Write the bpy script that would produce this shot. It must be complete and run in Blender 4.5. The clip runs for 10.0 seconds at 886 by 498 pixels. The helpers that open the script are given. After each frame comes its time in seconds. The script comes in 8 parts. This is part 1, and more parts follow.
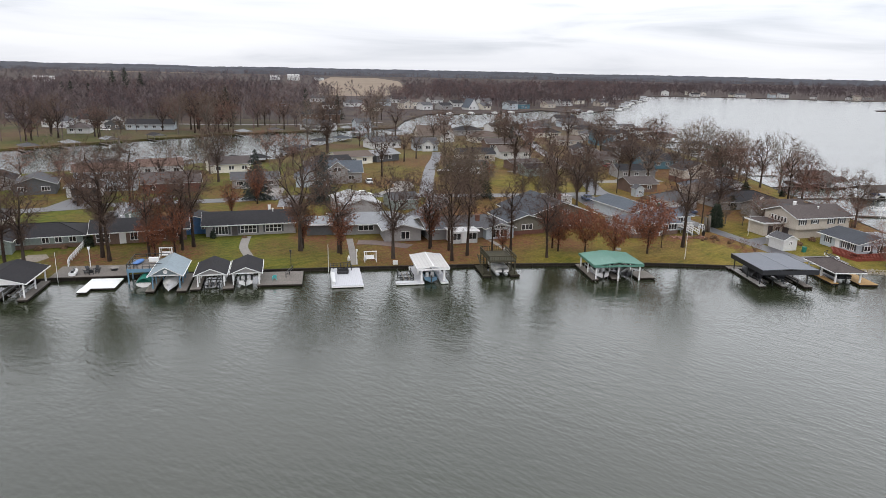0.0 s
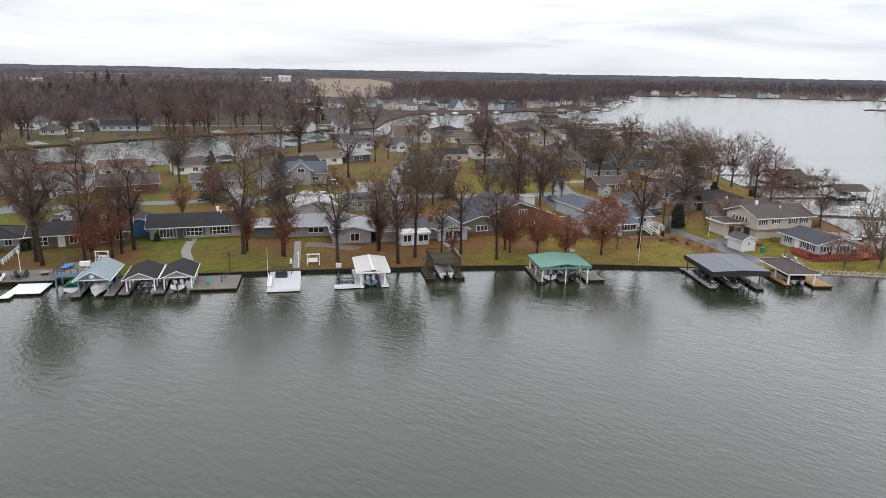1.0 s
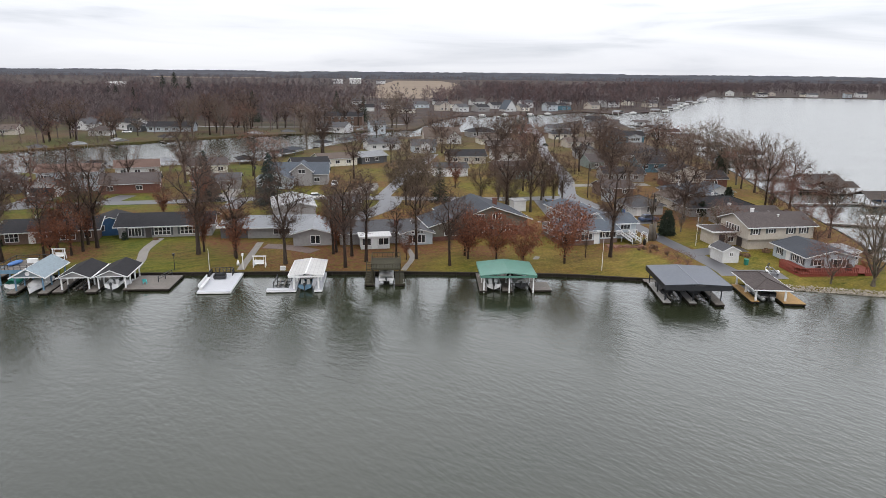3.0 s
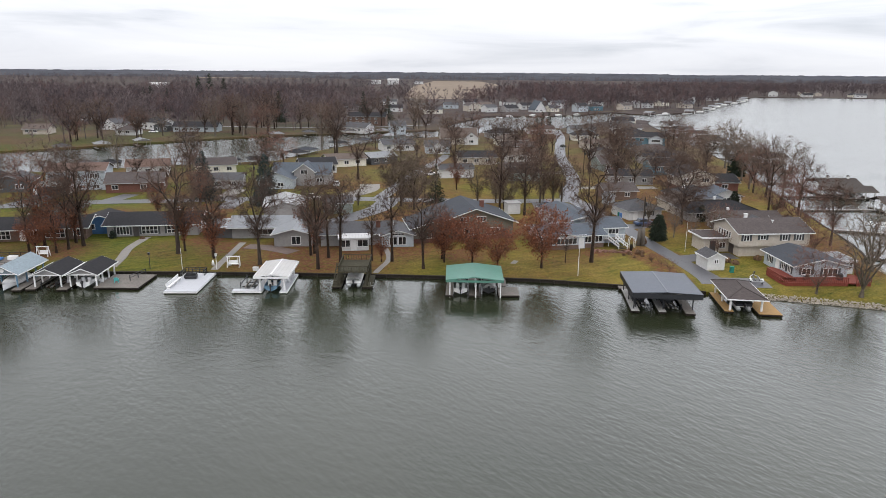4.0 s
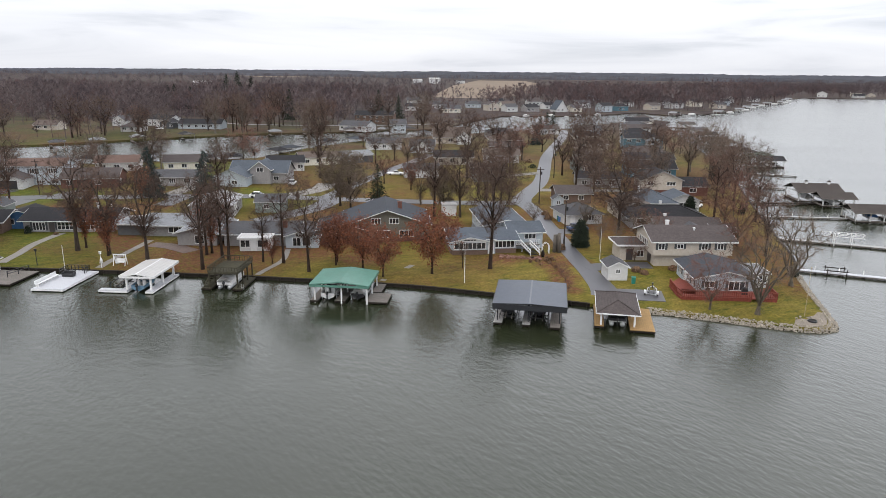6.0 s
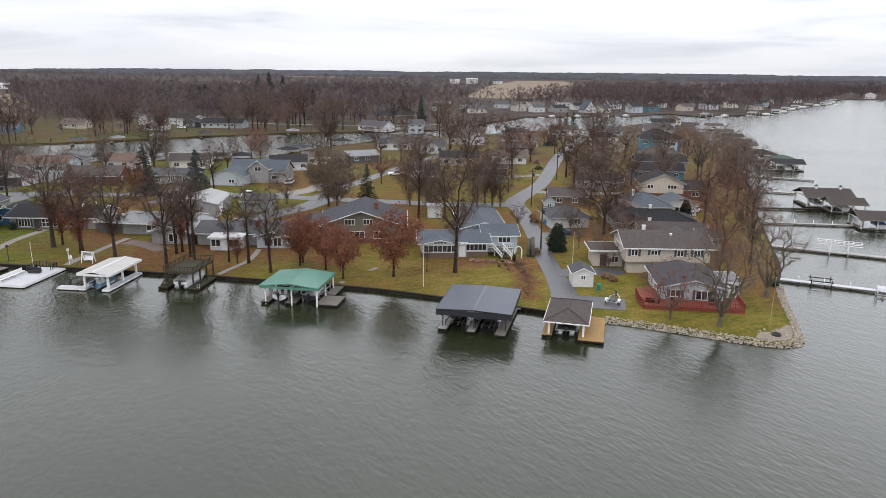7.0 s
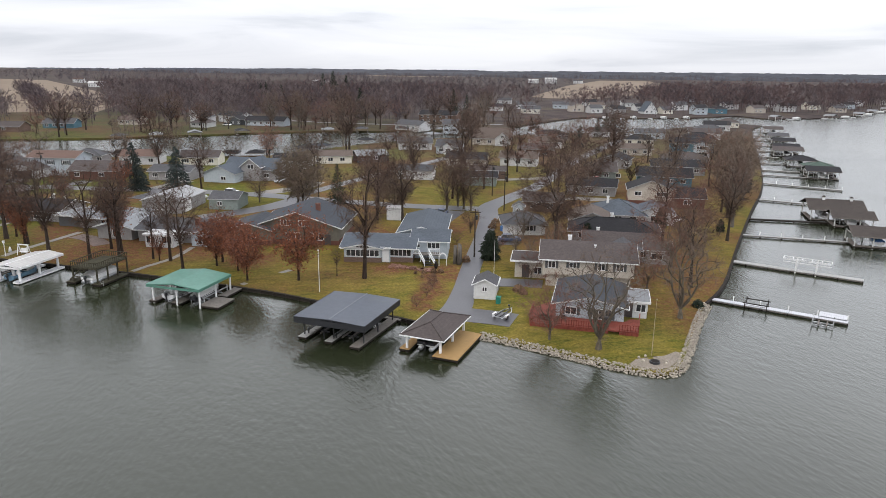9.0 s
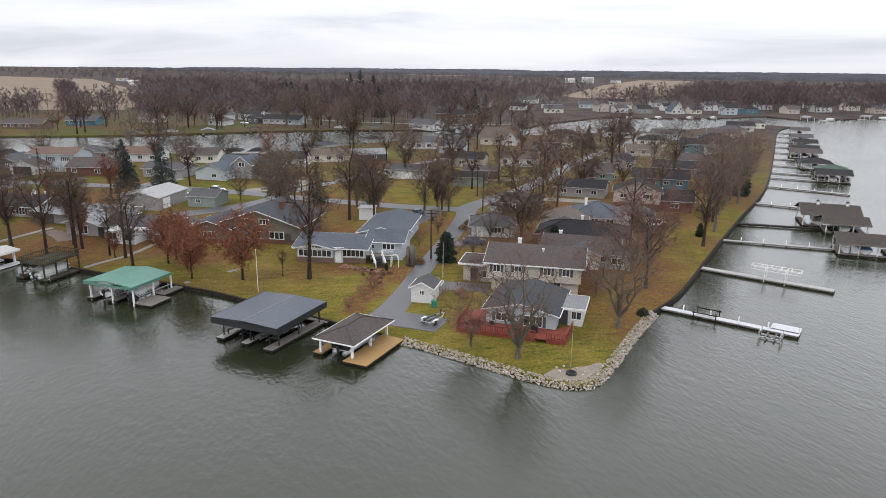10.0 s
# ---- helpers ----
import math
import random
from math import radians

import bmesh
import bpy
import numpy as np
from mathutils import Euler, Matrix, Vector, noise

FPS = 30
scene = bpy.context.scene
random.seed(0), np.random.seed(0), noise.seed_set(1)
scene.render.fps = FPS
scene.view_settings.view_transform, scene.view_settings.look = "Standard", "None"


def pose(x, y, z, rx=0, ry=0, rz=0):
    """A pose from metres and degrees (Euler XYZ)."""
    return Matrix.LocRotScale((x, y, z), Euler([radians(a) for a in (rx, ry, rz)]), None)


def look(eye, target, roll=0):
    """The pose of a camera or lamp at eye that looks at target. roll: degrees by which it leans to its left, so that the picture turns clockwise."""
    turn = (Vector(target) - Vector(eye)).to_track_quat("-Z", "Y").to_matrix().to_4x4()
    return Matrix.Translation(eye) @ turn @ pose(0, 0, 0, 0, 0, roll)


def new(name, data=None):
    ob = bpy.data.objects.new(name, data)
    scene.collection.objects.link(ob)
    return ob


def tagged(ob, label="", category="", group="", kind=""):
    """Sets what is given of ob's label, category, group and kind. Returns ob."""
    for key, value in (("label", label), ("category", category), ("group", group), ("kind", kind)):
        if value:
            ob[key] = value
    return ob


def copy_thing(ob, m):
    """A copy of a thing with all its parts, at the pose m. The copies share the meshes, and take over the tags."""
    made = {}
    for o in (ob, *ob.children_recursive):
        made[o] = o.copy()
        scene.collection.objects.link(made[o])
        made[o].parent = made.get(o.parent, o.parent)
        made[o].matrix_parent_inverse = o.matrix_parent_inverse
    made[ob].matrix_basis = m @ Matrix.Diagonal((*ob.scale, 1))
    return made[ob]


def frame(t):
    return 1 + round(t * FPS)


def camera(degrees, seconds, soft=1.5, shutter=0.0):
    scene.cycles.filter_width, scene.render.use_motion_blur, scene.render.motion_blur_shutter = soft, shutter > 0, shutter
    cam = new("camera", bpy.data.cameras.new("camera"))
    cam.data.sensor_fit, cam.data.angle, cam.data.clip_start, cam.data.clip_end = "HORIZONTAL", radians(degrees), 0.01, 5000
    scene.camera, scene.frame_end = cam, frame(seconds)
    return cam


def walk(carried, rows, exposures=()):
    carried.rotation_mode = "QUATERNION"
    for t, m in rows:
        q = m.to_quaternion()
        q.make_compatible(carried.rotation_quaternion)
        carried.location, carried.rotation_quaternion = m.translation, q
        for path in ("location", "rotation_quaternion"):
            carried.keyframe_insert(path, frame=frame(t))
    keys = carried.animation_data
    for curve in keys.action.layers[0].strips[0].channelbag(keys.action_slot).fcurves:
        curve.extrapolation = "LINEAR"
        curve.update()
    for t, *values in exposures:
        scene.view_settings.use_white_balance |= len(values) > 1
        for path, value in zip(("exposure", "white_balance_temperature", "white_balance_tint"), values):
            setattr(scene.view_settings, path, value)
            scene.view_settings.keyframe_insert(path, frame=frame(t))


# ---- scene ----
# camera: seconds, eye, then yaw to the left, pitch and roll in degrees
cam = camera(65.96, 10.0, soft=0.6)
PATH = [
    (0.0, 0.00, 0.00, 36.05, -4.60, -14.86, 1.26),
    (0.5, 4.38, 1.29, 35.86, -4.69, -14.81, 1.12),
    (1.0, 9.52, 2.66, 35.55, -4.89, -14.77, 1.08),
    (1.5, 15.35, 3.92, 35.24, -5.05, -14.74, 0.97),
    (2.0, 21.16, 4.99, 35.09, -4.11, -14.72, 0.89),
    (2.5, 26.65, 5.89, 35.17, -1.16, -14.71, 0.73),
    (4.0, 43.91, 9.12, 35.43, 5.11, -14.72, 0.48),
    (4.5, 50.45, 11.05, 35.33, 6.05, -14.72, 0.48),
    (5.0, 57.40, 13.22, 35.28, 6.64, -14.75, 0.55),
    (5.5, 64.40, 15.58, 35.15, 7.93, -14.78, 0.54),
    (6.0, 71.07, 18.01, 35.02, 9.44, -14.80, 0.57),
    (7.5, 89.62, 25.97, 34.85, 14.78, -14.80, 0.59),
    (8.0, 96.28, 28.96, 34.93, 16.61, -14.82, 0.64),
    (8.5, 103.09, 32.35, 34.98, 18.43, -14.86, 0.62),
    (9.0, 109.89, 36.03, 35.03, 20.29, -14.91, 0.59),
    (9.5, 116.48, 40.06, 34.94, 22.04, -14.94, 0.59),
    (10.0, 122.83, 44.28, 34.83, 23.70, -14.99, 0.60),
]
walk(cam, [(t, pose(x, y, z, 0, 0, yaw) @ pose(0, 0, 0, 90 + pitch) @ pose(0, 0, 0, 0, 0, roll)) for t, x, y, z, yaw, pitch, roll in PATH])

# ---- world, sun, exposure ----
world = bpy.data.worlds.new("overcast")
scene.world = world
world.use_nodes = True
wn, wl = world.node_tree.nodes, world.node_tree.links
wn.clear()
w_out = wn.new("ShaderNodeOutputWorld")
w_bg = wn.new("ShaderNodeBackground")
w_sky = wn.new("ShaderNodeTexSky")
w_sky.sky_type = "NISHITA"
w_sky.sun_disc = False
w_sky.sun_elevation = radians(38)
w_sky.sun_rotation = radians(215)
w_scale = wn.new("ShaderNodeVectorMath")
w_scale.operation = "SCALE"
w_scale.inputs["Scale"].default_value = 0.1
wl.new(w_sky.outputs[0], w_scale.inputs[0])
w_co = wn.new("ShaderNodeTexCoord")
w_map = wn.new("ShaderNodeMapping")
w_map.inputs["Scale"].default_value = (1.0, 1.0, 9.0)
wl.new(w_co.outputs["Generated"], w_map.inputs[0])
w_n1 = wn.new("ShaderNodeTexNoise")
w_n1.inputs["Scale"].default_value = 2.6
w_n1.inputs["Detail"].default_value = 7
w_n1.inputs["Roughness"].default_value = 0.52
w_n1.inputs["Distortion"].default_value = 0.5
wl.new(w_map.outputs[0], w_n1.inputs["Vector"])
w_ramp = wn.new("ShaderNodeValToRGB")
w_ramp.color_ramp.elements[0].position = 0.30
w_ramp.color_ramp.elements[0].color = (0.70, 0.735, 0.81, 1)
w_ramp.color_ramp.elements[1].position = 0.62
w_ramp.color_ramp.elements[1].color = (1.065, 1.08, 1.135, 1)
e_mid = w_ramp.color_ramp.elements.new(0.46)
e_mid.color = (0.95, 0.97, 1.04, 1)
wl.new(w_n1.outputs[0], w_ramp.inputs[0])
w_mix = wn.new("ShaderNodeMix")
w_mix.data_type = "RGBA"
w_mix.inputs[0].default_value = 0.93
wl.new(w_scale.outputs[0], w_mix.inputs[6])
wl.new(w_ramp.outputs[0], w_mix.inputs[7])
# an overcast sky grows brighter towards the zenith
w_sep = wn.new("ShaderNodeSeparateXYZ")
wl.new(w_co.outputs["Generated"], w_sep.inputs[0])
w_pow = wn.new("ShaderNodeMapRange")
w_pow.interpolation_type = "SMOOTHSTEP"
w_pow.inputs["From Min"].default_value, w_pow.inputs["From Max"].default_value = 0.03, 0.32
wl.new(w_sep.outputs["Z"], w_pow.inputs["Value"])
w_up = wn.new("ShaderNodeMath")
w_up.operation = "MULTIPLY_ADD"
w_up.inputs[1].default_value, w_up.inputs[2].default_value = 1.05, 1.0
w_side = wn.new("ShaderNodeMath")
w_side.operation = "MULTIPLY_ADD"
w_side.inputs[1].default_value, w_side.inputs[2].default_value = 0.55, 1.0
wl.new(w_sep.outputs["X"], w_side.inputs[0])
w_both = wn.new("ShaderNodeMath")
w_both.operation = "MULTIPLY"
wl.new(w_pow.outputs[0], w_both.inputs[0])
wl.new(w_side.outputs[0], w_both.inputs[1])
wl.new(w_both.outputs[0], w_up.inputs[0])
w_low = wn.new("ShaderNodeMapRange")
w_low.interpolation_type = "SMOOTHSTEP"
w_low.inputs["From Min"].default_value, w_low.inputs["From Max"].default_value = -0.01, 0.045
w_low.inputs["To Min"].default_value = 0.9
wl.new(w_sep.outputs["Z"], w_low.inputs["Value"])
w_dim = wn.new("ShaderNodeMath")
w_dim.operation = "MULTIPLY"
wl.new(w_up.outputs[0], w_dim.inputs[0])
wl.new(w_low.outputs[0], w_dim.inputs[1])
w_glow = wn.new("ShaderNodeVectorMath")
w_glow.operation = "SCALE"
wl.new(w_mix.outputs[2], w_glow.inputs[0])
wl.new(w_dim.outputs[0], w_glow.inputs["Scale"])
wl.new(w_glow.outputs[0], w_bg.inputs[0])
w_bg.inputs[1].default_value = 1.0
wl.new(w_bg.outputs[0], w_out.inputs[0])

sun = new("sun", bpy.data.lights.new("sun", "SUN"))
sun.data.energy = 0.75
sun.data.angle = radians(20)
sun.data.color = (1.0, 0.87, 0.7)
sun.matrix_world = look((-60, -90, 85), (0, 0, 0))


# ---- materials ----
def nodes_of(name):
    m = bpy.data.materials.new(name)
    m.use_nodes = True
    nt = m.node_tree
    return m, nt, nt.nodes["Principled BSDF"]


def noise_at(nt, scale, detail=4, rough=0.55, vec=None, stretch=None, turn=0.0):
    n = nt.nodes.new("ShaderNodeTexNoise")
    n.inputs["Scale"].default_value = scale
    n.inputs["Detail"].default_value = detail
    n.inputs["Roughness"].default_value = rough
    if vec is None:
        vec = nt.nodes.new("ShaderNodeNewGeometry").outputs["Position"]
    if stretch:
        if turn:
            spin = nt.nodes.new("ShaderNodeMapping")
            spin.inputs["Rotation"].default_value = (0, 0, turn)
            nt.links.new(vec, spin.inputs[0])
            vec = spin.outputs[0]
        mp = nt.nodes.new("ShaderNodeMapping")
        mp.inputs["Scale"].default_value = stretch
        nt.links.new(vec, mp.inputs[0])
        vec = mp.outputs[0]
    nt.links.new(vec, n.inputs["Vector"])
    return n


def ramp_of(nt, value, stops):
    r = nt.nodes.new("ShaderNodeValToRGB")
    els = r.color_ramp.elements
    els[0].position, els[0].color = stops[0][0], (*stops[0][1], 1)
    els[1].position, els[1].color = stops[-1][0], (*stops[-1][1], 1)
    for p, c in stops[1:-1]:
        els.new(p).color = (*c, 1)
    nt.links.new(value, r.inputs[0])
    return r


def mixed(nt, fac, a, b, blend="MIX"):
    m = nt.nodes.new("ShaderNodeMix")
    m.data_type = "RGBA"
    m.blend_type = blend
    for sock, v in ((m.inputs[0], fac), (m.inputs[6], a), (m.inputs[7], b)):
        if isinstance(v, (int, float)):
            sock.default_value = v
        elif isinstance(v, tuple):
            sock.default_value = (*v, 1)
        else:
            nt.links.new(v, sock)
    return m.outputs[2]


def bump_of(nt, bsdf, height, strength, dist):
    b = nt.nodes.new("ShaderNodeBump")
    b.inputs["Strength"].default_value = strength
    b.inputs["Distance"].default_value = dist
    nt.links.new(height, b.inputs["Height"])
    nt.links.new(b.outputs[0], bsdf.inputs["Normal"])
    return b


def surface(name, base, rough=0.7, vary=0.25, grain=3.0, big=0.25, metal=0.0, bump=0.15, random_tint=0.0, lines=None, stretch=None):
    """A worn surface: two scales of noise on a base colour, fine relief, and an optional run of board lines (axis, pitch)."""
    m, nt, b = nodes_of(name)
    dark = tuple(c * (1 - vary) for c in base)
    light = tuple(min(1, c * (1 + vary)) for c in base)
    n1 = noise_at(nt, grain, 6, stretch=stretch)
    n2 = noise_at(nt, big, 3)
    col = ramp_of(nt, n1.outputs[0], [(0.3, dark), (0.7, light)]).outputs[0]
    wash = ramp_of(nt, n2.outputs[0], [(0.3, (1 - vary * 0.7,) * 3), (0.65, (1.0,) * 3)]).outputs[0]
    col = mixed(nt, 1.0, col, wash, "MULTIPLY")
    height = n1.outputs[0]
    if lines:
        axis, pitch = lines
        w = nt.nodes.new("ShaderNodeTexWave")
        w.wave_type, w.bands_direction, w.wave_profile = "BANDS", axis, "SAW"
        w.inputs["Scale"].default_value = 0.314 / pitch
        w.inputs["Distortion"].default_value = 0.15
        vec = nt.nodes.new("ShaderNodeTexCoord").outputs["Object"]
        nt.links.new(vec, w.inputs["Vector"])
        seam = ramp_of(nt, w.outputs["Fac"], [(0.0, (0.62,) * 3), (0.16, (1.0,) * 3)]).outputs[0]
        col = mixed(nt, 0.8, col, seam, "MULTIPLY")
        height = w.outputs["Fac"]
    if random_tint:
        oi = nt.nodes.new("ShaderNodeObjectInfo")
        tint = ramp_of(nt, oi.outputs["Random"], [(0.0, (1 - random_tint,) * 3), (1.0, (1.0,) * 3)]).outputs[0]
        col = mixed(nt, 1.0, col, tint, "MULTIPLY")
    nt.links.new(col, b.inputs["Base Color"])
    b.inputs["Roughness"].default_value = rough
    b.inputs["Metallic"].default_value = metal
    b.inputs["Specular IOR Level"].default_value = 0.5 if rough < 0.6 else 0.2
    bump_of(nt, b, height, bump, 0.03)
    return m


def grass_material():
    m, nt, b = nodes_of("lawn")
    pos = nt.nodes.new("ShaderNodeNewGeometry").outputs["Position"]
    fine = noise_at(nt, 3.0, 8, 0.7, pos)
    mid = noise_at(nt, 0.16, 5, 0.6, pos)
    wide = noise_at(nt, 0.03, 4, 0.55, pos)
    green = ramp_of(nt, fine.outputs[0], [(0.28, (0.036, 0.036, 0.008)), (0.5, (0.108, 0.095, 0.016)), (0.75, (0.188, 0.15, 0.032))]).outputs[0]
    patch = ramp_of(nt, noise_at(nt, 0.8, 5, 0.65, pos, (0.35, 1.2, 1.0), -0.6).outputs[0], [(0.34, (0.5, 0.64, 0.56)), (0.64, (1.22, 1.13, 1.05))]).outputs[0]
    green = mixed(nt, 1.0, green, patch, "MULTIPLY")
    sep = nt.nodes.new("ShaderNodeSeparateXYZ")
    nt.links.new(pos, sep.inputs[0])
    west = nt.nodes.new("ShaderNodeMapRange")
    west.inputs["From Min"].default_value, west.inputs["From Max"].default_value = 30, -40
    west.inputs["To Max"].default_value = 0.85
    nt.links.new(sep.outputs["X"], west.inputs["Value"])
    green = mixed(nt, west.outputs[0], green, mixed(nt, 1.0, green, (0.62, 0.86, 0.75), "MULTIPLY"))
    straw = ramp_of(nt, fine.outputs[0], [(0.28, (0.105, 0.073, 0.015)), (0.72, (0.24, 0.175, 0.045))]).outputs[0]
    leaf = ramp_of(nt, fine.outputs[0], [(0.25, (0.04, 0.016, 0.011)), (0.5, (0.11, 0.041, 0.024)), (0.75, (0.2, 0.09, 0.054))]).outputs[0]
    # the western lawns are greener than the eastern ones
    dry = nt.nodes.new("ShaderNodeMapRange")
    dry.inputs["From Min"].default_value, dry.inputs["From Max"].default_value = -15, 45
    dry.inputs["To Min"].default_value, dry.inputs["To Max"].default_value = 0.15, 0.7
    nt.links.new(sep.outputs["X"], dry.inputs["Value"])
    strawy = nt.nodes.new("ShaderNodeMath")
    strawy.operation = "MULTIPLY"
    nt.links.new(ramp_of(nt, mid.outputs[0], [(0.42, (0, 0, 0)), (0.66, (1, 1, 1))]).outputs[0], strawy.inputs[0])
    nt.links.new(dry.outputs[0], strawy.inputs[1])
    col = mixed(nt, strawy.outputs[0], green, straw)
    inland = nt.nodes.new("ShaderNodeMapRange")
    inland.inputs["From Min"].default_value, inland.inputs["From Max"].default_value = 140, 175
    inland.inputs["To Max"].default_value = 0.07
    nt.links.new(sep.outputs["Y"], inland.inputs["Value"])
    more = nt.nodes.new("ShaderNodeMath")
    nt.links.new(wide.outputs[0], more.inputs[0])
    nt.links.new(inland.outputs[0], more.inputs[1])
    litter = ramp_of(nt, more.outputs[0], [(0.5, (0, 0, 0)), (0.66, (0.75, 0.75, 0.75))]).outputs[0]
    # fallen leaves gather in some yards
    for x, y, r in ((9, 132, 19), (37, 135, 6), (24, 139, 10), (-42, 128, 9), (-10, 135, 7), (70, 141, 4), (62, 139, 4), (-22, 158, 9), (60, 150, 6), (-56, 124, 7), (98, 150, 10), (106, 165, 12), (74, 139, 3.0), (22, 165, 16), (-16, 140, 6), (98, 156, 9), (100, 178, 16), (84, 172, 13), (84, 205, 16), (100, 235, 18), (73.5, 130, 3.0), (75.5, 140, 3.0), (-48, 160, 12), (44, 160, 12), (20, 150, 14), (-30, 170, 10), (62, 172, 5), (10, 126, 9), (71, 137, 3.2), (72.3, 133, 2.6), (73.2, 127.5, 2.4), (74, 123.5, 2.4), (71.5, 143, 3.5), (72.3, 151, 3), (73, 159, 3)):
        d = nt.nodes.new("ShaderNodeVectorMath")
        d.operation = "DISTANCE"
        d.inputs[1].default_value = (x, y, 1.2)
        nt.links.new(pos, d.inputs[0])
        add = nt.nodes.new("ShaderNodeMath")
        add.operation = "MULTIPLY_ADD"
        add.inputs[1].default_value = r * 1.1
        nt.links.new(mid.outputs[0], add.inputs[0])
        nt.links.new(d.outputs["Value"], add.inputs[2])
        mr = nt.nodes.new("ShaderNodeMapRange")
        mr.inputs["From Min"].default_value = r * 1.75
        mr.inputs["From Max"].default_value = r * 1.05
        mr.inputs["To Max"].default_value = 0.85
        nt.links.new(add.outputs[0], mr.inputs["Value"])
        mx = nt.nodes.new("ShaderNodeMath")
        mx.operation = "MAXIMUM"
        nt.links.new(litter, mx.inputs[0])
        nt.links.new(mr.outputs[0], mx.inputs[1])
        litter = mx.outputs[0]
    speck = ramp_of(nt, noise_at(nt, 0.9, 6, 0.7, pos).outputs[0], [(0.33, (0, 0, 0)), (0.52, (1, 1, 1))]).outputs[0]
    lit = nt.nodes.new("ShaderNodeMath")
    lit.operation = "MULTIPLY"
    nt.links.new(litter, lit.inputs[0])
    nt.links.new(speck, lit.inputs[1])
    col = mixed(nt, lit.outputs[0], col, leaf)
    # away from the lots the ground is woodland floor and stubble
    far = nt.nodes.new("ShaderNodeMapRange")
    far.inputs["From Min"].default_value, far.inputs["From Max"].default_value = 200, 480
    far.inputs["To Max"].default_value = 0.97
    nt.links.new(sep.outputs["Y"], far.inputs["Value"])
    floor_col = ramp_of(nt, noise_at(nt, 0.05, 6, 0.65, pos).outputs[0], [(0.36, (0.03, 0.023, 0.023)), (0.54, (0.052, 0.039, 0.037)), (0.66, (0.068, 0.056, 0.034)), (0.78, (0.1, 0.092, 0.036))]).outputs[0]
    col = mixed(nt, far.outputs[0], col, floor_col)
    nt.links.new(col, b.inputs["Base Color"])
    b.inputs["Roughness"].default_value = 0.95
    b.inputs["Specular IOR Level"].default_value = 0.1
    bump_of(nt, b, fine.outputs[0], 0.6, 0.12)
    return m


def water_material():
    m, nt, b = nodes_of("lake_water")
    pos = nt.nodes.new("ShaderNodeNewGeometry").outputs["Position"]
    murk = noise_at(nt, 0.012, 4, 0.5, pos)
    col = ramp_of(nt, murk.outputs[0], [(0.3, (0.014, 0.017, 0.008)), (0.7, (0.021, 0.025, 0.013))]).outputs[0]
    nt.links.new(col, b.inputs["Base Color"])
    b.inputs["Roughness"].default_value = 0.18
    b.inputs["IOR"].default_value = 1.52
    small = noise_at(nt, 1.6, 2, 0.5, pos, (0.6, 1.25, 1.0), 0.9)
    large = noise_at(nt, 0.55, 2, 0.5, pos, (0.6, 1.2, 1.0), 0.55)
    calm = noise_at(nt, 0.03, 3, 0.5, pos, (0.6, 1.2, 1.0))
    h = nt.nodes.new("ShaderNodeMath")
    h.operation = "MULTIPLY_ADD"
    h.inputs[1].default_value = 0.9
    nt.links.new(large.outputs[0], h.inputs[0])
    nt.links.new(small.outputs[0], h.inputs[2])
    k = nt.nodes.new("ShaderNodeMapRange")
    k.inputs["From Min"].default_value, k.inputs["From Max"].default_value = 0.35, 0.65
    k.inputs["To Min"].default_value, k.inputs["To Max"].default_value = 0.34, 0.85
    nt.links.new(calm.outputs[0], k.inputs["Value"])
    bmp = bump_of(nt, b, h.outputs[0], 0.5, 0.085)
    nt.links.new(k.outputs[0], bmp.inputs["Strength"])
    return m


def leaf_material(name, a, c, rough=0.8):
    m, nt, b = nodes_of(name)
    g = nt.nodes.new("ShaderNodeNewGeometry")
    col = ramp_of(nt, g.outputs["Random Per Island"], [(0.0, a), (1.0, c)]).outputs[0]
    n = noise_at(nt, 0.6, 3, vec=g.outputs["Position"])
    tone = ramp_of(nt, n.outputs[0], [(0.3, (0.7,) * 3), (0.7, (1.1,) * 3)]).outputs[0]
    nt.links.new(mixed(nt, 1.0, col, tone, "MULTIPLY"), b.inputs["Base Color"])
    b.inputs["Roughness"].default_value = rough
    b.inputs["Specular IOR Level"].default_value = 0.2
    return m


def glass_material():
    m, nt, b = nodes_of("window_glass")
    n = noise_at(nt, 0.5, 2)
    col = ramp_of(nt, n.outputs[0], [(0.35, (0.012, 0.014, 0.016)), (0.65, (0.05, 0.052, 0.055))]).outputs[0]
    nt.links.new(col, b.inputs["Base Color"])
    b.inputs["Roughness"].default_value = 0.04
    b.inputs["IOR"].default_value = 1.5
    return m


M_LAWN, M_WATER, M_GLASS = grass_material(), water_material(), glass_material()
M_ASPHALT = surface("asphalt", (0.062, 0.061, 0.067), 0.45, 0.22, 4.0, 0.2, bump=0.3)
M_CONCRETE = surface("concrete", (0.2, 0.185, 0.168), 0.8, 0.15, 3.0, 0.4)
M_GRAVEL = surface("gravel_sand", (0.21, 0.18, 0.148), 0.95, 0.3, 6.0, 0.5, bump=0.4)
M_PAVER = surface("brown_grey_pavers", (0.14, 0.105, 0.092), 0.85, 0.2, 2.5, 0.4, bump=0.3)
M_STUBBLE = surface("stubble_field", (0.165, 0.125, 0.09), 0.95, 0.18, 0.06, 0.006)
M_BULK = surface("weathered_timber", (0.018, 0.014, 0.011), 0.85, 0.35, 2.5, 0.3, bump=0.4)
M_ROCK = surface("pale_rock", (0.5, 0.445, 0.365), 0.85, 0.3, 4.0, 0.8, bump=0.4, random_tint=0.45)
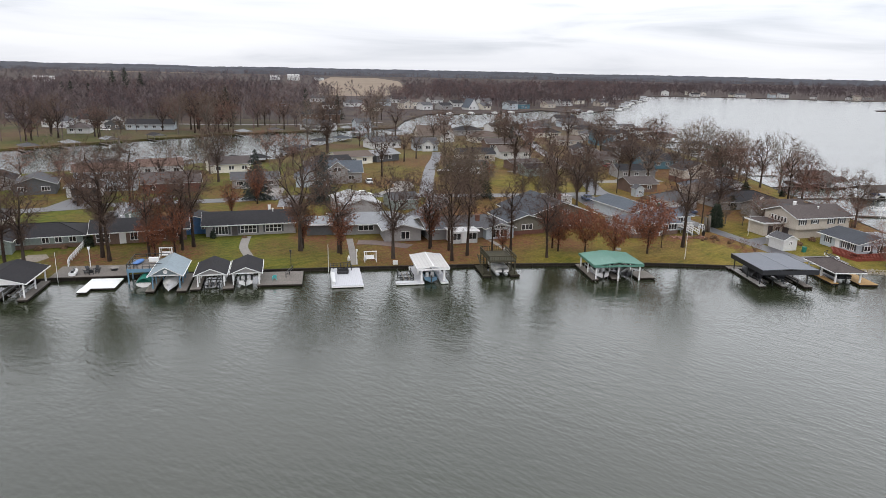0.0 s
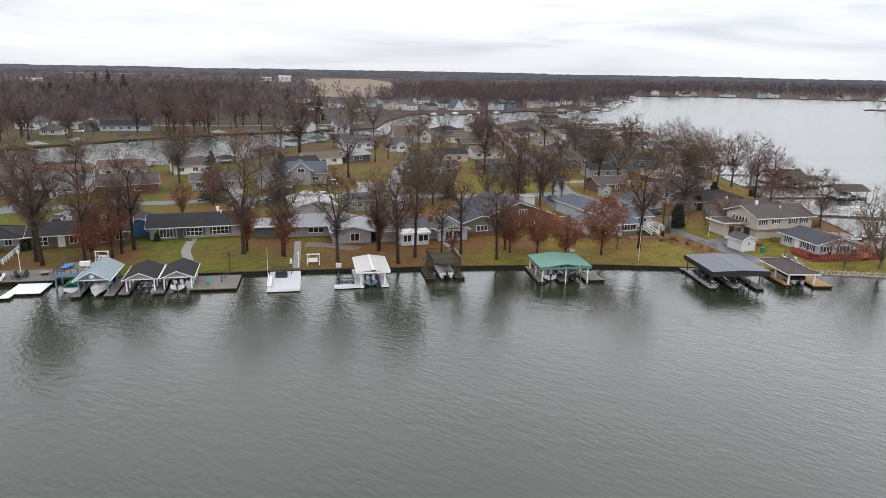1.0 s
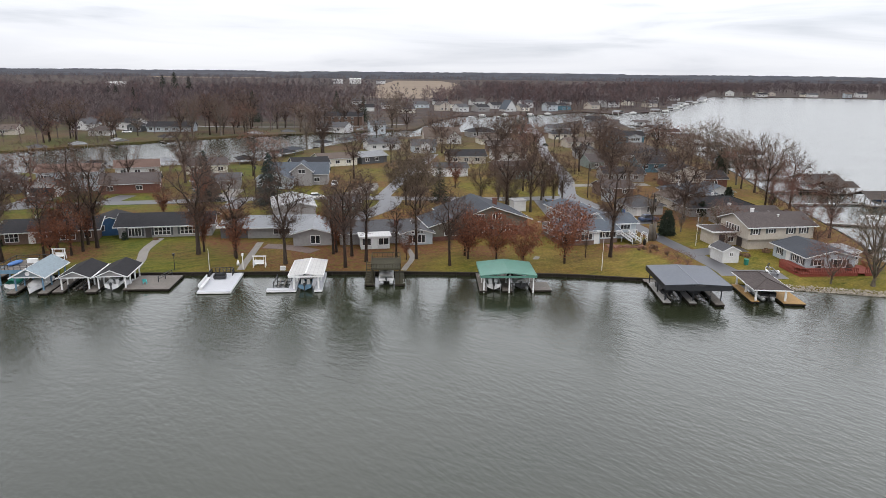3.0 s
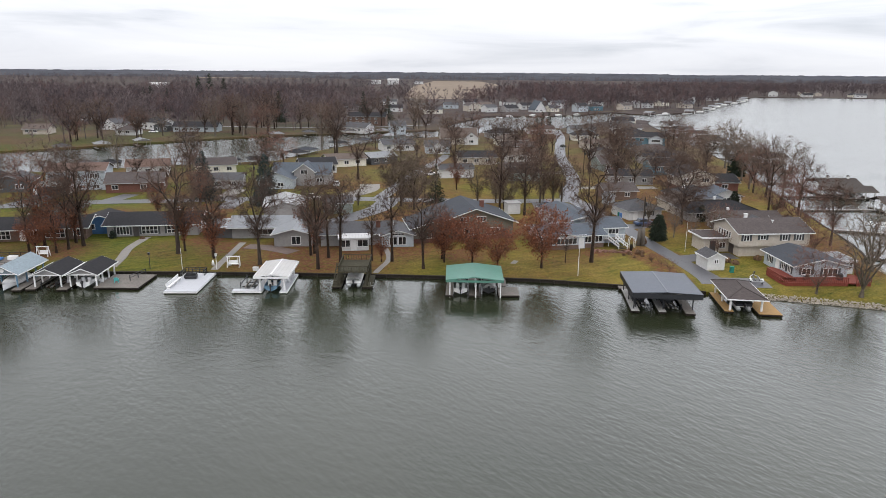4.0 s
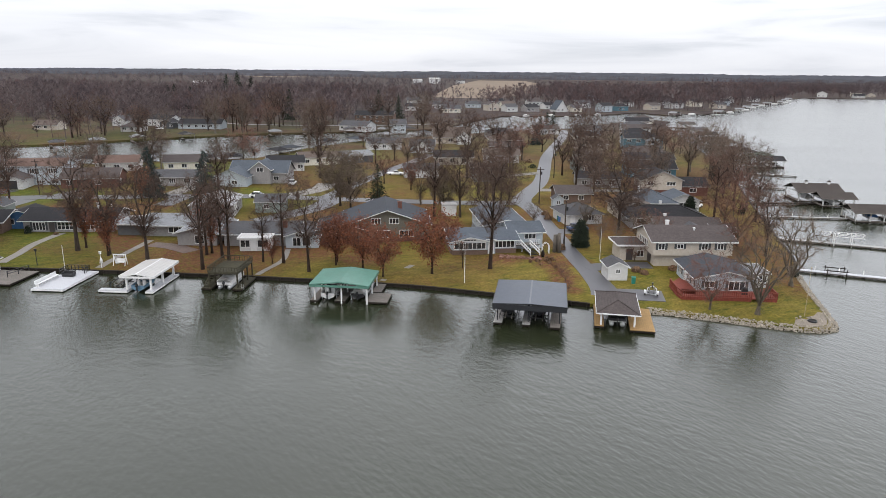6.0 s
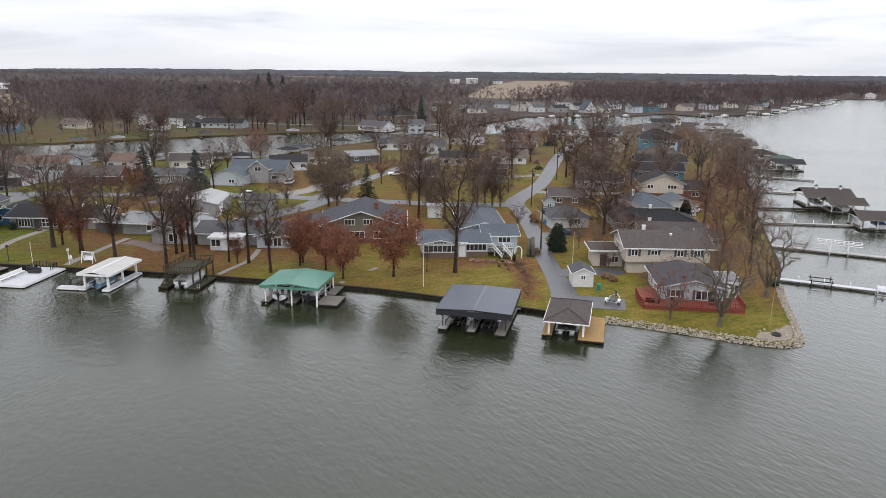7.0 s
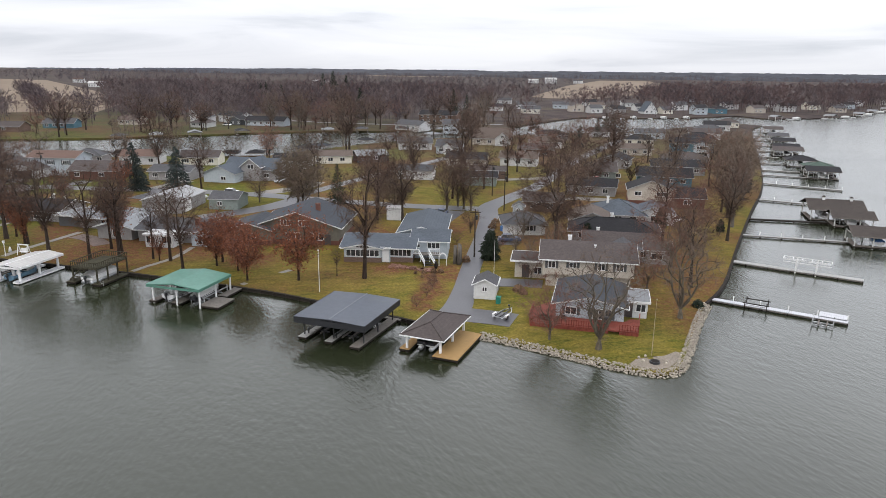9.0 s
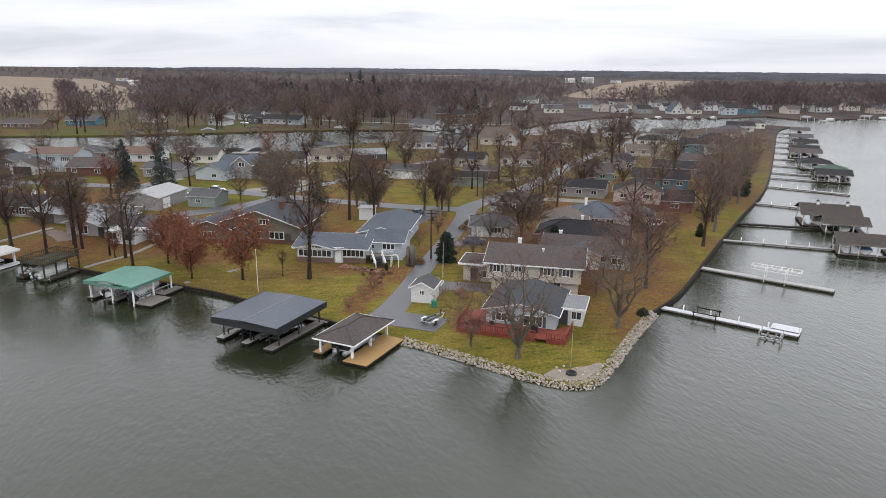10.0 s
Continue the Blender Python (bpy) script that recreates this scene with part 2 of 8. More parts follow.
M_BARK = surface("grey_brown_bark", (0.045, 0.034, 0.027), 0.95, 0.35, 4.0, 0.5, bump=0.6, stretch=(1, 1, 0.25))
M_BARK_DARK = surface("dark_bark", (0.03, 0.02, 0.015), 0.95, 0.35, 4.0, 0.5, bump=0.6, stretch=(1, 1, 0.25))
M_BARK_GREY = surface("grey_bark", (0.1, 0.085, 0.064), 0.95, 0.35, 4.0, 0.5, bump=0.6, stretch=(1, 1, 0.25))
M_BARK_PALE = surface("pale_bark", (0.12, 0.105, 0.088), 0.95, 0.35, 4.0, 0.5, bump=0.6, stretch=(1, 1, 0.25))
M_TWIG = surface("bare_twigs", (0.115, 0.077, 0.06), 0.95, 0.25, 1.0, 0.05, bump=0.0, random_tint=0.3)
M_TWIG_RED = surface("reddish_twigs", (0.165, 0.09, 0.07), 0.95, 0.25, 1.0, 0.05, bump=0.0, random_tint=0.25)
M_TWIG_PALE = surface("pale_twigs", (0.17, 0.128, 0.1), 0.95, 0.25, 1.0, 0.05, bump=0.0, random_tint=0.25)
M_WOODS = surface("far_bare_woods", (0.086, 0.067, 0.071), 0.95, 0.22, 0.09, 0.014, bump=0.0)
# distance haze is put into the bluish grey of the farthest woods
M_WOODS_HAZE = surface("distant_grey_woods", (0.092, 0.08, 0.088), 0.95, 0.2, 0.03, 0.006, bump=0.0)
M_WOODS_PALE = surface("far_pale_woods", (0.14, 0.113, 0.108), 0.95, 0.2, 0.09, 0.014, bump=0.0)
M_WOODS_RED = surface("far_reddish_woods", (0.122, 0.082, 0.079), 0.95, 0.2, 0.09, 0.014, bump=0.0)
M_TRIM = surface("off_white_trim", (0.36, 0.36, 0.355), 0.6, 0.1, 2.0, 0.4, bump=0.05)
M_RUSSET = leaf_material("russet_leaves", (0.1, 0.034, 0.019), (0.26, 0.095, 0.047))
M_NEEDLE = leaf_material("spruce_needles", (0.014, 0.02, 0.018), (0.045, 0.056, 0.05))
M_NEEDLE_DARK = leaf_material("dark_evergreen", (0.008, 0.013, 0.008), (0.026, 0.035, 0.02))
M_SHRUB = leaf_material("brown_shrub", (0.08, 0.05, 0.03), (0.2, 0.12, 0.07))
M_PLANK = surface("grey_dock_planks", (0.15, 0.135, 0.12), 0.85, 0.22, 3.0, 0.5, lines=("X", 0.28))
M_TANPLANK = surface("tan_new_planks", (0.28, 0.175, 0.072), 0.75, 0.15, 3.0, 0.5, lines=("X", 0.28))
M_WHITEDECK = surface("white_decking", (0.42, 0.425, 0.445), 0.6, 0.06, 2.0, 0.3, lines=("X", 0.3))
M_PALEDECK = surface("pale_weathered_decking", (0.3, 0.295, 0.285), 0.75, 0.14, 3.0, 0.4, lines=("X", 0.3))
M_REDDECK = surface("red_stained_deck", (0.185, 0.046, 0.032), 0.7, 0.22, 3.0, 0.4, lines=("X", 0.28))
M_OLIVEWOOD = surface("dark_olive_timber", (0.045, 0.041, 0.026), 0.85, 0.3, 3.0, 0.4)
M_WHITE = surface("white_paint", (0.62, 0.62, 0.615), 0.5, 0.06, 2.0, 0.4, bump=0.05)
M_BLACK = surface("black_plastic", (0.018, 0.018, 0.02), 0.45, 0.2, 3.0, 0.5)
M_DARKGREY = surface("dark_grey_metal", (0.013, 0.014, 0.017), 0.5, 0.2, 3.0, 0.5)
M_ALU = surface("dull_aluminium", (0.42, 0.43, 0.44), 0.45, 0.15, 3.0, 0.5, metal=0.6)
M_BLUEPAINT = surface("slate_blue_paint", (0.11, 0.19, 0.26), 0.6, 0.12, 2.0, 0.4)
M_PALEBLUE = surface("pale_blue_shingle", (0.2, 0.24, 0.262), 0.8, 0.14, 3.0, 0.4, lines=("Y", 0.3))
M_TEAL = surface("teal_cover", (0.02, 0.15, 0.11), 0.6, 0.2, 2.0, 0.4)
M_TARPBLUE = surface("blue_tarp", (0.06, 0.15, 0.36), 0.55, 0.2, 2.0, 0.4)
M_TARPGREY = surface("pale_grey_boat_cover", (0.5, 0.5, 0.49), 0.7, 0.12, 2.0, 0.6, bump=0.4)
M_GREENROOF = surface("green_metal_roof", (0.07, 0.175, 0.135), 0.45, 0.12, 1.5, 0.3, lines=("Y", 0.45))
M_GREYROOF = surface("slate_grey_metal_roof", (0.055, 0.064, 0.082), 0.5, 0.12, 1.5, 0.25, lines=("Y", 0.5))
M_WHITEROOF = surface("white_metal_roof", (0.40, 0.39, 0.375), 0.5, 0.08, 1.5, 0.4, lines=("X", 0.6))
M_PALEROOF = surface("pale_metal_roof", (0.135, 0.141, 0.148), 0.5, 0.15, 1.5, 0.3, lines=("X", 0.5))
ROOFS = {
    "charcoal": surface("charcoal_shingle", (0.022, 0.021, 0.023), 0.9, 0.22, 3.0, 0.3, lines=("Z", 0.14)),
    "grey": surface("grey_shingle", (0.068, 0.067, 0.071), 0.9, 0.2, 3.0, 0.3, lines=("Z", 0.14)),
    "bluegrey": surface("blue_grey_shingle", (0.072, 0.083, 0.098), 0.9, 0.2, 3.0, 0.3, lines=("Z", 0.14)),
    "brown": surface("brown_shingle", (0.069, 0.057, 0.054), 0.9, 0.22, 3.0, 0.3, lines=("Z", 0.14)),
    "tan": surface("tan_shingle", (0.098, 0.076, 0.064), 0.9, 0.2, 3.0, 0.3, lines=("Z", 0.14)),
    "red": surface("red_brown_shingle", (0.115, 0.074, 0.06), 0.9, 0.2, 3.0, 0.3, lines=("Z", 0.14)),
    "weathered": surface("weathered_brown_shingle", (0.055, 0.046, 0.041), 0.9, 0.3, 3.0, 0.3, lines=("Z", 0.14)),
    "slate": surface("slate_black_shingle", (0.042, 0.046, 0.054), 0.85, 0.2, 3.0, 0.3, lines=("Z", 0.14)),
    "pale": M_PALEROOF, "white": M_WHITEROOF, "light": surface("light_grey_metal_roof", (0.24, 0.24, 0.24), 0.5, 0.12, 1.5, 0.3, lines=("X", 0.5)),
}
WALLS = {
    "white": surface("white_siding", (0.5, 0.5, 0.495), 0.6, 0.07, 2.0, 0.3, lines=("Z", 0.2)),
    "grey": surface("grey_siding", (0.25, 0.24, 0.237), 0.65, 0.1, 2.0, 0.3, lines=("Z", 0.2)),
    "olive": surface("olive_grey_siding", (0.13, 0.122, 0.10), 0.7, 0.12, 2.0, 0.3, lines=("Z", 0.2)),
    "beige": surface("beige_siding", (0.40, 0.36, 0.31), 0.65, 0.08, 2.0, 0.3, lines=("Z", 0.2)),
    "greygreen": surface("grey_green_siding", (0.19, 0.22, 0.205), 0.65, 0.1, 2.0, 0.3, lines=("Z", 0.2)),
    "paleblue": surface("pale_blue_siding", (0.37, 0.41, 0.44), 0.65, 0.08, 2.0, 0.3, lines=("Z", 0.2)),
    "blue": surface("deep_blue_siding", (0.05, 0.115, 0.23), 0.65, 0.12, 2.0, 0.3, lines=("Z", 0.2)),
    "teal": surface("teal_blue_siding", (0.075, 0.15, 0.19), 0.65, 0.12, 2.0, 0.3, lines=("Z", 0.2)),
    "brick": surface("red_brick", (0.13, 0.06, 0.045), 0.85, 0.25, 5.0, 0.4, lines=("Z", 0.16)),
    "tanbrick": surface("brown_brick", (0.14, 0.095, 0.075), 0.85, 0.25, 5.0, 0.4, lines=("Z", 0.16)),
    "cream": surface("cream_siding", (0.58, 0.55, 0.47), 0.65, 0.08, 2.0, 0.3, lines=("Z", 0.2)),
    "darkgrey": surface("dark_grey_siding", (0.085, 0.088, 0.092), 0.65, 0.12, 2.0, 0.3, lines=("Z", 0.2)),
}
G = 1.2      # the lots' ground level over the lake
WL = 0.5     # the lake's level
DK = 0.45    # the docks' deck level over the lake
DECK = WL + DK


# ---- mesh helpers ----
class Mesh:
    """Vertices and faces gathered for one mesh."""

    def __init__(self):
        self.v, self.f = [], []

    def add(self, verts, faces):
        n = len(self.v)
        self.v += [tuple(p) for p in verts]
        self.f += [tuple(i + n for i in f) for f in faces]
        return self

    def box(self, cx, cy, cz, sx, sy, sz, rz=0.0):
        c, s = math.cos(radians(rz)), math.sin(radians(rz))
        pts = []
        for z in (-0.5, 0.5):
            for x, y in ((-0.5, -0.5), (0.5, -0.5), (0.5, 0.5), (-0.5, 0.5)):
                px, py = x * sx, y * sy
                pts.append((cx + px * c - py * s, cy + px * s + py * c, cz + z * sz))
        return self.add(pts, [(3, 2, 1, 0), (4, 5, 6, 7), (0, 1, 5, 4), (1, 2, 6, 5), (2, 3, 7, 6), (3, 0, 4, 7)])

    def span(self, x0, y0, z0, x1, y1, z1):
        return self.box((x0 + x1) / 2, (y0 + y1) / 2, (z0 + z1) / 2, abs(x1 - x0), abs(y1 - y0), abs(z1 - z0))

    def prism(self, outline, z0, z1):
        n = len(outline)
        pts = [(x, y, z0) for x, y in outline] + [(x, y, z1) for x, y in outline]
        return self.add(pts, [tuple(range(n - 1, -1, -1)), tuple(range(n, 2 * n))] + [(i, (i + 1) % n, (i + 1) % n + n, i + n) for i in range(n)])

    def tube(self, path, radii, sides=6, closed=True):
        path = [Vector(p) for p in path]
        rings = []
        side = None
        for i, p in enumerate(path):
            d = (path[min(i + 1, len(path) - 1)] - path[max(i - 1, 0)]).normalized()
            if side is None:
                side = d.orthogonal().normalized()
            side = (side - d * side.dot(d)).normalized()
            up = d.cross(side)
            rings.append([p + (side * math.cos(a) + up * math.sin(a)) * radii[i] for a in (2 * math.pi * k / sides for k in range(sides))])
        pts = [q for r in rings for q in r]
        faces = []
        for i in range(len(rings) - 1):
            for k in range(sides):
                a, b = i * sides + k, i * sides + (k + 1) % sides
                faces.append((a, b, b + sides, a + sides))
        if closed:
            faces.append(tuple(range(sides - 1, -1, -1)))
            faces.append(tuple(len(pts) - sides + k for k in range(sides)))
        return self.add(pts, faces)

    def bar(self, a, b, w=0.08, sides=4):
        return self.tube([a, b], [w / 2 * 1.2] * 2, sides)

    def blob(self, cx, cy, cz, rx, ry, rz, seg=10, rings=6):
        pts, faces = [(cx, cy, cz - rz)], []
        for i in range(1, rings):
            a = math.pi * i / rings - math.pi / 2
            for k in range(seg):
                b = 2 * math.pi * k / seg
                pts.append((cx + rx * math.cos(a) * math.cos(b), cy + ry * math.cos(a) * math.sin(b), cz + rz * math.sin(a)))
        pts.append((cx, cy, cz + rz))
        for k in range(seg):
            faces.append((0, 1 + (k + 1) % seg, 1 + k))
            faces.append((len(pts) - 1, len(pts) - 1 - seg + k, len(pts) - 1 - seg + (k + 1) % seg))
        for i in range(rings - 2):
            for k in range(seg):
                a, b = 1 + i * seg + k, 1 + i * seg + (k + 1) % seg
                faces.append((a, b, b + seg, a + seg))
        return self.add(pts, faces)

    def data(self, name, mat, smooth=False):
        me = bpy.data.meshes.new(name)
        me.from_pydata(self.v, [], self.f)
        me.update()
        if smooth:
            me.shade_smooth()
        me.materials.append(mat)
        return me


def part(name, mesh, mat, parent=None, label="", smooth=False):
    """Links a gathered mesh as one object, under a thing or a part."""
    ob = new(name, mesh.data(name, mat, smooth))
    if parent is not None:
        ob.parent = parent
    return tagged(ob, label)


def thing(name, label, category, x=0.0, y=0.0, z=0.0, rz=0.0, group="", kind=""):
    """An Empty at a thing's base, to parent its parts."""
    ob = new(name)
    ob.empty_display_size = 0.3
    ob.matrix_basis = pose(x, y, z, 0, 0, rz)
    return tagged(ob, label, category, group, kind)


def whole(name, mesh, mat, label, category, x=0.0, y=0.0, z=0.0, rz=0.0, group="", kind="", smooth=False):
    """A thing of a single mesh."""
    ob = new(name, mesh.data(name, mat, smooth))
    ob.matrix_basis = pose(x, y, z, 0, 0, rz)
    return tagged(ob, label, category, group, kind)


def along(points, step):
    """Points every step metres along a polyline, with the heading in degrees."""
    out, left = [], 0.0
    for (x0, y0), (x1, y1) in zip(points, points[1:]):
        d = math.hypot(x1 - x0, y1 - y0)
        s = left
        while s < d:
            out.append((x0 + (x1 - x0) * s / d, y0 + (y1 - y0) * s / d, math.degrees(math.atan2(y1 - y0, x1 - x0))))
            s += step
        left = s - d
    return out


def ribbon(points, widths, z0, z1, cols=4):
    """A strip of ground covering along a polyline, with thickness."""
    if not isinstance(widths, (list, tuple)):
        widths = [widths] * len(points)
    n, rows = len(points), []
    for i, (x, y) in enumerate(points):
        (xa, ya), (xb, yb) = points[max(i - 1, 0)], points[min(i + 1, n - 1)]
        d = math.hypot(xb - xa, yb - ya)
        nx, ny = -(yb - ya) / d, (xb - xa) / d
        offs = [widths[i] * (0.5 - k / cols) for k in range(cols + 1)]
        rows.append([(x + nx * o, y + ny * o, z1) for o in offs] + [(x + nx * offs[-1], y + ny * offs[-1], z0), (x + nx * offs[0], y + ny * offs[0], z0)])
    c = cols + 3
    faces = [(i * c + k, i * c + (k + 1) % c, (i + 1) * c + (k + 1) % c, (i + 1) * c + k) for i in range(n - 1) for k in range(c)]
    faces += [tuple(range(c - 1, -1, -1)), tuple((n - 1) * c + k for k in range(c))]
    return Mesh().add([p for r in rows for p in r], faces)


def smooth_line(points, n=5):
    """A polyline rounded through its points."""
    out = []
    for i in range(len(points) - 1):
        p0, p1, p2, p3 = (Vector(points[min(max(j, 0), len(points) - 1)]) for j in (i - 1, i, i + 1, i + 2))
        for k in range(n):
            t = k / n
            q = 0.5 * (2 * p1 + (p2 - p0) * t + (2 * p0 - 5 * p1 + 4 * p2 - p3) * t * t + (3 * p1 - p0 - 3 * p2 + p3) * t ** 3)
            out.append((q.x, q.y))
    return out + [tuple(points[-1])]


from mathutils.geometry import tessellate_polygon

# ---- the large structure: lake, land, streets ----
SHORE = [(-420, 61), (-200, 91), (-90, 106), (-55, 112.4), (-20, 117.6), (14, 120.5), (32, 121.3), (49, 121.4), (60, 120.2), (72, 118.6), (77, 117.8)]
POINT = [(84.6, 117.2), (90, 116.3), (97, 114.9), (104, 113.6), (108.4, 113.6), (110.4, 116.2), (111.4, 124.5), (112.2, 133), (113.4, 141.5)]
LAKESIDE = [(113.4, 141.5), (116.2, 153), (119.3, 181), (124, 220), (129, 258), (132, 308), (135, 390), (139, 482), (147, 520)]
BACK = [(134, 527), (111, 500), (78, 438), (58, 424), (30, 396), (5, 366), (-19, 345), (-36, 300), (-43, 264), (-105, 229), (-119, 218), (-200, 178), (-420, 130)]
FARBANK = [(-4900, 120), (-1400, 60), (-440, 190), (-220, 240), (-154, 284), (-131, 309), (-98, 346), (-84, 358), (-44, 382), (3, 412), (10, 470), (28, 538), (68, 551), (100, 571),
           (134, 615), (155, 591), (192, 619), (216, 651), (250, 740), (274, 793), (309, 849), (350, 960), (395, 1035), (525, 1046), (641, 1010), (739, 990), (1200, 880), (2600, 500), (4900, 300),
           (4900, 4900), (-4900, 4900)]


FRONT = smooth_line(SHORE, 4)[:-1] + smooth_line([(77, 117.8), (81, 117.6)] + POINT, 4)[:-1] + smooth_line(LAKESIDE, 4)
EDGE = 0.95   # ground level at the bulkhead


def lie(x, y, reach=4.0):
    """The ground's height: the lots fall gently to the bulkhead in the last metres."""
    best = 1e9
    for (x0, y0), (x1, y1) in zip(FRONT, FRONT[1:]):
        dx, dy = x1 - x0, y1 - y0
        t = min(1, max(0, ((x - x0) * dx + (y - y0) * dy) / (dx * dx + dy * dy)))
        best = min(best, (x - x0 - t * dx) ** 2 + (y - y0 - t * dy) ** 2)
    return EDGE + (G - EDGE) * min(1.0, math.sqrt(best) / reach)


def inset(line, d):
    out = []
    for i, (x, y) in enumerate(line):
        (xa, ya), (xb, yb) = line[max(i - 1, 0)], line[min(i + 1, len(line) - 1)]
        n = math.hypot(xb - xa, yb - ya)
        out.append((x - (yb - ya) / n * d, y + (xb - xa) / n * d))
    return out


def land(front, back, mesh, top, edge):
    """Adds a sheet of land: flat inland, sloping to the front shore, with a bank down to the lake bed."""
    inner = inset(front, 4.0)
    flat = inner + back
    mesh.add([(x, y, top) for x, y in flat], list(tessellate_polygon([[Vector((x, y, 0)) for x, y in flat]])))
    n = len(front)
    mesh.add([(x, y, edge) for x, y in front] + [(x, y, top) for x, y in inner], [(i, i + 1, n + i + 1, n + i) for i in range(n - 1)])
    rim = [(x, y, edge) for x, y in front] + [(x, y, top) for x, y in back]
    m = len(rim)
    mesh.add(rim + [(x, y, -1.5) for x, y, z in rim], [(i, (i + 1) % m, (i + 1) % m + m, i + m) for i in range(m)])


ground_mesh = Mesh()
PENINSULA = SHORE + POINT + LAKESIDE[1:] + BACK
land(FRONT, BACK, ground_mesh, G, EDGE)
n = len(FARBANK)
ground_mesh.add([(x, y, G) for x, y in FARBANK], list(tessellate_polygon([[Vector((x, y, 0)) for x, y in FARBANK]])))
ground_mesh.add([(x, y, G) for x, y in FARBANK] + [(x, y, -1.5) for x, y in FARBANK], [(i, (i + 1) % n, (i + 1) % n + n, i + n) for i in range(n)])
ground = tagged(new("ground", ground_mesh.data("ground", M_LAWN)), "winter lawn ground strewn with brown leaves", "ground", kind="structure")
water_mesh = Mesh().add([(-4900, -4900, WL), (4900, -4900, WL), (4900, 4900, WL), (-4900, 4900, WL)], [(0, 1, 2, 3)])
water = tagged(new("water", water_mesh.data("water", M_WATER)), "murky grey-green rippled lake water", "lake", kind="structure")

# timber bulkhead along the open-water lots
wall_mesh, cap_mesh = Mesh(), Mesh()
for line in (smooth_line(SHORE[2:], 4), smooth_line(LAKESIDE, 4)):
    for (x0, y0), (x1, y1) in zip(line, line[1:]):
        d, a = math.hypot(x1 - x0, y1 - y0), math.degrees(math.atan2(y1 - y0, x1 - x0))
        wall_mesh.box((x0 + x1) / 2, (y0 + y1) / 2, 0.08, d + 0.05, 0.4, 1.75, a)
        cap_mesh.box((x0 + x1) / 2, (y0 + y1) / 2, 1.0, d + 0.05, 0.44, 0.1, a)
bulkhead = tagged(new("wall_bulkhead", wall_mesh.data("wall_bulkhead", M_BULK)), "dark weathered timber bulkhead along the shore", "retaining wall", kind="structure")
part("cap", cap_mesh, M_BULK, bulkhead)
pile_data = Mesh().tube([(0, 0, -1.0), (0, 0, 0.92)], [0.12, 0.12], 6).data("support_post", M_BULK)
for x, y, a in along(smooth_line(SHORE[2:], 4), 2.4):
    p = new("support_post", pile_data)
    p.parent = bulkhead
    p.matrix_basis = pose(x + 0.28 * math.sin(radians(a)), y - 0.28 * math.cos(radians(a)), 0)

# streets, drives and walks
def paving(name, points, widths, mat, label, category, lift=0.03, curve=True):
    line = smooth_line(points, 5) if curve else points
    if isinstance(widths, (list, tuple)) and curve:
        widths = [widths[i // 5] + (widths[min(i // 5 + 1, len(widths) - 1)] - widths[i // 5]) * (i % 5) / 5 for i in range(len(line))]
    m = ribbon(line, widths, G - 0.1, G + lift)
    m.v = [(x, y, z + lie(x, y) - G) for x, y, z in m.v]
    return tagged(new(name, m.data(name, mat)), label, category, kind="structure")


paving("road", [(79.6, 121.5), (79.2, 126), (77.3, 134.5), (74.5, 146.5), (70.4, 166), (65.5, 187), (62.2, 198), (63.6, 212), (66.2, 232), (66.6, 262), (66.8, 296), (69.5, 335), (73, 380), (74, 424)], [4.6, 4.2, 3.5, 3.5, 3.6, 4.4, 5.2, 5, 4.6, 4.6, 4.6, 4.6, 4.6, 4.6], M_ASPHALT, "narrow grey asphalt lane running from the boat ramp", "road")
paving("road_street", [(-420, 95), (-240, 125), (-140, 150), (-90, 164), (-66, 174.5), (-44, 180), (-26, 185.5), (-5, 189), (20, 190), (44, 191.5), (62, 195)], 5.4, M_ASPHALT, "grey asphalt street between two rows of houses", "road", 0.045)
ramp = ribbon([(80.7, 124.5), (80.6, 122.6), (80.6, 118.6), (80.6, 112)], 6.2, -0.6, 0.0)
for i, p in enumerate(ramp.v):
    drop = 1.22 if p[1] > 122 else (0.98 if p[1] > 117 else -0.6)
    ramp.v[i] = (p[0], p[1], p[2] + drop)
tagged(new("pavement_ramp", ramp.data("pavement_ramp", M_ASPHALT)), "asphalt boat ramp sloping down into the lake", "ramp", kind="structure")
paving("pavement_apron", [(80.5, 122.6), (82, 122.7), (83.5, 122.8), (85, 122.9), (86.5, 122.9), (88.4, 122.9)], 5.2, M_ASPHALT, "asphalt parking apron beside the boat ramp", "pavement", 0.052, False)
WALKS = [
    ([(77, 136.5), (83.5, 139.5), (88.5, 140.5)], 4.2, M_ASPHALT, "asphalt drive to a two-storey house"),
    ([(57, 158), (56, 172), (55, 190)], 7.0, M_ASPHALT, "wide asphalt drive behind a white house"),
    ([(-29.7, 141), (-28.6, 132), (-26.2, 125), (-24.8, 119.4)], 1.7, M_CONCRETE, "curved concrete garden walk to the docks"),
    ([(-8.4, 139), (-7.4, 130), (-6.4, 120.2)], 1.3, M_CONCRETE, "concrete garden walk to a white dock"),
    ([(21, 138), (23, 130), (22, 121.8)], 1.0, M_CONCRETE, "worn stone path to the shore"),
    ([(46.6, 132), (43.5, 122.6)], 1.0, M_CONCRETE, "straight concrete walk to a boat cover"),
    ([(-6.6, 136.2), (-2, 135.6), (4, 132.8)], 3.4, M_PAVER, "brown-grey paved patio before a low house"),
]
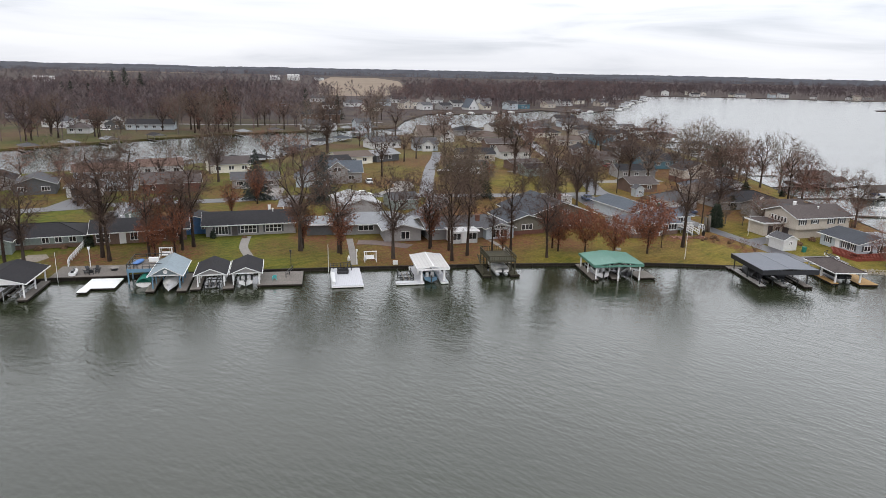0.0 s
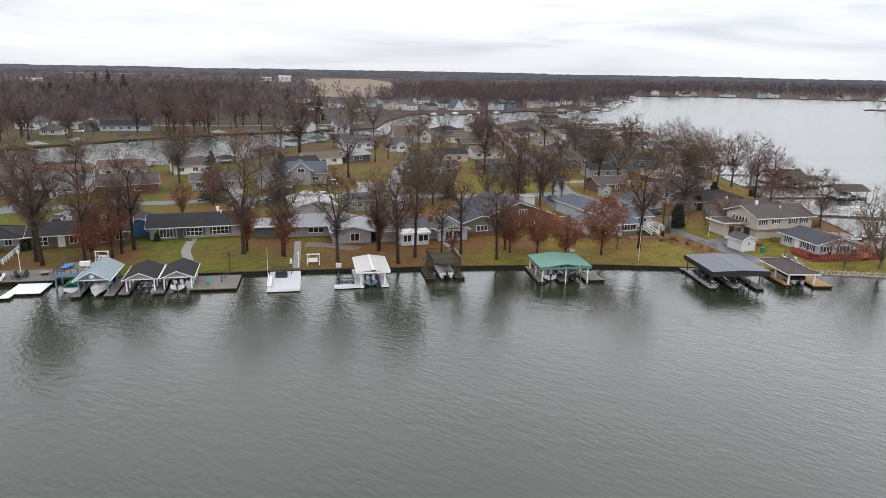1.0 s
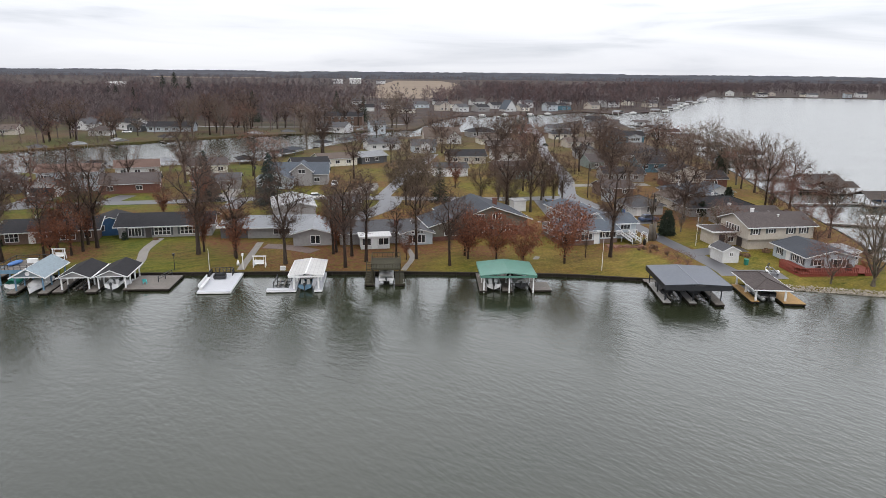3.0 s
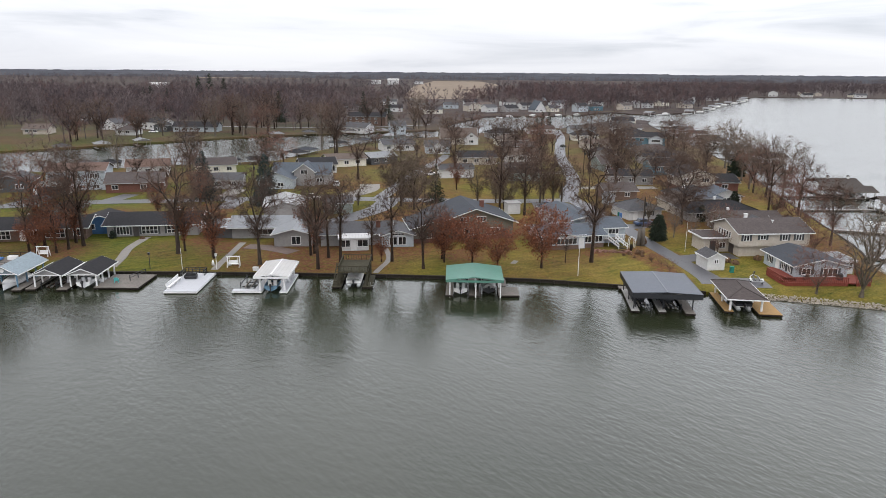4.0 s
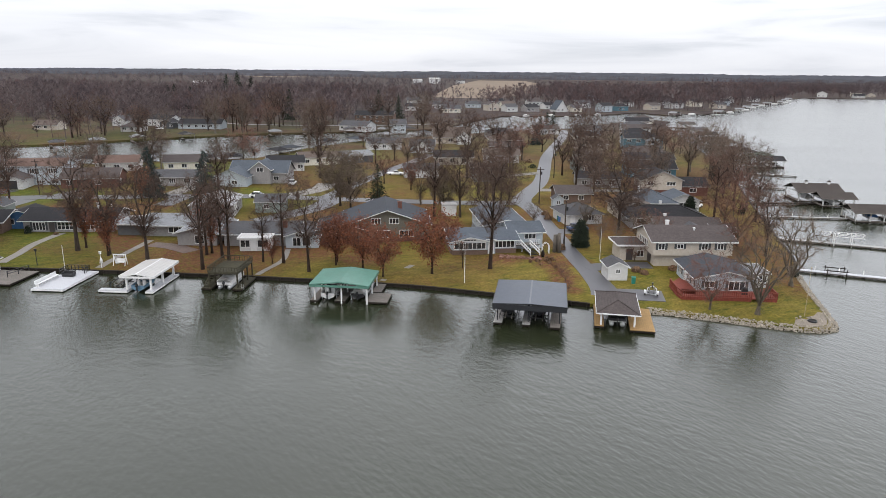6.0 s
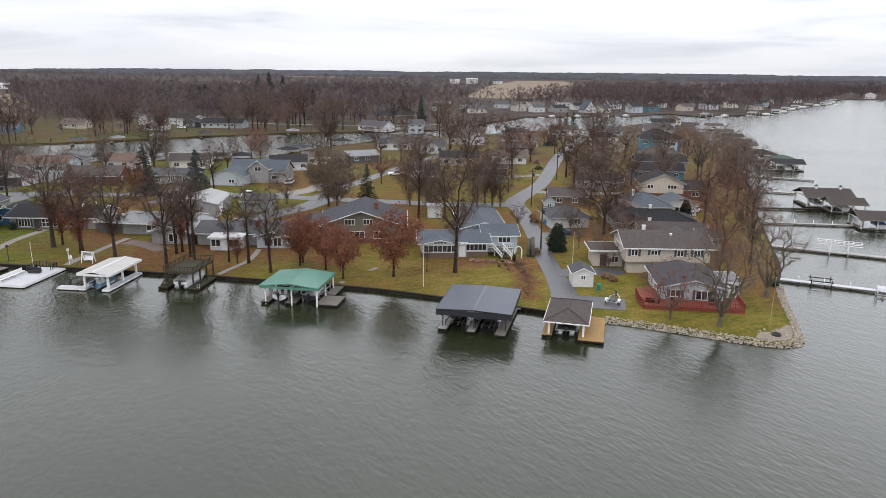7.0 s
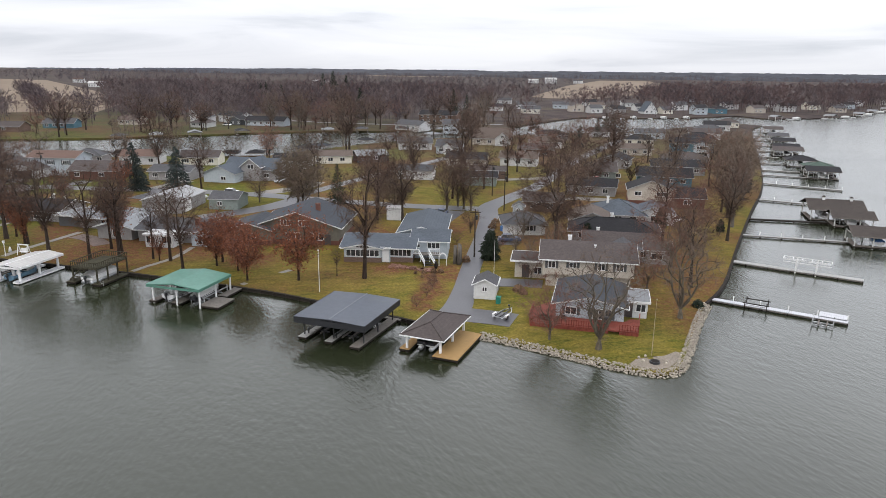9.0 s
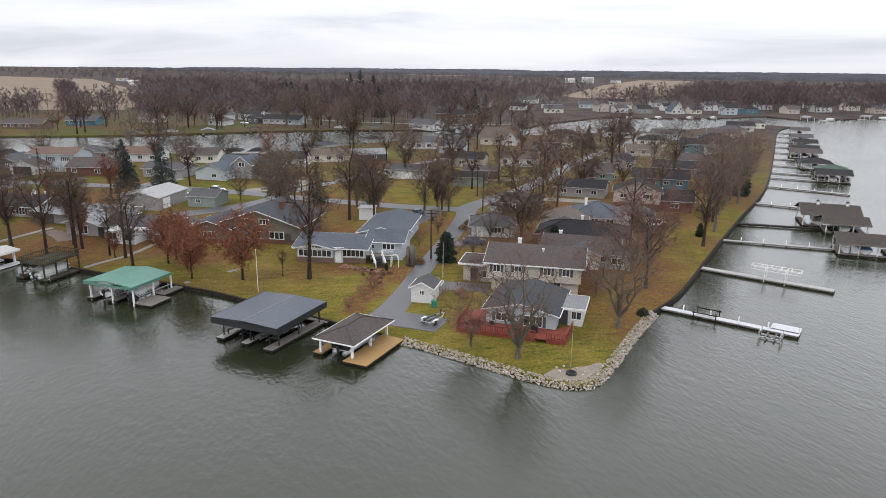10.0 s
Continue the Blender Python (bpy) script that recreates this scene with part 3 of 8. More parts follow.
DRIVES = [
    ([(-80, 168), (-79, 183)], 7.0, M_ASPHALT, "asphalt drive to a split-level house"),
    ([(-60, 176), (-59, 188)], 5.0, M_ASPHALT, "asphalt drive to a brick house"),
    ([(-32, 184), (-33, 200)], 5.0, M_CONCRETE, "pale concrete drive to a grey ranch"),
    ([(-2, 189), (4, 203), (3, 214)], 6.0, M_CONCRETE, "pale concrete drive to a gabled house"),
    ([(10, 190), (14, 240), (18, 270), (20, 292)], 4.0, M_ASPHALT, "asphalt side lane between lawns"),
    ([(42, 236), (58, 244), (65, 250)], 4.0, M_CONCRETE, "concrete drive to a garage"),
    ([(-26, 172), (-27, 184)], 5.0, M_ASPHALT, "asphalt drive to a metal garage"),
    ([(5, 160), (12, 176), (13, 189)], 6.0, M_ASPHALT, "asphalt drive between two houses"),
    ([(-62, 150), (-64, 172)], 6.0, M_ASPHALT, "asphalt drive behind a ranch house"),
    ([(66, 216), (84, 219), (90, 220)], 4.5, M_CONCRETE, "concrete drive to a lakeside house"),
    ([(70, 163), (74, 164.5), (77.5, 166)], 4.5, M_ASPHALT, "asphalt drive to a white cottage"),
    ([(-165, 425), (-110, 412), (-40, 425), (-5, 450)], 4.0, M_ASPHALT, "far lane beyond the canal"),
]
for pts, w, mat, label in WALKS + DRIVES:
    paving("pavement_drive", pts, w, mat, label, "drive" if w > 2 else "path", 0.02 + 0.006 * (len(pts[0]) + int(abs(pts[0][0])) % 5), len(pts) > 2)
gravel = Mesh().prism([(104.8, 114.3), (106.0, 113.95), (107.8, 114.0), (109.2, 114.9), (110.0, 117.0), (110.6, 120.0), (109.8, 120.2), (108.6, 118.2), (107.0, 117.0), (105.4, 115.8)], -0.3, 0.08)
gravel.v = [(x, y, z + lie(x, y)) for x, y, z in gravel.v]
tagged(new("ground_firepit", gravel.data("ground_firepit", M_GRAVEL)), "pale gravel round the fire pit at the point", "gravel", kind="structure")
sand = Mesh().prism([(-66.5, 122.5), (-62.5, 121.6), (-61.6, 124.2), (-63.2, 126.6), (-66.2, 126)], G - 0.1, G + 0.03)
tagged(new("ground_sand", sand.data("ground_sand", M_GRAVEL)), "tan sand patch in a lawn", "sand", kind="structure")

# stubble fields beyond the woods
FIELDS = (([(-88, 880), (-60, 840), (-10, 850), (12, 930), (30, 1080), (20, 1750), (-40, 2150), (-180, 2150), (-150, 1450)], "field_middle"),
          ([(-365, 372), (-300, 420), (-360, 500), (-590, 700), (-1150, 1100), (-1500, 1150), (-1900, 700), (-900, 300)], "field_west"),
          ([(-900, 2300), (-500, 2600), (-900, 3900), (-2400, 3600)], "field_far"))
for outline, nm in FIELDS:
    f = Mesh().prism(outline, G - 0.2, G + 0.12)
    tagged(new(nm, f.data(nm, M_STUBBLE)), "tan harvested stubble field", "field", kind="structure")

# a low islet out on the lake
islet = Mesh().prism([(523, 713), (538, 704), (561, 700), (585, 705), (593, 716), (575, 726), (547, 728), (529, 723)], -1.0, 1.15)
tagged(new("ground_islet", islet.data("ground_islet", M_LAWN)), "low grassy islet on the lake", "islet", kind="structure")


# ---- houses ----
def roof_mesh(kind, L, W, h, pitch, oh, th=0.16):
    """Roof slab and its edge trim over a block L by W whose walls are h high."""
    m, t = Mesh(), Mesh()
    if kind in ("gx", "gy"):
        A, B = (L, W) if kind == "gx" else (W, L)   # A along the ridge, B across it
        ze, zr = h - oh * pitch, h + B / 2 * pitch
        prof = [(-oh, ze), (B / 2, zr), (B + oh, ze), (B + oh, ze + th), (B / 2, zr + th), (-oh, ze + th)]

        def place(a, b, z):
            return (a, b, z) if kind == "gx" else (b, a, z)

        def chevron(mesh, a0, a1, p):
            pts = [place(a0, b, z) for b, z in p] + [place(a1, b, z) for b, z in p]
            mesh.add(pts, [(0, 1, 4, 5), (1, 2, 3, 4), (6, 11, 10, 7), (7, 10, 9, 8)] + [(i, i + 6, (i + 1) % 6 + 6, (i + 1) % 6) for i in range(6)])

        chevron(m, -oh, A + oh, prof)
        rake = [(-oh - 0.02, ze - 0.03), (B / 2, zr - 0.03), (B + oh + 0.02, ze - 0.03), (B + oh + 0.02, ze + th - 0.02), (B / 2, zr + th - 0.02), (-oh - 0.02, ze + th - 0.02)]
        chevron(t, -oh - 0.05, -oh + 0.01, rake)
        chevron(t, A + oh - 0.01, A + oh + 0.05, rake)
        for b in (-oh - 0.04, B + oh + 0.04):
            p0, p1 = place(-oh, b, 0), place(A + oh, b, 0)
            t.box((p0[0] + p1[0]) / 2, (p0[1] + p1[1]) / 2, ze + 0.06, abs(p1[0] - p0[0]) or 0.08, abs(p1[1] - p0[1]) or 0.08, 0.17)
    elif kind == "hip":
        ze, r = h - oh * pitch, min(L, W) / 2 + oh
        zr = ze + r * pitch
        x0, x1, y0, y1 = -oh, L + oh, -oh, W + oh
        if L >= W:
            ra, rb = (x0 + r, W / 2, zr), (x1 - r, W / 2, zr)
        else:
            ra, rb = (L / 2, y0 + r, zr), (L / 2, y1 - r, zr)
        e = [(x0, y0, ze), (x1, y0, ze), (x1, y1, ze), (x0, y1, ze)]
        low = [(x, y, z - th) for x, y, z in e]
        if L >= W:
            tops = [(0, 1, 5, 4), (1, 2, 5), (2, 3, 4, 5), (3, 0, 4)]
        else:
            tops = [(0, 1, 4), (1, 2, 5, 4), (2, 3, 5), (3, 0, 4, 5)]
        m.add(e + [ra, rb] + low, tops + [(9, 8, 7, 6)] + [(i, 6 + i, 6 + (i + 1) % 4, (i + 1) % 4) for i in range(4)])
        for p0, p1 in ((e[0], ra), (e[1], rb if L >= W else ra), (e[2], rb), (e[3], ra if L >= W else rb), (ra, rb)):
            m.bar((p0[0], p0[1], p0[2] + 0.02), (p1[0], p1[1], p1[2] + 0.02), 0.16)
        for cx, cy, sx, sy in ((L / 2, y0 - 0.03, x1 - x0, 0.08), (L / 2, y1 + 0.03, x1 - x0, 0.08), (x0 - 0.03, W / 2, 0.08, y1 - y0), (x1 + 0.03, W / 2, 0.08, y1 - y0)):
            t.box(cx, cy, ze - 0.08, sx, sy, 0.15)
    else:
        m.span(-oh, -oh, h, L + oh, W + oh, h + 0.2)
        for cx, cy, sx, sy in ((L / 2, -oh - 0.03, L + 2 * oh, 0.08), (L / 2, W + oh + 0.03, L + 2 * oh, 0.08), (-oh - 0.03, W / 2, 0.08, W + 2 * oh), (L + oh + 0.03, W / 2, 0.08, W + 2 * oh)):
            t.box(cx, cy, h + 0.08, sx, sy, 0.3)
    return m, t


def wall_mesh_of(kind, L, W, h, pitch):
    m = Mesh()
    if kind in ("gx", "gy"):
        A, B = (L, W) if kind == "gx" else (W, L)
        prof = [(0, -0.3), (B, -0.3), (B, h), (B / 2, h + B / 2 * pitch), (0, h)]
        place = (lambda a, b, z: (a, b, z)) if kind == "gx" else (lambda a, b, z: (b, a, z))
        pts = [place(0, b, z) for b, z in prof] + [place(A, b, z) for b, z in prof]
        m.add(pts, [(0, 4, 3, 2, 1), (5, 6, 7, 8, 9)] + [(i, (i + 1) % 5, (i + 1) % 5 + 5, i + 5) for i in range(5)])
    else:
        m.span(0, 0, -0.3, L, W, h)
    return m


FACES = {"f": lambda L, W, u: (u, 0.0, 0), "b": lambda L, W, u: (L - u, W, 180), "l": lambda L, W, u: (0.0, W - u, -90), "r": lambda L, W, u: (L, u, 90)}


def lattice(w, h, bars, cross, t=0.09):
    """A window frame with its mullions as one connected lattice, facing -y."""
    xs, zs = [-t / 2], [0.0]
    for i in range(bars + 2):
        c = w * i / (bars + 1)
        xs += [c - t / 2, c + t / 2] if i else [c + t / 2]
    for i in range(cross + 2):
        c = t / 2 + (h - t) * i / (cross + 1)
        zs += [c - t / 2, c + t / 2] if i else [c + t / 2]
    solid = lambda i, k: 0 <= i < len(xs) - 1 and 0 <= k < len(zs) - 1 and (i % 2 == 0 or k % 2 == 0)
    m, ids = Mesh(), {}

    def at(i, k, d):
        if (i, k, d) not in ids:
            ids[(i, k, d)] = len(m.v)
            m.v.append((xs[i], (-0.09, 0.03)[d], zs[k]))
        return ids[(i, k, d)]

    for i in range(len(xs) - 1):
        for k in range(len(zs) - 1):
            if not solid(i, k):
                continue
            m.f.append((at(i, k, 0), at(i + 1, k, 0), at(i + 1, k + 1, 0), at(i, k + 1, 0)))
            for di, dk, p, q in ((-1, 0, (0, 0), (0, 1)), (1, 0, (1, 1), (1, 0)), (0, -1, (1, 0), (0, 0)), (0, 1, (0, 1), (1, 1))):
                if not solid(i + di, k + dk):
                    a, c = (i + p[0], k + p[1]), (i + q[0], k + q[1])
                    m.f.append((at(*a, 0), at(*c, 0), at(*c, 1), at(*a, 1)))
    return m


def window(parent, at, rz, w, h, bars=1, cross=0, shutters=None, trim=None):
    """A window: proud frame with mullions, a pane, and shutters where it has them."""
    fr = lattice(w, h, bars, cross)
    ob = part("window", fr, trim or M_WHITE, parent)
    ob.matrix_basis = pose(*at, 0, 0, rz)
    part("pane", Mesh().box(w / 2, 0.02, h / 2, w - 0.05, 0.06, h - 0.1), M_GLASS, ob)
    if shutters:
        for u in (-0.28, w + 0.28):
            part("shutter", Mesh().box(u, -0.02, h / 2, 0.4, 0.08, h), shutters, ob)
    return ob


def house(label, x, y, rz, blocks, category="house", name="house", z=None):
    """A house of one or more blocks: dicts with x, y, L, W, h, roof kind, pitch, materials, windows and doors."""
    top = thing(name, label, category, x, y, G if z is None else z, rz)
    for b in blocks:
        bx, by, bz, L, W, h = b.get("x", 0), b.get("y", 0), b.get("z", 0), b["L"], b["W"], b["h"]
        kind, pitch, oh = b.get("roof", "gx"), b.get("pitch", 0.33), b.get("oh", 0.5)
        wall = part("wall", wall_mesh_of(kind, L, W, h, pitch), WALLS[b.get("wall", "grey")], top)
        wall.matrix_basis = pose(bx, by, bz, 0, 0, b.get("turn", 0))
        rm, tm = roof_mesh(kind, L, W, h, pitch, oh)
        roof = part("roof", rm, ROOFS[b.get("tile", "grey")], top)
        roof.matrix_basis = wall.matrix_basis
        part("fascia", tm, b.get("trim", M_TRIM if y > 150 else M_WHITE), roof)
        if b.get("base"):
            part("foundation", Mesh().span(-0.06, -0.06, -0.3, L + 0.06, W + 0.06, b["base"][1]), WALLS[b["base"][0]], wall)
        for face, u, zz, w, hh, *more in b.get("win", ()):
            px, py, r = FACES[face](L, W, u)
            window(wall, (px, py, zz), r, w, hh, *(more or (1,)))
        for face, u, w, hh, mat in b.get("doors", ()):
            px, py, r = FACES[face](L, W, u)
            d = part("door", Mesh().box(w / 2, -0.02, hh / 2, w, 0.1, hh).box(w / 2, -0.05, hh + 0.05, w + 0.2, 0.08, 0.1).box(-0.05, -0.05, hh / 2, 0.1, 0.08, hh).box(w + 0.05, -0.05, hh / 2, 0.1, 0.08, hh), mat, wall)
            d.matrix_basis = pose(px, py, 0.05, 0, 0, r)
        for cx, cy, ch, mat in b.get("chimney", ()):
            k = 0.55 if mat is M_WHITE else 0.85
            c = Mesh().box(cx, cy, h + ch / 2, k, k * 0.8, ch).box(cx, cy, h + ch - 0.08, k + 0.12, k * 0.8 + 0.12, 0.14)
            part("chimney", c, mat, roof)
        for vx, vy, vz in b.get("vents", ()):
            part("vent", Mesh().tube([(vx, vy, vz - 0.5), (vx, vy, vz + 0.35)], [0.12, 0.12], 6).box(vx, vy, vz + 0.4, 0.4, 0.4, 0.12), M_WHITE, roof)
    return top


def win_row(face, n, u0, du, z, w, h, bars=1, shutters=None):
    return [(face, u0 + i * du, z, w, h, bars, 0, shutters) for i in range(n)]


BRICK, WHT, BLK = WALLS["brick"], M_WHITE, M_BLACK
DARKDOOR = surface("dark_door", (0.05, 0.04, 0.04), 0.5, 0.15)
SHUT = surface("dark_shutter", (0.06, 0.065, 0.07), 0.6, 0.15)

# first row along the shore
house("long grey-green ranch house with a charcoal roof", -73.5, 128.6, 16, [
    dict(L=15, W=9, h=2.6, roof="hip", pitch=0.32, wall="greygreen", tile="charcoal", oh=0.7, base=("tanbrick", 0.8), win=[("f", 3.0, 1.0, 1.4, 1.3, 1), ("f", 8, 1.0, 1.2, 1.3), ("f", 10.2, 1.0, 1.2, 1.3), ("f", 12.6, 1.0, 1.2, 1.3)]),
    dict(x=-4, y=-3.2, L=7.5, W=7, h=2.5, roof="gy", pitch=0.3, wall="greygreen", tile="charcoal", win=[("f", 2.2, 0.9, 2.6, 1.3, 2)])])
house("dark brick ranch house with white picture windows", -57.4, 133.2, 17, [
    dict(L=17, W=9.5, h=2.6, roof="gx", pitch=0.3, wall="tanbrick", tile="charcoal", oh=0.8, win=[("f", 0.5, 0.5, 2.4, 1.8, 2, 1), ("f", 6.6, 0.6, 1.3, 1.7, 1), ("f", 9.4, 0.5, 3.6, 1.8, 3, 1), ("f", 14.6, 0.7, 1.3, 1.5, 1)], doors=[("f", 4.7, 1.0, 2.05, WHT)], vents=[(5, 5, 4.2), (6.5, 5.6, 4.3)]),
    dict(x=14.5, y=4.2, L=8.5, W=7.5, h=2.6, roof="gy", pitch=0.3, wall="blue", tile="charcoal", win=[("f", 5.6, 1.0, 1.1, 1.1), ("f", 1.5, 1.0, 1.6, 1.2)])])
house("light grey ranch house with charcoal roof and wide white windows", -37.9, 140.3, 12.5, [
    dict(L=18.2, W=9.5, h=2.6, roof="gx", pitch=0.33, wall="grey", tile="charcoal", oh=0.8,
         win=[("f", 1.9, 0.35, 2.5, 1.75, 3, 0, SHUT), ("f", 6.9, 0.45, 3.2, 1.7, 3, 1, SHUT), ("f", 12.0, 0.55, 3.2, 1.6, 3, 1, SHUT)], doors=[("f", 5.3, 0.95, 2.05, DARKDOOR)], vents=[(13.8, 4.0, 4.3), (16.2, 5.4, 4.4)], chimney=[(13.2, 5.6, 2.6, WHT)])])
house("low grey house with pale metal roofs and a carport", -14.6, 140.2, 9, [
    dict(x=3, y=1.5, L=13, W=10, h=2.5, roof="gx", pitch=0.24, wall="grey", tile="pale", oh=0.9, win=[("f", 5.2, 0.8, 3.2, 1.2, 2)]),
    dict(x=-2.5, y=2, L=6, W=7, h=2.3, roof="flat", wall="darkgrey", tile="pale", oh=0.6),
    dict(x=12.8, y=-5.6, L=7.6, W=12, h=2.5, roof="gy", pitch=0.27, wall="grey", tile="pale", oh=0.6, win=[("f", 3.4, 0.4, 1.8, 1.7, 1)], doors=[("l", 2.0, 1.2, 2.0, DARKDOOR)])])
house("grey ranch house with a white glazed sunroom", 12.0, 136.2, 13, [
    dict(x=-3.5, y=2.6, L=14, W=9.5, h=2.5, roof="gx", pitch=0.28, wall="grey", tile="grey", oh=0.7, chimney=[(11.5, 2.2, 2.0, BRICK)]),
    dict(x=0.3, y=-1.4, L=5.6, W=4.2, h=2.4, roof="flat", wall="white", tile="white", oh=0.3, win=[("f", 0.25, 0.75, 1.7, 1.45, 1), ("f", 3.4, 0.75, 2.0, 1.45, 1)], doors=[("f", 2.2, 0.9, 2.0, WHT)]),
    dict(x=8.6, y=0.6, L=6.2, W=9, h=2.4, roof="gy", pitch=0.3, wall="paleblue", tile="grey", oh=0.5, win=[("f", 1.4, 0.4, 1.5, 1.7, 1), ("f", 3.2, 0.4, 1.5, 1.7, 1), ("f", 1.9, 2.35, 2.4, 0.5, 3)])])
house("large olive-grey house with broad white-trimmed gables", 26.2, 143.0, 16, [
    dict(x=4.6, y=1.2, L=16.4, W=14, h=3.7, roof="gy", pitch=0.34, wall="olive", tile="slate", oh=0.9, base=("brick", 0.9), win=[("f", 5.0, 3.65, 1.9, 1.2, 2), ("f", 8.6, 3.65, 1.9, 1.2, 2), ("f", 6.0, 0.9, 2.8, 1.5, 2), ("f", 10.6, 0.9, 2.8, 1.5, 2)],
         chimney=[(11.0, 6.0, 3.4, BRICK)], doors=[("f", 13.8, 1.0, 2.0, DARKDOOR)], vents=[(4.5, 7.5, 4.6)]),
    dict(x=-0.6, y=-0.4, L=8.4, W=10, h=3.1, roof="gy", pitch=0.3, wall="olive", tile="slate", oh=0.6, base=("brick", 0.9), win=[("f", 3.0, 1.0, 2.6, 1.3, 2)])])
house("pale grey house with long white window bands and blue-grey roofs", 52.2, 140.8, 16.5, [
    dict(L=12.4, W=10, h=2.7, roof="gx", pitch=0.22, wall="paleblue", tile="bluegrey", oh=0.7, base=("tanbrick", 0.9), win=[("f", 8.3, 1.1, 3.8, 1.35, 4)]),
    dict(x=0.2, y=-0.7, L=6.6, W=7.5, h=2.6, roof="gy", pitch=0.22, wall="paleblue", tile="bluegrey", oh=0.5, base=("tanbrick", 0.9), win=[("f", 0.35, 1.05, 5.9, 1.3, 6), ("f", 2.1, 2.6, 2.4, 0.45, 3)]),
    dict(x=6.8, y=-0.3, L=1.6, W=4, h=2.6, roof="flat", wall="paleblue", tile="bluegrey", oh=0.1, doors=[("f", 0.3, 0.95, 2.05, WHT)]),
    dict(x=12.0, y=3.0, L=6.4, W=8, h=3.3, roof="gx", pitch=0.3, wall="paleblue", tile="bluegrey", oh=0.5, win=[("f", 2.8, 1.9, 2.2, 1.1, 2), ("f", 0.8, 2.0, 0.6, 0.7, 0)]),
    dict(x=8.6, y=11.0, L=8.6, W=17, h=2.9, roof="gy", pitch=0.26, wall="paleblue", tile="bluegrey", oh=0.6, win=[("r", 3, 1.2, 1.4, 1.0), ("r", 8, 1.2, 1.4, 1.0), ("r", 13, 1.2, 1.4, 1.0)], trim=WHT)])
house("two-storey beige house with dark shutters and a brown roof", 88.6, 139.3, 11, [
    dict(x=0.6, y=0.8, L=13.2, W=8.8, h=2.4, roof="flat", wall="beige", tile="brown", oh=0.0, win=[("f", 8.4, 0.7, 2.2, 1.3, 1)], doors=[("l", 4.2, 2.6, 2.1, DARKDOOR)]),
    dict(x=0.0, y=0.0, z=2.45, L=14.2, W=10, h=2.35, roof="gx", pitch=0.34, wall="beige", tile="brown", oh=0.6, win=[("f", 0.9, 0.75, 1.1, 1.2, 1, 0, SHUT), ("f", 4.2, 0.95, 1.1, 0.9, 1, 0, SHUT), ("f", 8.6, 0.75, 1.1, 1.2, 1, 0, SHUT), ("f", 11.4, 0.75, 1.1, 1.2, 1, 0, SHUT)] + win_row("l", 5, 2.2, 1.0, 0.6, 0.7, 1.25, 0), chimney=[(4.2, 6.0, 2.5, WHT)], vents=[(8.2, 3.2, 3.6)]),
    dict(x=-4.6, y=4.5, L=5.2, W=5.0, h=2.9, roof="flat", wall="beige", tile="brown", oh=0.7, win=[("f", 3.2, 0.7, 1.2, 1.2, 1)], doors=[("f", 1.3, 1.0, 2.05, DARKDOOR)])])
house("small pale grey cottage with a dark blue-grey roof", 93.6, 125.6, 7, [
    dict(L=9.2, W=10.5, h=2.5, roof="gy", pitch=0.24, wall="paleblue", tile="slate", oh=0.6, win=[("f", 1.3, 0.9, 1.5, 1.15, 1, 0, SHUT), ("f", 5.0, 0.55, 2.5, 1.5, 2, 0, SHUT), ("l", 1.6, 0.8, 1.1, 1.4, 1, 0, SHUT), ("l", 6.4, 0.8, 1.1, 1.4, 1, 0, SHUT), ("l", 8.4, 0.8, 1.0, 1.4, 1, 0, SHUT)], doors=[("l", 4.4, 0.95, 2.05, WHT)]),
    dict(x=9.0, y=3.4, L=3.4, W=5.2, h=2.35, roof="flat", wall="white", tile="pale", oh=0.35, win=[("f", 1.9, 0.9, 1.3, 1.2, 1), ("r", 0.5, 0.9, 1.1, 1.2), ("r", 2.0, 0.9, 1.1, 1.2), ("r", 3.5, 0.9, 1.1, 1.2)], doors=[("f", 0.4, 0.95, 2.0, DARKDOOR)])])
house("small white garden shed with a grey roof", 80.3, 129.6, 11, [
    dict(L=3.3, W=4.2, h=2.3, roof="gy", pitch=0.5, wall="white", tile="grey", oh=0.25, win=[("f", 1.3, 1.2, 0.7, 0.8, 1)]),
    dict(x=0.8, y=4.2, L=2.6, W=1.8, h=1.5, roof="flat", wall="grey", tile="brown", oh=0.1)], "shed", "garden_shed")

# lakeside row behind the point: front-left corner, turn, length, depth
house("grey split house with crossing gables", 92.0, 158.5, 8, [
    dict(L=13, W=9, h=2.7, roof="gx", pitch=0.36, wall="grey", tile="brown", win=win_row("f", 2, 7.5, 2.6, 1.0, 1.3, 1.2), chimney=[(2.5, 5, 2.3, WHT)]),
    dict(x=4, y=-1.8, L=6, W=8, h=2.7, roof="gy", pitch=0.36, wall="beige", tile="grey", win=[("f", 1.8, 0.8, 2.2, 1.4, 2)]),
    dict(x=11, y=-0.6, L=4.2, W=6, h=2.7, roof="gx", pitch=0.3, wall="grey", tile="brown", win=[("f", 1.0, 0.9, 2.0, 1.2, 1)])])
house("low brown-roofed lakeside ranch house", 87.6, 171.0, 9, [
    dict(L=17, W=9.5, h=2.6, roof="hip", pitch=0.36, wall="grey", tile="charcoal", oh=0.8, win=win_row("f", 4, 1.5, 4.2, 0.9, 1.5, 1.2), chimney=[(8, 5.2, 2.6, WHT)])])
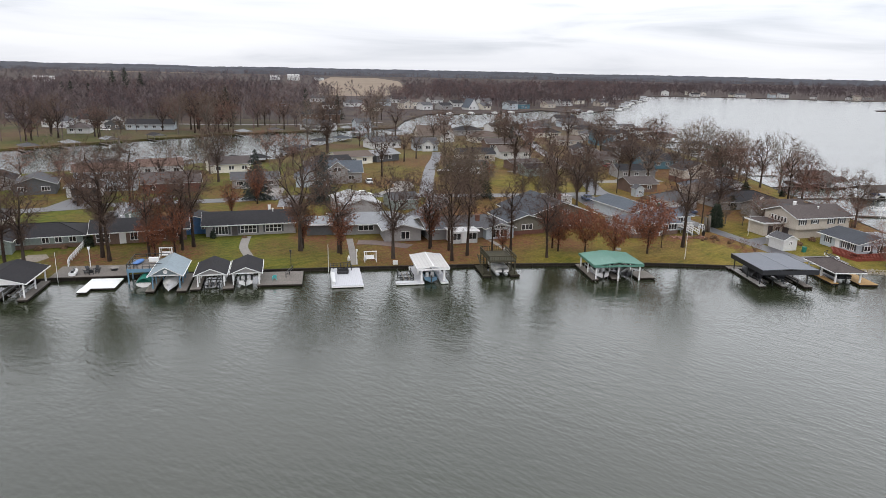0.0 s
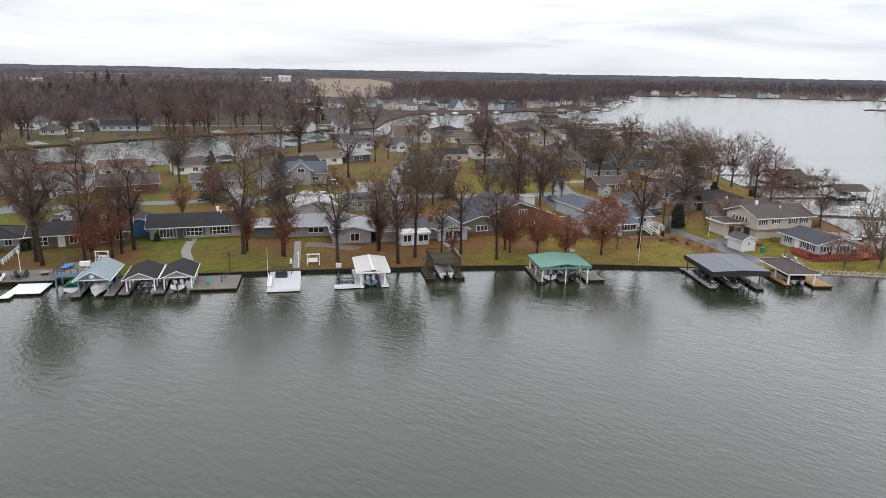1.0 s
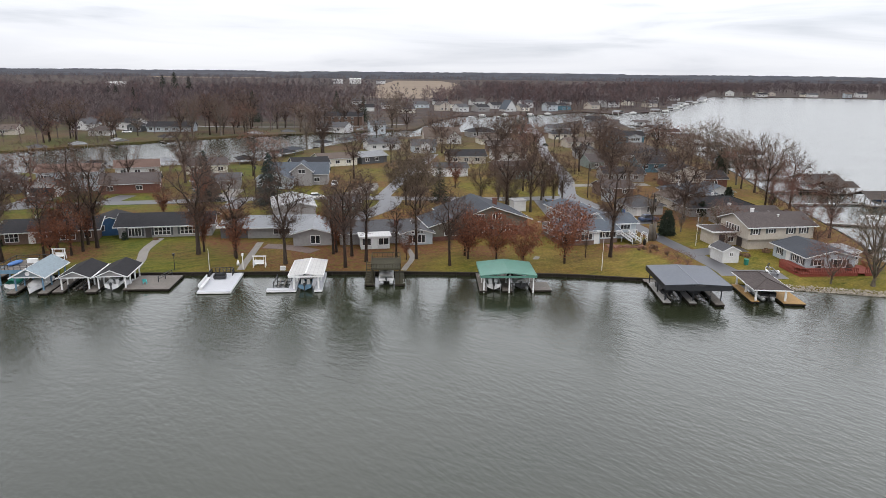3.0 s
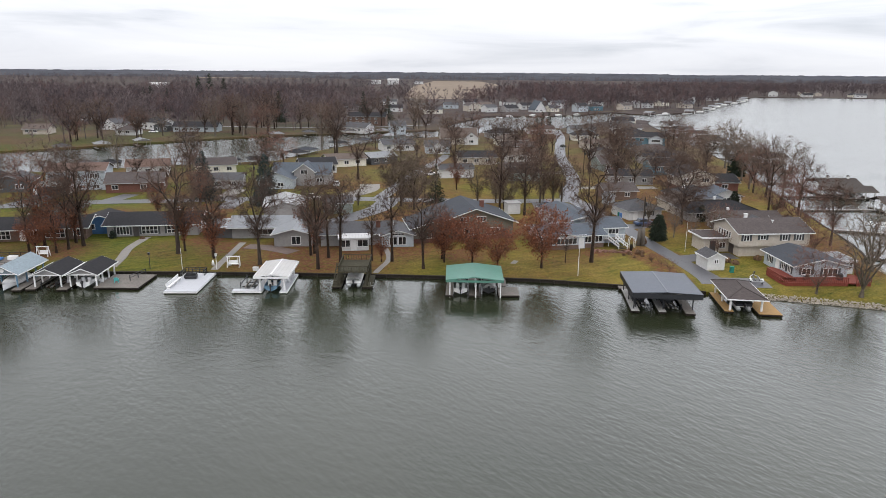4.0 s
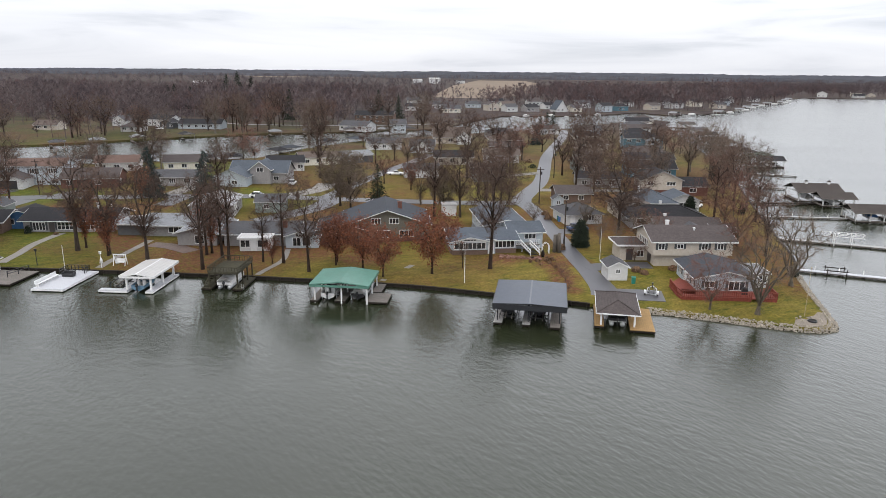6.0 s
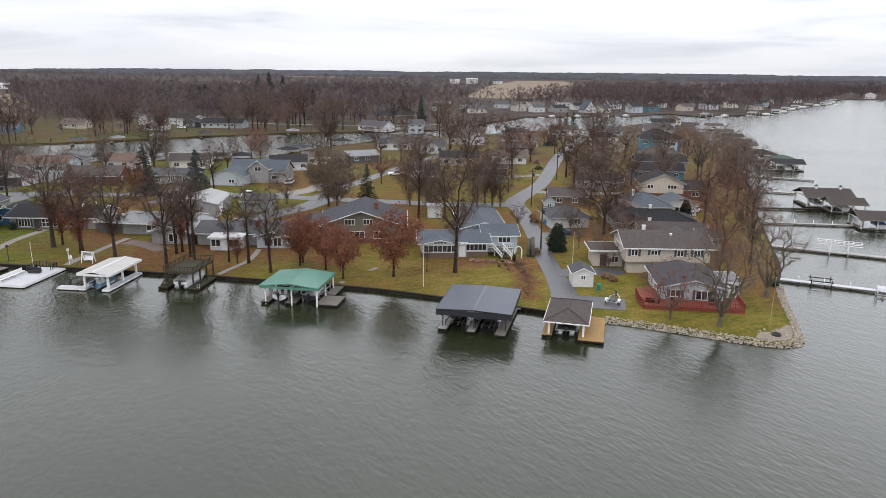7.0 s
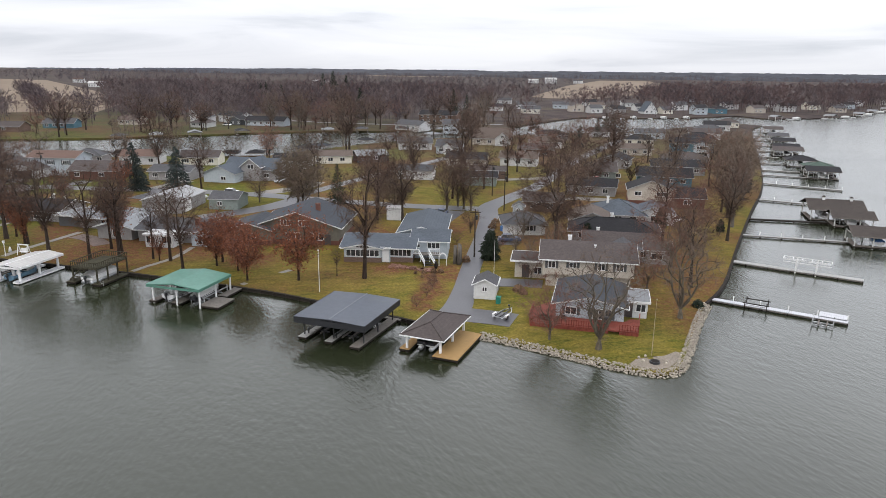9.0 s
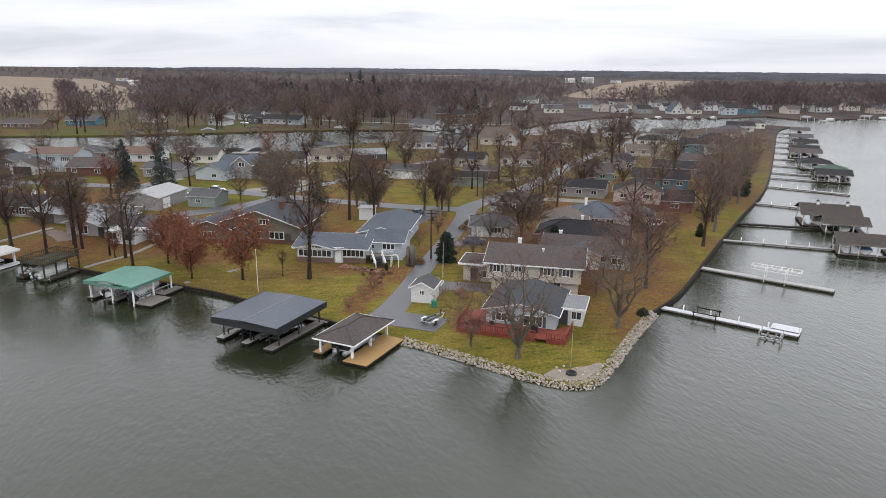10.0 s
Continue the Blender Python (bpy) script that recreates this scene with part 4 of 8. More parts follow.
house("hip-roofed blue-grey lakeside house", 89.5, 189.0, 9, [
    dict(L=11, W=11, h=2.7, roof="hip", pitch=0.42, wall="white", tile="bluegrey", oh=0.7, win=win_row("f", 3, 1.4, 3.2, 0.9, 1.4, 1.2), chimney=[(3, 5.2, 2.9, WHT)]),
    dict(x=9.5, y=2, L=8, W=8, h=2.6, roof="gy", pitch=0.4, wall="white", tile="bluegrey", win=[("f", 3, 0.9, 2, 1.2)])])
house("beige gabled house with a red brick base", 94.6, 212.5, 8, [
    dict(L=11, W=9, h=4.6, roof="gy", pitch=0.42, wall="beige", tile="charcoal", oh=0.5, base=("brick", 1.8), win=[("f", 1.5, 3.0, 1.6, 1.1, 1), ("f", 6.8, 3.0, 2.4, 1.1, 2)]),
    dict(x=10.6, y=1, L=8, W=9, h=2.8, roof="gx", pitch=0.4, wall="brick", tile="charcoal", win=[("f", 3, 1, 1.8, 1.2)])])
house("teal-blue house with skylights in a dark roof", 93.8, 246.5, 6, [
    dict(L=15.5, W=10, h=3.2, roof="gx", pitch=0.4, wall="teal", tile="charcoal", win=win_row("f", 4, 1.6, 3.6, 1.4, 1.4, 1.1), chimney=[(12.5, 5, 2.6, BRICK)])])
house("dark-roofed lakeside house with a porch", 96, 274, 6, [dict(L=17, W=10, h=2.8, roof="gx", pitch=0.36, wall="grey", tile="charcoal", win=win_row("f", 4, 1.6, 4, 1, 1.4, 1.2))])
house("grey-brown lakeside house under trees", 98, 298, 6, [dict(L=16, W=10, h=2.8, roof="hip", pitch=0.36, wall="darkgrey", tile="brown", win=win_row("f", 4, 1.6, 3.6, 1, 1.4, 1.2))])
house("two-storey slate-blue house with white balconies", 99.4, 327, 4, [
    dict(L=16.5, W=10, h=5.4, roof="gx", pitch=0.36, wall="teal", tile="charcoal", win=win_row("f", 4, 1.2, 3.9, 3.6, 1.8, 1.2) + win_row("f", 3, 2, 4.6, 0.9, 1.6, 1.3)),
    dict(x=9, y=-1.2, L=6, W=4, h=5.0, roof="gy", pitch=0.36, wall="paleblue", tile="charcoal", win=[("f", 1, 3.2, 4, 1.3, 3), ("f", 1, 0.7, 4, 1.5, 3)])])
for hx, hy, hr, L, wall, tile in ((101, 352, 4, 15, "white", "grey"), (103, 378, 4, 14, "beige", "charcoal"), (105, 404, 4, 15, "white", "brown"), (108, 432, 4, 14, "paleblue", "grey"), (112, 462, 4, 14, "white", "charcoal"), (120, 490, 4, 12, "cream", "brown")):
    house("lakeside house with a shingled roof among trees", hx, hy, hr, [dict(L=L, W=10, h=3.4, roof=random.choice(("gx", "hip", "gx")), pitch=0.38, wall=wall, tile=tile, win=win_row("f", 3, 1.6, 4.2, 1.1, 1.5, 1.2))])

# between the lane and the street, and the second row
house("beige ranch house with green shutters by the lane", 86.0, 179.5, 12, [dict(L=9, W=10, h=2.6, roof="gy", pitch=0.35, wall="beige", tile="tan", win=[("f", 3, 0.8, 2.4, 1.3, 2)])])
house("white cottage with shutters and a grey roof by the lane", 73.6, 170.8, 20, [dict(L=8.6, W=8.5, h=2.6, roof="hip", pitch=0.42, wall="white", tile="grey", oh=0.6, win=[("f", 4.6, 0.9, 1.5, 1.2, 1, 0, SHUT)], doors=[("f", 1.2, 0.95, 2.05, WHT)])])
house("pale blue playhouse shed with a steep roof", 70.6, 189.3, 12, [dict(L=2.6, W=2.6, h=2.4, roof="gy", pitch=0.7, wall="paleblue", tile="grey", oh=0.25, win=[("f", 0.9, 1.0, 0.8, 1.0)])], "shed", "garden_shed")
house("brown-roofed cottage with a porch by the lane", 71.5, 196.5, 12, [dict(L=9, W=8, h=2.6, roof="gx", pitch=0.38, wall="tanbrick", tile="brown", win=win_row("f", 2, 1.6, 4, 0.9, 1.4, 1.2))])
house("long low house by the lane", 77, 224, 4, [dict(L=13, W=9, h=2.7, roof="gx", pitch=0.34, wall="grey", tile="charcoal", win=win_row("f", 3, 1.6, 4, 0.9, 1.4, 1.2))])
house("green-sided low house among trees", 78, 253, 12, [dict(L=9, W=12, h=2.7, roof="gx", pitch=0.34, wall="greygreen", tile="brown", win=win_row("f", 3, 1.6, 3.6, 0.9, 1.4, 1.2))])
house("grey ranch house by the lane", 77, 282, -4, [dict(L=10, W=13, h=2.7, roof="gy", pitch=0.36, wall="grey", tile="charcoal", win=win_row("f", 3, 1.6, 4, 0.9, 1.4, 1.2))])
house("beige house at the lane's far end", 80, 322, 14, [dict(L=13, W=9, h=2.7, roof="gx", pitch=0.36, wall="beige", tile="tan", win=win_row("f", 3, 1.6, 4, 0.9, 1.4, 1.2))])
house("grey metal garage with a pale roof", -11.0, 159.0, 17, [dict(L=9.5, W=14, h=3.0, roof="gy", pitch=0.26, wall="grey", tile="light", oh=0.3, doors=[("r", 2, 3.2, 2.4, WHT)])], "garage", "garage")
house("small grey-green outbuilding behind a garage", 0.5, 168.5, 17, [dict(L=7, W=7.5, h=2.6, roof="gx", pitch=0.33, wall="greygreen", tile="grey", oh=0.3, win=[("f", 2, 1, 1.2, 1)])], "garage", "garage")
house("small pale green shed with a blue tarp", -57.6, 150.5, 16, [dict(L=5, W=5.5, h=2.6, roof="gy", pitch=0.45, wall="greygreen", tile="grey", oh=0.3)], "shed", "garden_shed")
house("white boxy summer shed", 45.0, 174.3, 16, [dict(L=3.2, W=3.2, h=2.6, roof="flat", wall="white", tile="white", oh=0.15)], "shed", "garden_shed")
house("two-storey split-level house with a red-brown roof", -85.0, 189.6, 17, [
    dict(L=15.5, W=9.5, h=5.6, roof="gx", pitch=0.33, wall="paleblue", tile="red", win=[("f", 1.2, 3.4, 2.0, 1.4, 2, 0, SHUT), ("f", 6.4, 3.4, 2.0, 1.4, 2, 0, SHUT), ("f", 11.5, 3.4, 2.0, 1.4, 2, 0, SHUT), ("f", 8, 0.5, 2.0, 1.0, 2), ("f", 12.2, 0.5, 1.6, 1.0, 1)]),
    dict(x=-1.2, y=-7.2, L=8.5, W=7.4, h=2.7, roof="gy", pitch=0.4, wall="white", tile="brown", doors=[("f", 1.2, 5.8, 2.3, BLK)])])
house("brown brick house with a dark gabled roof", -66.8, 188.4, 20, [dict(L=15, W=10.5, h=2.8, roof="gx", pitch=0.42, wall="brick", tile="brown", win=[("f", 1.6, 0.9, 1.6, 1.3), ("f", 9, 0.9, 1.6, 1.3), ("r", 3, 0.9, 1.4, 1.2)])])
house("dark green house with a grey hip roof", -98.5, 184.5, 20, [dict(L=10, W=11, h=2.8, roof="gy", pitch=0.36, wall="darkgrey", tile="grey", win=[("f", 1.2, 0.9, 2.0, 1.3, 2), ("f", 6.6, 0.9, 2.0, 1.3, 2)])])
house("small grey house with a white gable", -110, 190.5, 20, [dict(L=8, W=9, h=2.8, roof="gy", pitch=0.42, wall="grey", tile="charcoal", win=[("f", 2, 0.9, 2.4, 1.3, 2)])])
house("low grey ranch with a dark roof", -45.0, 197.5, 13, [dict(L=13, W=9, h=2.7, roof="gx", pitch=0.32, wall="grey", tile="grey", win=win_row("f", 3, 1.2, 4.2, 0.9, 1.8, 1.3, 2))])
house("gabled grey house with white-trimmed dormers", -27.5, 201.0, 8, [
    dict(x=0, y=0, L=10, W=9, h=2.8, roof="gy", pitch=0.42, wall="paleblue", tile="bluegrey", win=[("f", 5.6, 0.8, 1.6, 1.1, 1)]),
    dict(x=3, y=7, L=17, W=9, h=3.4, roof="gx", pitch=0.62, wall="grey", tile="bluegrey", win=[("f", 9, 1, 1.6, 1.2), ("f", 13, 1, 1.6, 1.2)]),
    dict(x=9.5, y=5.4, L=6, W=8, h=4.4, roof="gy", pitch=0.75, wall="grey", tile="bluegrey", trim=M_WHITE, win=[("f", 2.0, 3.6, 2, 1.3, 1)])])
house("long beige ranch with grey roof", -18.6, 248, 30, [dict(L=14, W=9, h=2.8, roof="gx", pitch=0.33, wall="cream", tile="tan", win=win_row("f", 3, 1.5, 4.2, 0.9, 1.6, 1.3))])
house("low house with a pale roof and dark porch", -5, 257, 40, [dict(L=11, W=9, h=2.7, roof="gx", pitch=0.3, wall="darkgrey", tile="pale", win=win_row("f", 2, 1.5, 4.2, 0.9, 1.6, 1.3))])
house("small blue cottage with a white gable", 10.8, 294.8, 10, [dict(L=10, W=9, h=3.0, roof="gx", pitch=0.5, wall="paleblue", tile="grey", win=win_row("f", 2, 1.2, 6, 0.9, 1.6, 1.3)), dict(x=3, y=-1.6, L=4.4, W=6, h=3.2, roof="gy", pitch=0.7, wall="white", tile="grey", win=[("f", 1.2, 1, 2, 1.4, 2)])])
house("beige house with steep paired gables", 14, 332, 12, [dict(L=17, W=11, h=3.2, roof="gx", pitch=0.75, wall="beige", tile="tan", win=win_row("f", 3, 2, 5, 1, 1.6, 1.3)), dict(x=10.5, y=-2.5, L=6.5, W=8, h=3.2, roof="gy", pitch=0.8, wall="white", tile="tan", win=[("f", 2.2, 1.0, 2, 1.3, 2), ("f", 2.6, 3.6, 1.2, 1.0, 1)])])
house("beige ranch with hip roof and garage", 40.5, 332, 14, [dict(L=15, W=10, h=2.9, roof="hip", pitch=0.42, wall="cream", tile="tan", doors=[("f", 10.4, 3.6, 2.3, WHT)], win=[("f", 2, 0.9, 2.2, 1.3, 2)])])
house("low brown brick garage beside trees", 43.4, 239.8, 14, [dict(L=11, W=8, h=2.7, roof="gx", pitch=0.2, wall="tanbrick", tile="brown", doors=[("f", 2, 3.4, 2.2, DARKDOOR)])], "garage", "garage")
house("grey garage with a low gable", 46.0, 226, 14, [dict(L=9.5, W=7.5, h=2.7, roof="gx", pitch=0.3, wall="greygreen", tile="charcoal")], "garage", "garage")
house("white garage among trees", 23.2, 229, 14, [dict(L=11, W=8, h=2.9, roof="gx", pitch=0.3, wall="white", tile="grey", doors=[("f", 4, 3.4, 2.2, WHT)])], "garage", "garage")
for hx, hy, hr, L, wall, tile in ((27, 262, 10, 14, "beige", "charcoal"), (44, 272, 8, 13, "white", "tan"), (43, 302, 8, 14, "tanbrick", "brown"), (-8, 300, 25, 14, "white", "grey"), (36, 366, 20, 15, "grey", "charcoal"), (58, 392, 20, 14, "white", "brown"), (78, 362, 6, 13, "cream", "charcoal"), (80, 396, 10, 14, "paleblue", "grey"),
                                  (-24, 232, 24, 12, "white", "charcoal"), (-58, 226, 24, 13, "cream", "brown"), (-78, 219, 24, 13, "white", "red"), (-96, 214, 24, 11, "grey", "grey"), (-130, 168, 17, 15, "white", "brown"), (-95, 140, 16, 16, "beige", "grey"), (-118, 133, 16, 16, "grey", "charcoal"), (-128, 192, 20, 14, "grey", "red")):
    house("suburban house with a shingled roof among bare trees", hx, hy, hr, [dict(L=L, W=9.5, h=2.9, roof=random.choice(("gx", "gx", "hip")), pitch=0.38, wall=wall, tile=tile, win=win_row("f", 3, 1.5, 4.2, 0.9, 1.6, 1.3))])

# beyond the canal and round the bay: x, y, turn, length, walls, roof, storey height, label
CANAL_HOUSES = (
    (-184, 381, -20, 12, "white", "grey", 3.4, "gy", "white gabled house beyond the canal"), (-170, 390, -20, 22, "white", "charcoal", 4.0, "gx", "white two-storey house with dormers beyond the canal"),
    (-157, 349, 8, 10, "white", "brown", 2.8, "hip", "white porch house on the canal"), (-147.8, 371, 8, 7, "darkgrey", "charcoal", 3.4, "gy", "dark barn-like garage on the canal"),
    (-138, 373, 8, 24, "paleblue", "charcoal", 2.9, "gx", "long pale blue ranch house beyond the canal"), (-230, 434, 10, 10, "grey", "grey", 3.0, "gx", "grey barn at the wood's edge"),
    (-55.5, 438, 2, 24, "tanbrick", "charcoal", 5.4, "gx", "large two-storey brick house beyond the canal"), (-50, 389, -20, 18, "white", "grey", 3.0, "gx", "white house on the canal bank"), (-18, 380, 18, 8, "paleblue", "grey", 4.6, "gx", "tall pale blue canal-side house"),
    (-221, 309, 25, 16, "teal", "grey", 2.8, "gx", "blue ranch house beyond the canal"), (-232, 280, 20, 22, "tanbrick", "brown", 2.8, "gx", "long brick ranch house beyond the canal"), (-205, 345, 10, 12, "beige", "tan", 2.8, "gx", "beige house among trees"),
    (-270, 262, 18, 16, "beige", "charcoal", 2.8, "gx", "low house beyond the canal"), (-310, 240, 16, 16, "grey", "brown", 2.8, "gx", "low house beyond the canal"),
    )
BAY_HOUSES = (
    (68, 600, 32, 11, "white", "bluegrey", 2.2, "gy", "white A-frame house by the bay"), (81.5, 608, 32, 9, "cream", "grey", 3.4, "gx", "cream house by the bay"), (105.8, 613, 32, 10, "paleblue", "charcoal", 5.2, "gx", "two-storey pale blue house by the bay"),
    (119.8, 632, 32, 11, "teal", "charcoal", 4.2, "hip", "teal house by the bay"), (173, 691, 33, 15, "white", "charcoal", 4.8, "gx", "white house on a rise by the lake"), (12, 598, 33, 10, "beige", "brown", 5.0, "gy", "beige gabled house by the bay"),
    (28, 590, 33, 10, "white", "grey", 4.0, "gx", "white house by the bay"), (44, 594, 33, 12, "grey", "charcoal", 3.6, "gx", "grey house by the bay"), (90, 830, 30, 30, "paleblue", "grey", 6.0, "gx", "long pale building in the woods"), (-20, 560, 20, 14, "cream", "grey", 3.4, "gx", "cream house beyond the canal"),
    (-40, 620, 10, 16, "white", "grey", 3.4, "gx", "white house at the wood's edge"), (2, 700, 10, 14, "white", "charcoal", 3.6, "gx", "white house at the wood's edge"), (-78, 690, 10, 14, "white", "grey", 3.4, "gx", "white house at the wood's edge"),
    (251, 831, 35, 13, "white", "bluegrey", 5.2, "gy", "white gabled house above the lake"), (215, 700, 35, 12, "beige", "grey", 4.0, "gx", "beige house above the lake"), (234, 770, 35, 12, "paleblue", "charcoal", 4.2, "gx", "pale blue house above the lake"), (292, 880, 35, 12, "white", "grey", 4.2, "gx", "white house above the lake"), (58, 640, 28, 12, "white", "charcoal", 3.6, "gx", "white house behind the bay"), (20, 645, 25, 12, "cream", "tan", 3.4, "gx", "cream house behind the bay"), (88, 665, 30, 12, "white", "grey", 4.8, "gx", "tall white house behind the bay"), (-12, 640, 15, 13, "paleblue", "grey", 3.4, "gx", "pale blue house near the bay"), (40, 700, 20, 14, "white", "brown", 3.6, "gx", "white house among bay trees"), (130, 705, 35, 13, "white", "charcoal", 4.4, "gx", "white house among lakeside woods"), (150, 655, 35, 11, "beige", "brown", 4.0, "gx", "beige house on the lake bank"), (-55, 580, 10, 13, "white", "charcoal", 3.4, "gx", "white house near the canal head"), (-95, 600, 8, 14, "grey", "grey", 3.2, "gx", "grey house near the canal head"), (200, 735, 35, 12, "cream", "charcoal", 4.6, "gx", "cream house above the lake"), (172, 760, 35, 13, "white", "grey", 4.6, "gx", "white house in lakeside woods"),
    )
FARMS = (
    (-233, 1624, 5, 26, "white", "white", 11, "gx", "tall white grain store at a field"), (-275, 1640, 5, 22, "white", "white", 7, "gx", "white farm shed at a field"), (-180, 1690, 5, 22, "white", "grey", 6, "gx", "white farm shed at a field"),
    (-760, 840, 20, 24, "white", "white", 6, "gx", "white barn across a stubble field"), (-980, 1010, 20, 20, "white", "red", 6, "gx", "farmhouse across a stubble field"), (-820, 1100, 20, 34, "grey", "grey", 7, "gx", "long grey farm building across fields"), (-560, 1150, 20, 30, "white", "white", 7, "gx", "white farm building across the fields"))
for hx, hy, hr, L, wall, tile, h, kind, label in CANAL_HOUSES + BAY_HOUSES + FARMS:
    house(label, hx, hy, hr, [dict(L=L, W=10, h=h, roof=kind, pitch=1.3 if "A-frame" in label else 0.45, wall=wall, tile=tile, win=win_row("f", max(2, int(L / 4.5)), 1.2, 4.0, 1.0, 1.7, 1.3) + (win_row("f", max(2, int(L / 4.5)), 1.2, 4.0, 3.4, 1.5, 1.2) if h > 4.4 and kind != "gy" else []))])
# far lake shore
rs = random.Random(11)
for i in range(30):
    hx = 395 + i * 27 + rs.uniform(-22, 22)
    hy = (1042 if hx < 560 else 1040 - (hx - 560) * 0.27) + rs.choice((rs.uniform(8, 25), rs.uniform(30, 110)))
    house("house on the far lake shore", hx, hy, rs.uniform(-30, 15), [dict(L=rs.uniform(8, 15), W=10, h=rs.choice((3.2, 3.6, 5.4)), roof=rs.choice(("gx", "gx", "gy")), pitch=0.45, wall=rs.choice(("white", "white", "beige", "paleblue", "grey", "cream")), tile=rs.choice(("grey", "charcoal", "brown", "tan")), win=win_row("f", 2, 1.5, 5, 1, 1.8, 1.4))])


# ---- trees ----
def grow(rng, height, width, fork, tips, low=0.0, leader=0.4):
    """Branches of a bare tree that fill an uneven rounded crown: (start, bend, end, radius, radius) each, and the twig tips."""
    base, rise = height * fork, height * (1 - fork)
    spots = []
    while len(spots) < tips:
        d = Vector((rng.gauss(0, 1), rng.gauss(0, 1), rng.gauss(0, 1))).normalized()
        k = rng.uniform(0.08, 1.0) ** 0.4
        swell = 0.98 + 0.3 * noise.noise(d * 1.7 + Vector((height, width, tips)) * 0.37)
        z = d.z * k * swell
        reach = 1.0 if z > 0.1 else max(0.1, 1.0 + (z - 0.1) * (0.95 - low))
        spots.append(Vector((d.x * k * swell * width / 2 * reach, d.y * k * swell * width / 2 * reach, base + rise * 0.5 + z * rise * 0.5)))
    limbs, ends = [], []
    thick = height * (0.024 if leader < 0.2 else 0.0165 if leader < 0.5 else 0.0145) / tips ** 0.43

    def cluster(points, k):
        seeds = rng.sample(points, k)
        for turn in range(4):
            groups = [[] for s in seeds]
            for p in points:
                groups[min(range(k), key=lambda i: (p - seeds[i]).length_squared)].append(p)
            seeds = [sum(g, Vector()) / len(g) if g else s for g, s in zip(groups, seeds)]
        return [g for g in groups if g]

    def branch(a, heading, points, r):
        mid = sum(points, Vector()) / len(points)
        if len(points) <= 2:
            for p in points:
                limbs.append((a, a.lerp(p, 0.5) + Vector((rng.gauss(0, 0.1), rng.gauss(0, 0.1), rng.gauss(0.06, 0.1))), p, r, 0.012))
                ends.append((p, (p - a).normalized()))
            return
        step = (mid - a).length
        go = min(0.7, 0.42 + 0.8 / len(points) ** 0.5)
        b = a.lerp(mid, go)
        bend = a.lerp(b, 0.5) + heading * step * go * 0.42 + Vector((rng.gauss(0, 1), rng.gauss(0, 1), rng.gauss(0, 0.6))) * step * 0.05
        r2 = max(0.014, thick * len(points) ** 0.43 * 0.92)
        limbs.append((a, bend, b, r, r2))
        head = (b - bend).normalized()
        for g in cluster(points, 2 if len(points) < 9 else rng.choice((2, 3, 3))):
            branch(b, head, g, max(0.014, min(r2, thick * len(g) ** 0.43 * 1.1)))

    sway = Vector((rng.gauss(0, 0.02), rng.gauss(0, 0.02), 0)) * height
    groups = cluster(spots, rng.choice((6, 7, 8)) if leader < 0.5 else rng.choice((10, 11, 12)))
    stem_top = max(base * 1.5, height * leader)
    r0 = thick * tips ** 0.43 * 1.15
    groups.sort(key=lambda g: sum(p.z for p in g) / len(g))
    stem = [(0.0, r0 * 1.35), (base * 0.35, r0)]
    for g in groups:
        mid = sum(g, Vector()) / len(g)
        out = math.hypot(mid.x, mid.y)
        z = min(max(base * rng.uniform(0.8, 1.05), mid.z - out * rng.uniform(1.2, 1.8)), stem_top)
        a = Vector((sway.x * z / height, sway.y * z / height, z))
        rr = thick * len(g) ** 0.43 * 1.15
        stem.append((z, max(rr, r0 * (1 - (0.55 if leader < 0.5 else 0.72) * z / stem_top))))
        heading = (Vector((mid.x, mid.y, 0)) * 0.6 + Vector((0, 0, out * 0.7 + 0.5))).normalized()
        branch(a, heading, g, rr)
    stem.sort()
    return limbs, ends, [(Vector((sway.x * z / height + rng.gauss(0, 0.01) * z * 0.2, sway.y * z / height, z - (0.5 if z == 0 else 0))), r) for z, r in stem]


def sliver(mesh, a, b, r):
    """A fine twig of two folded faces."""
    d = (b - a).normalized()
    o = d.orthogonal().normalized() * r
    mesh.add([a + o, a - o, a + d.cross(o) * 1.2, b], [(0, 2, 3), (2, 1, 3)])


def spike(mesh, a, b, r):
    d = (b - a).normalized()
    o = d.orthogonal().normalized() * r
    u = d.cross(o)
    mesh.add([a + o, a - o * 0.5 + u * 0.87, a - o * 0.5 - u * 0.87, b], [(0, 1, 3), (1, 2, 3), (2, 0, 3)])


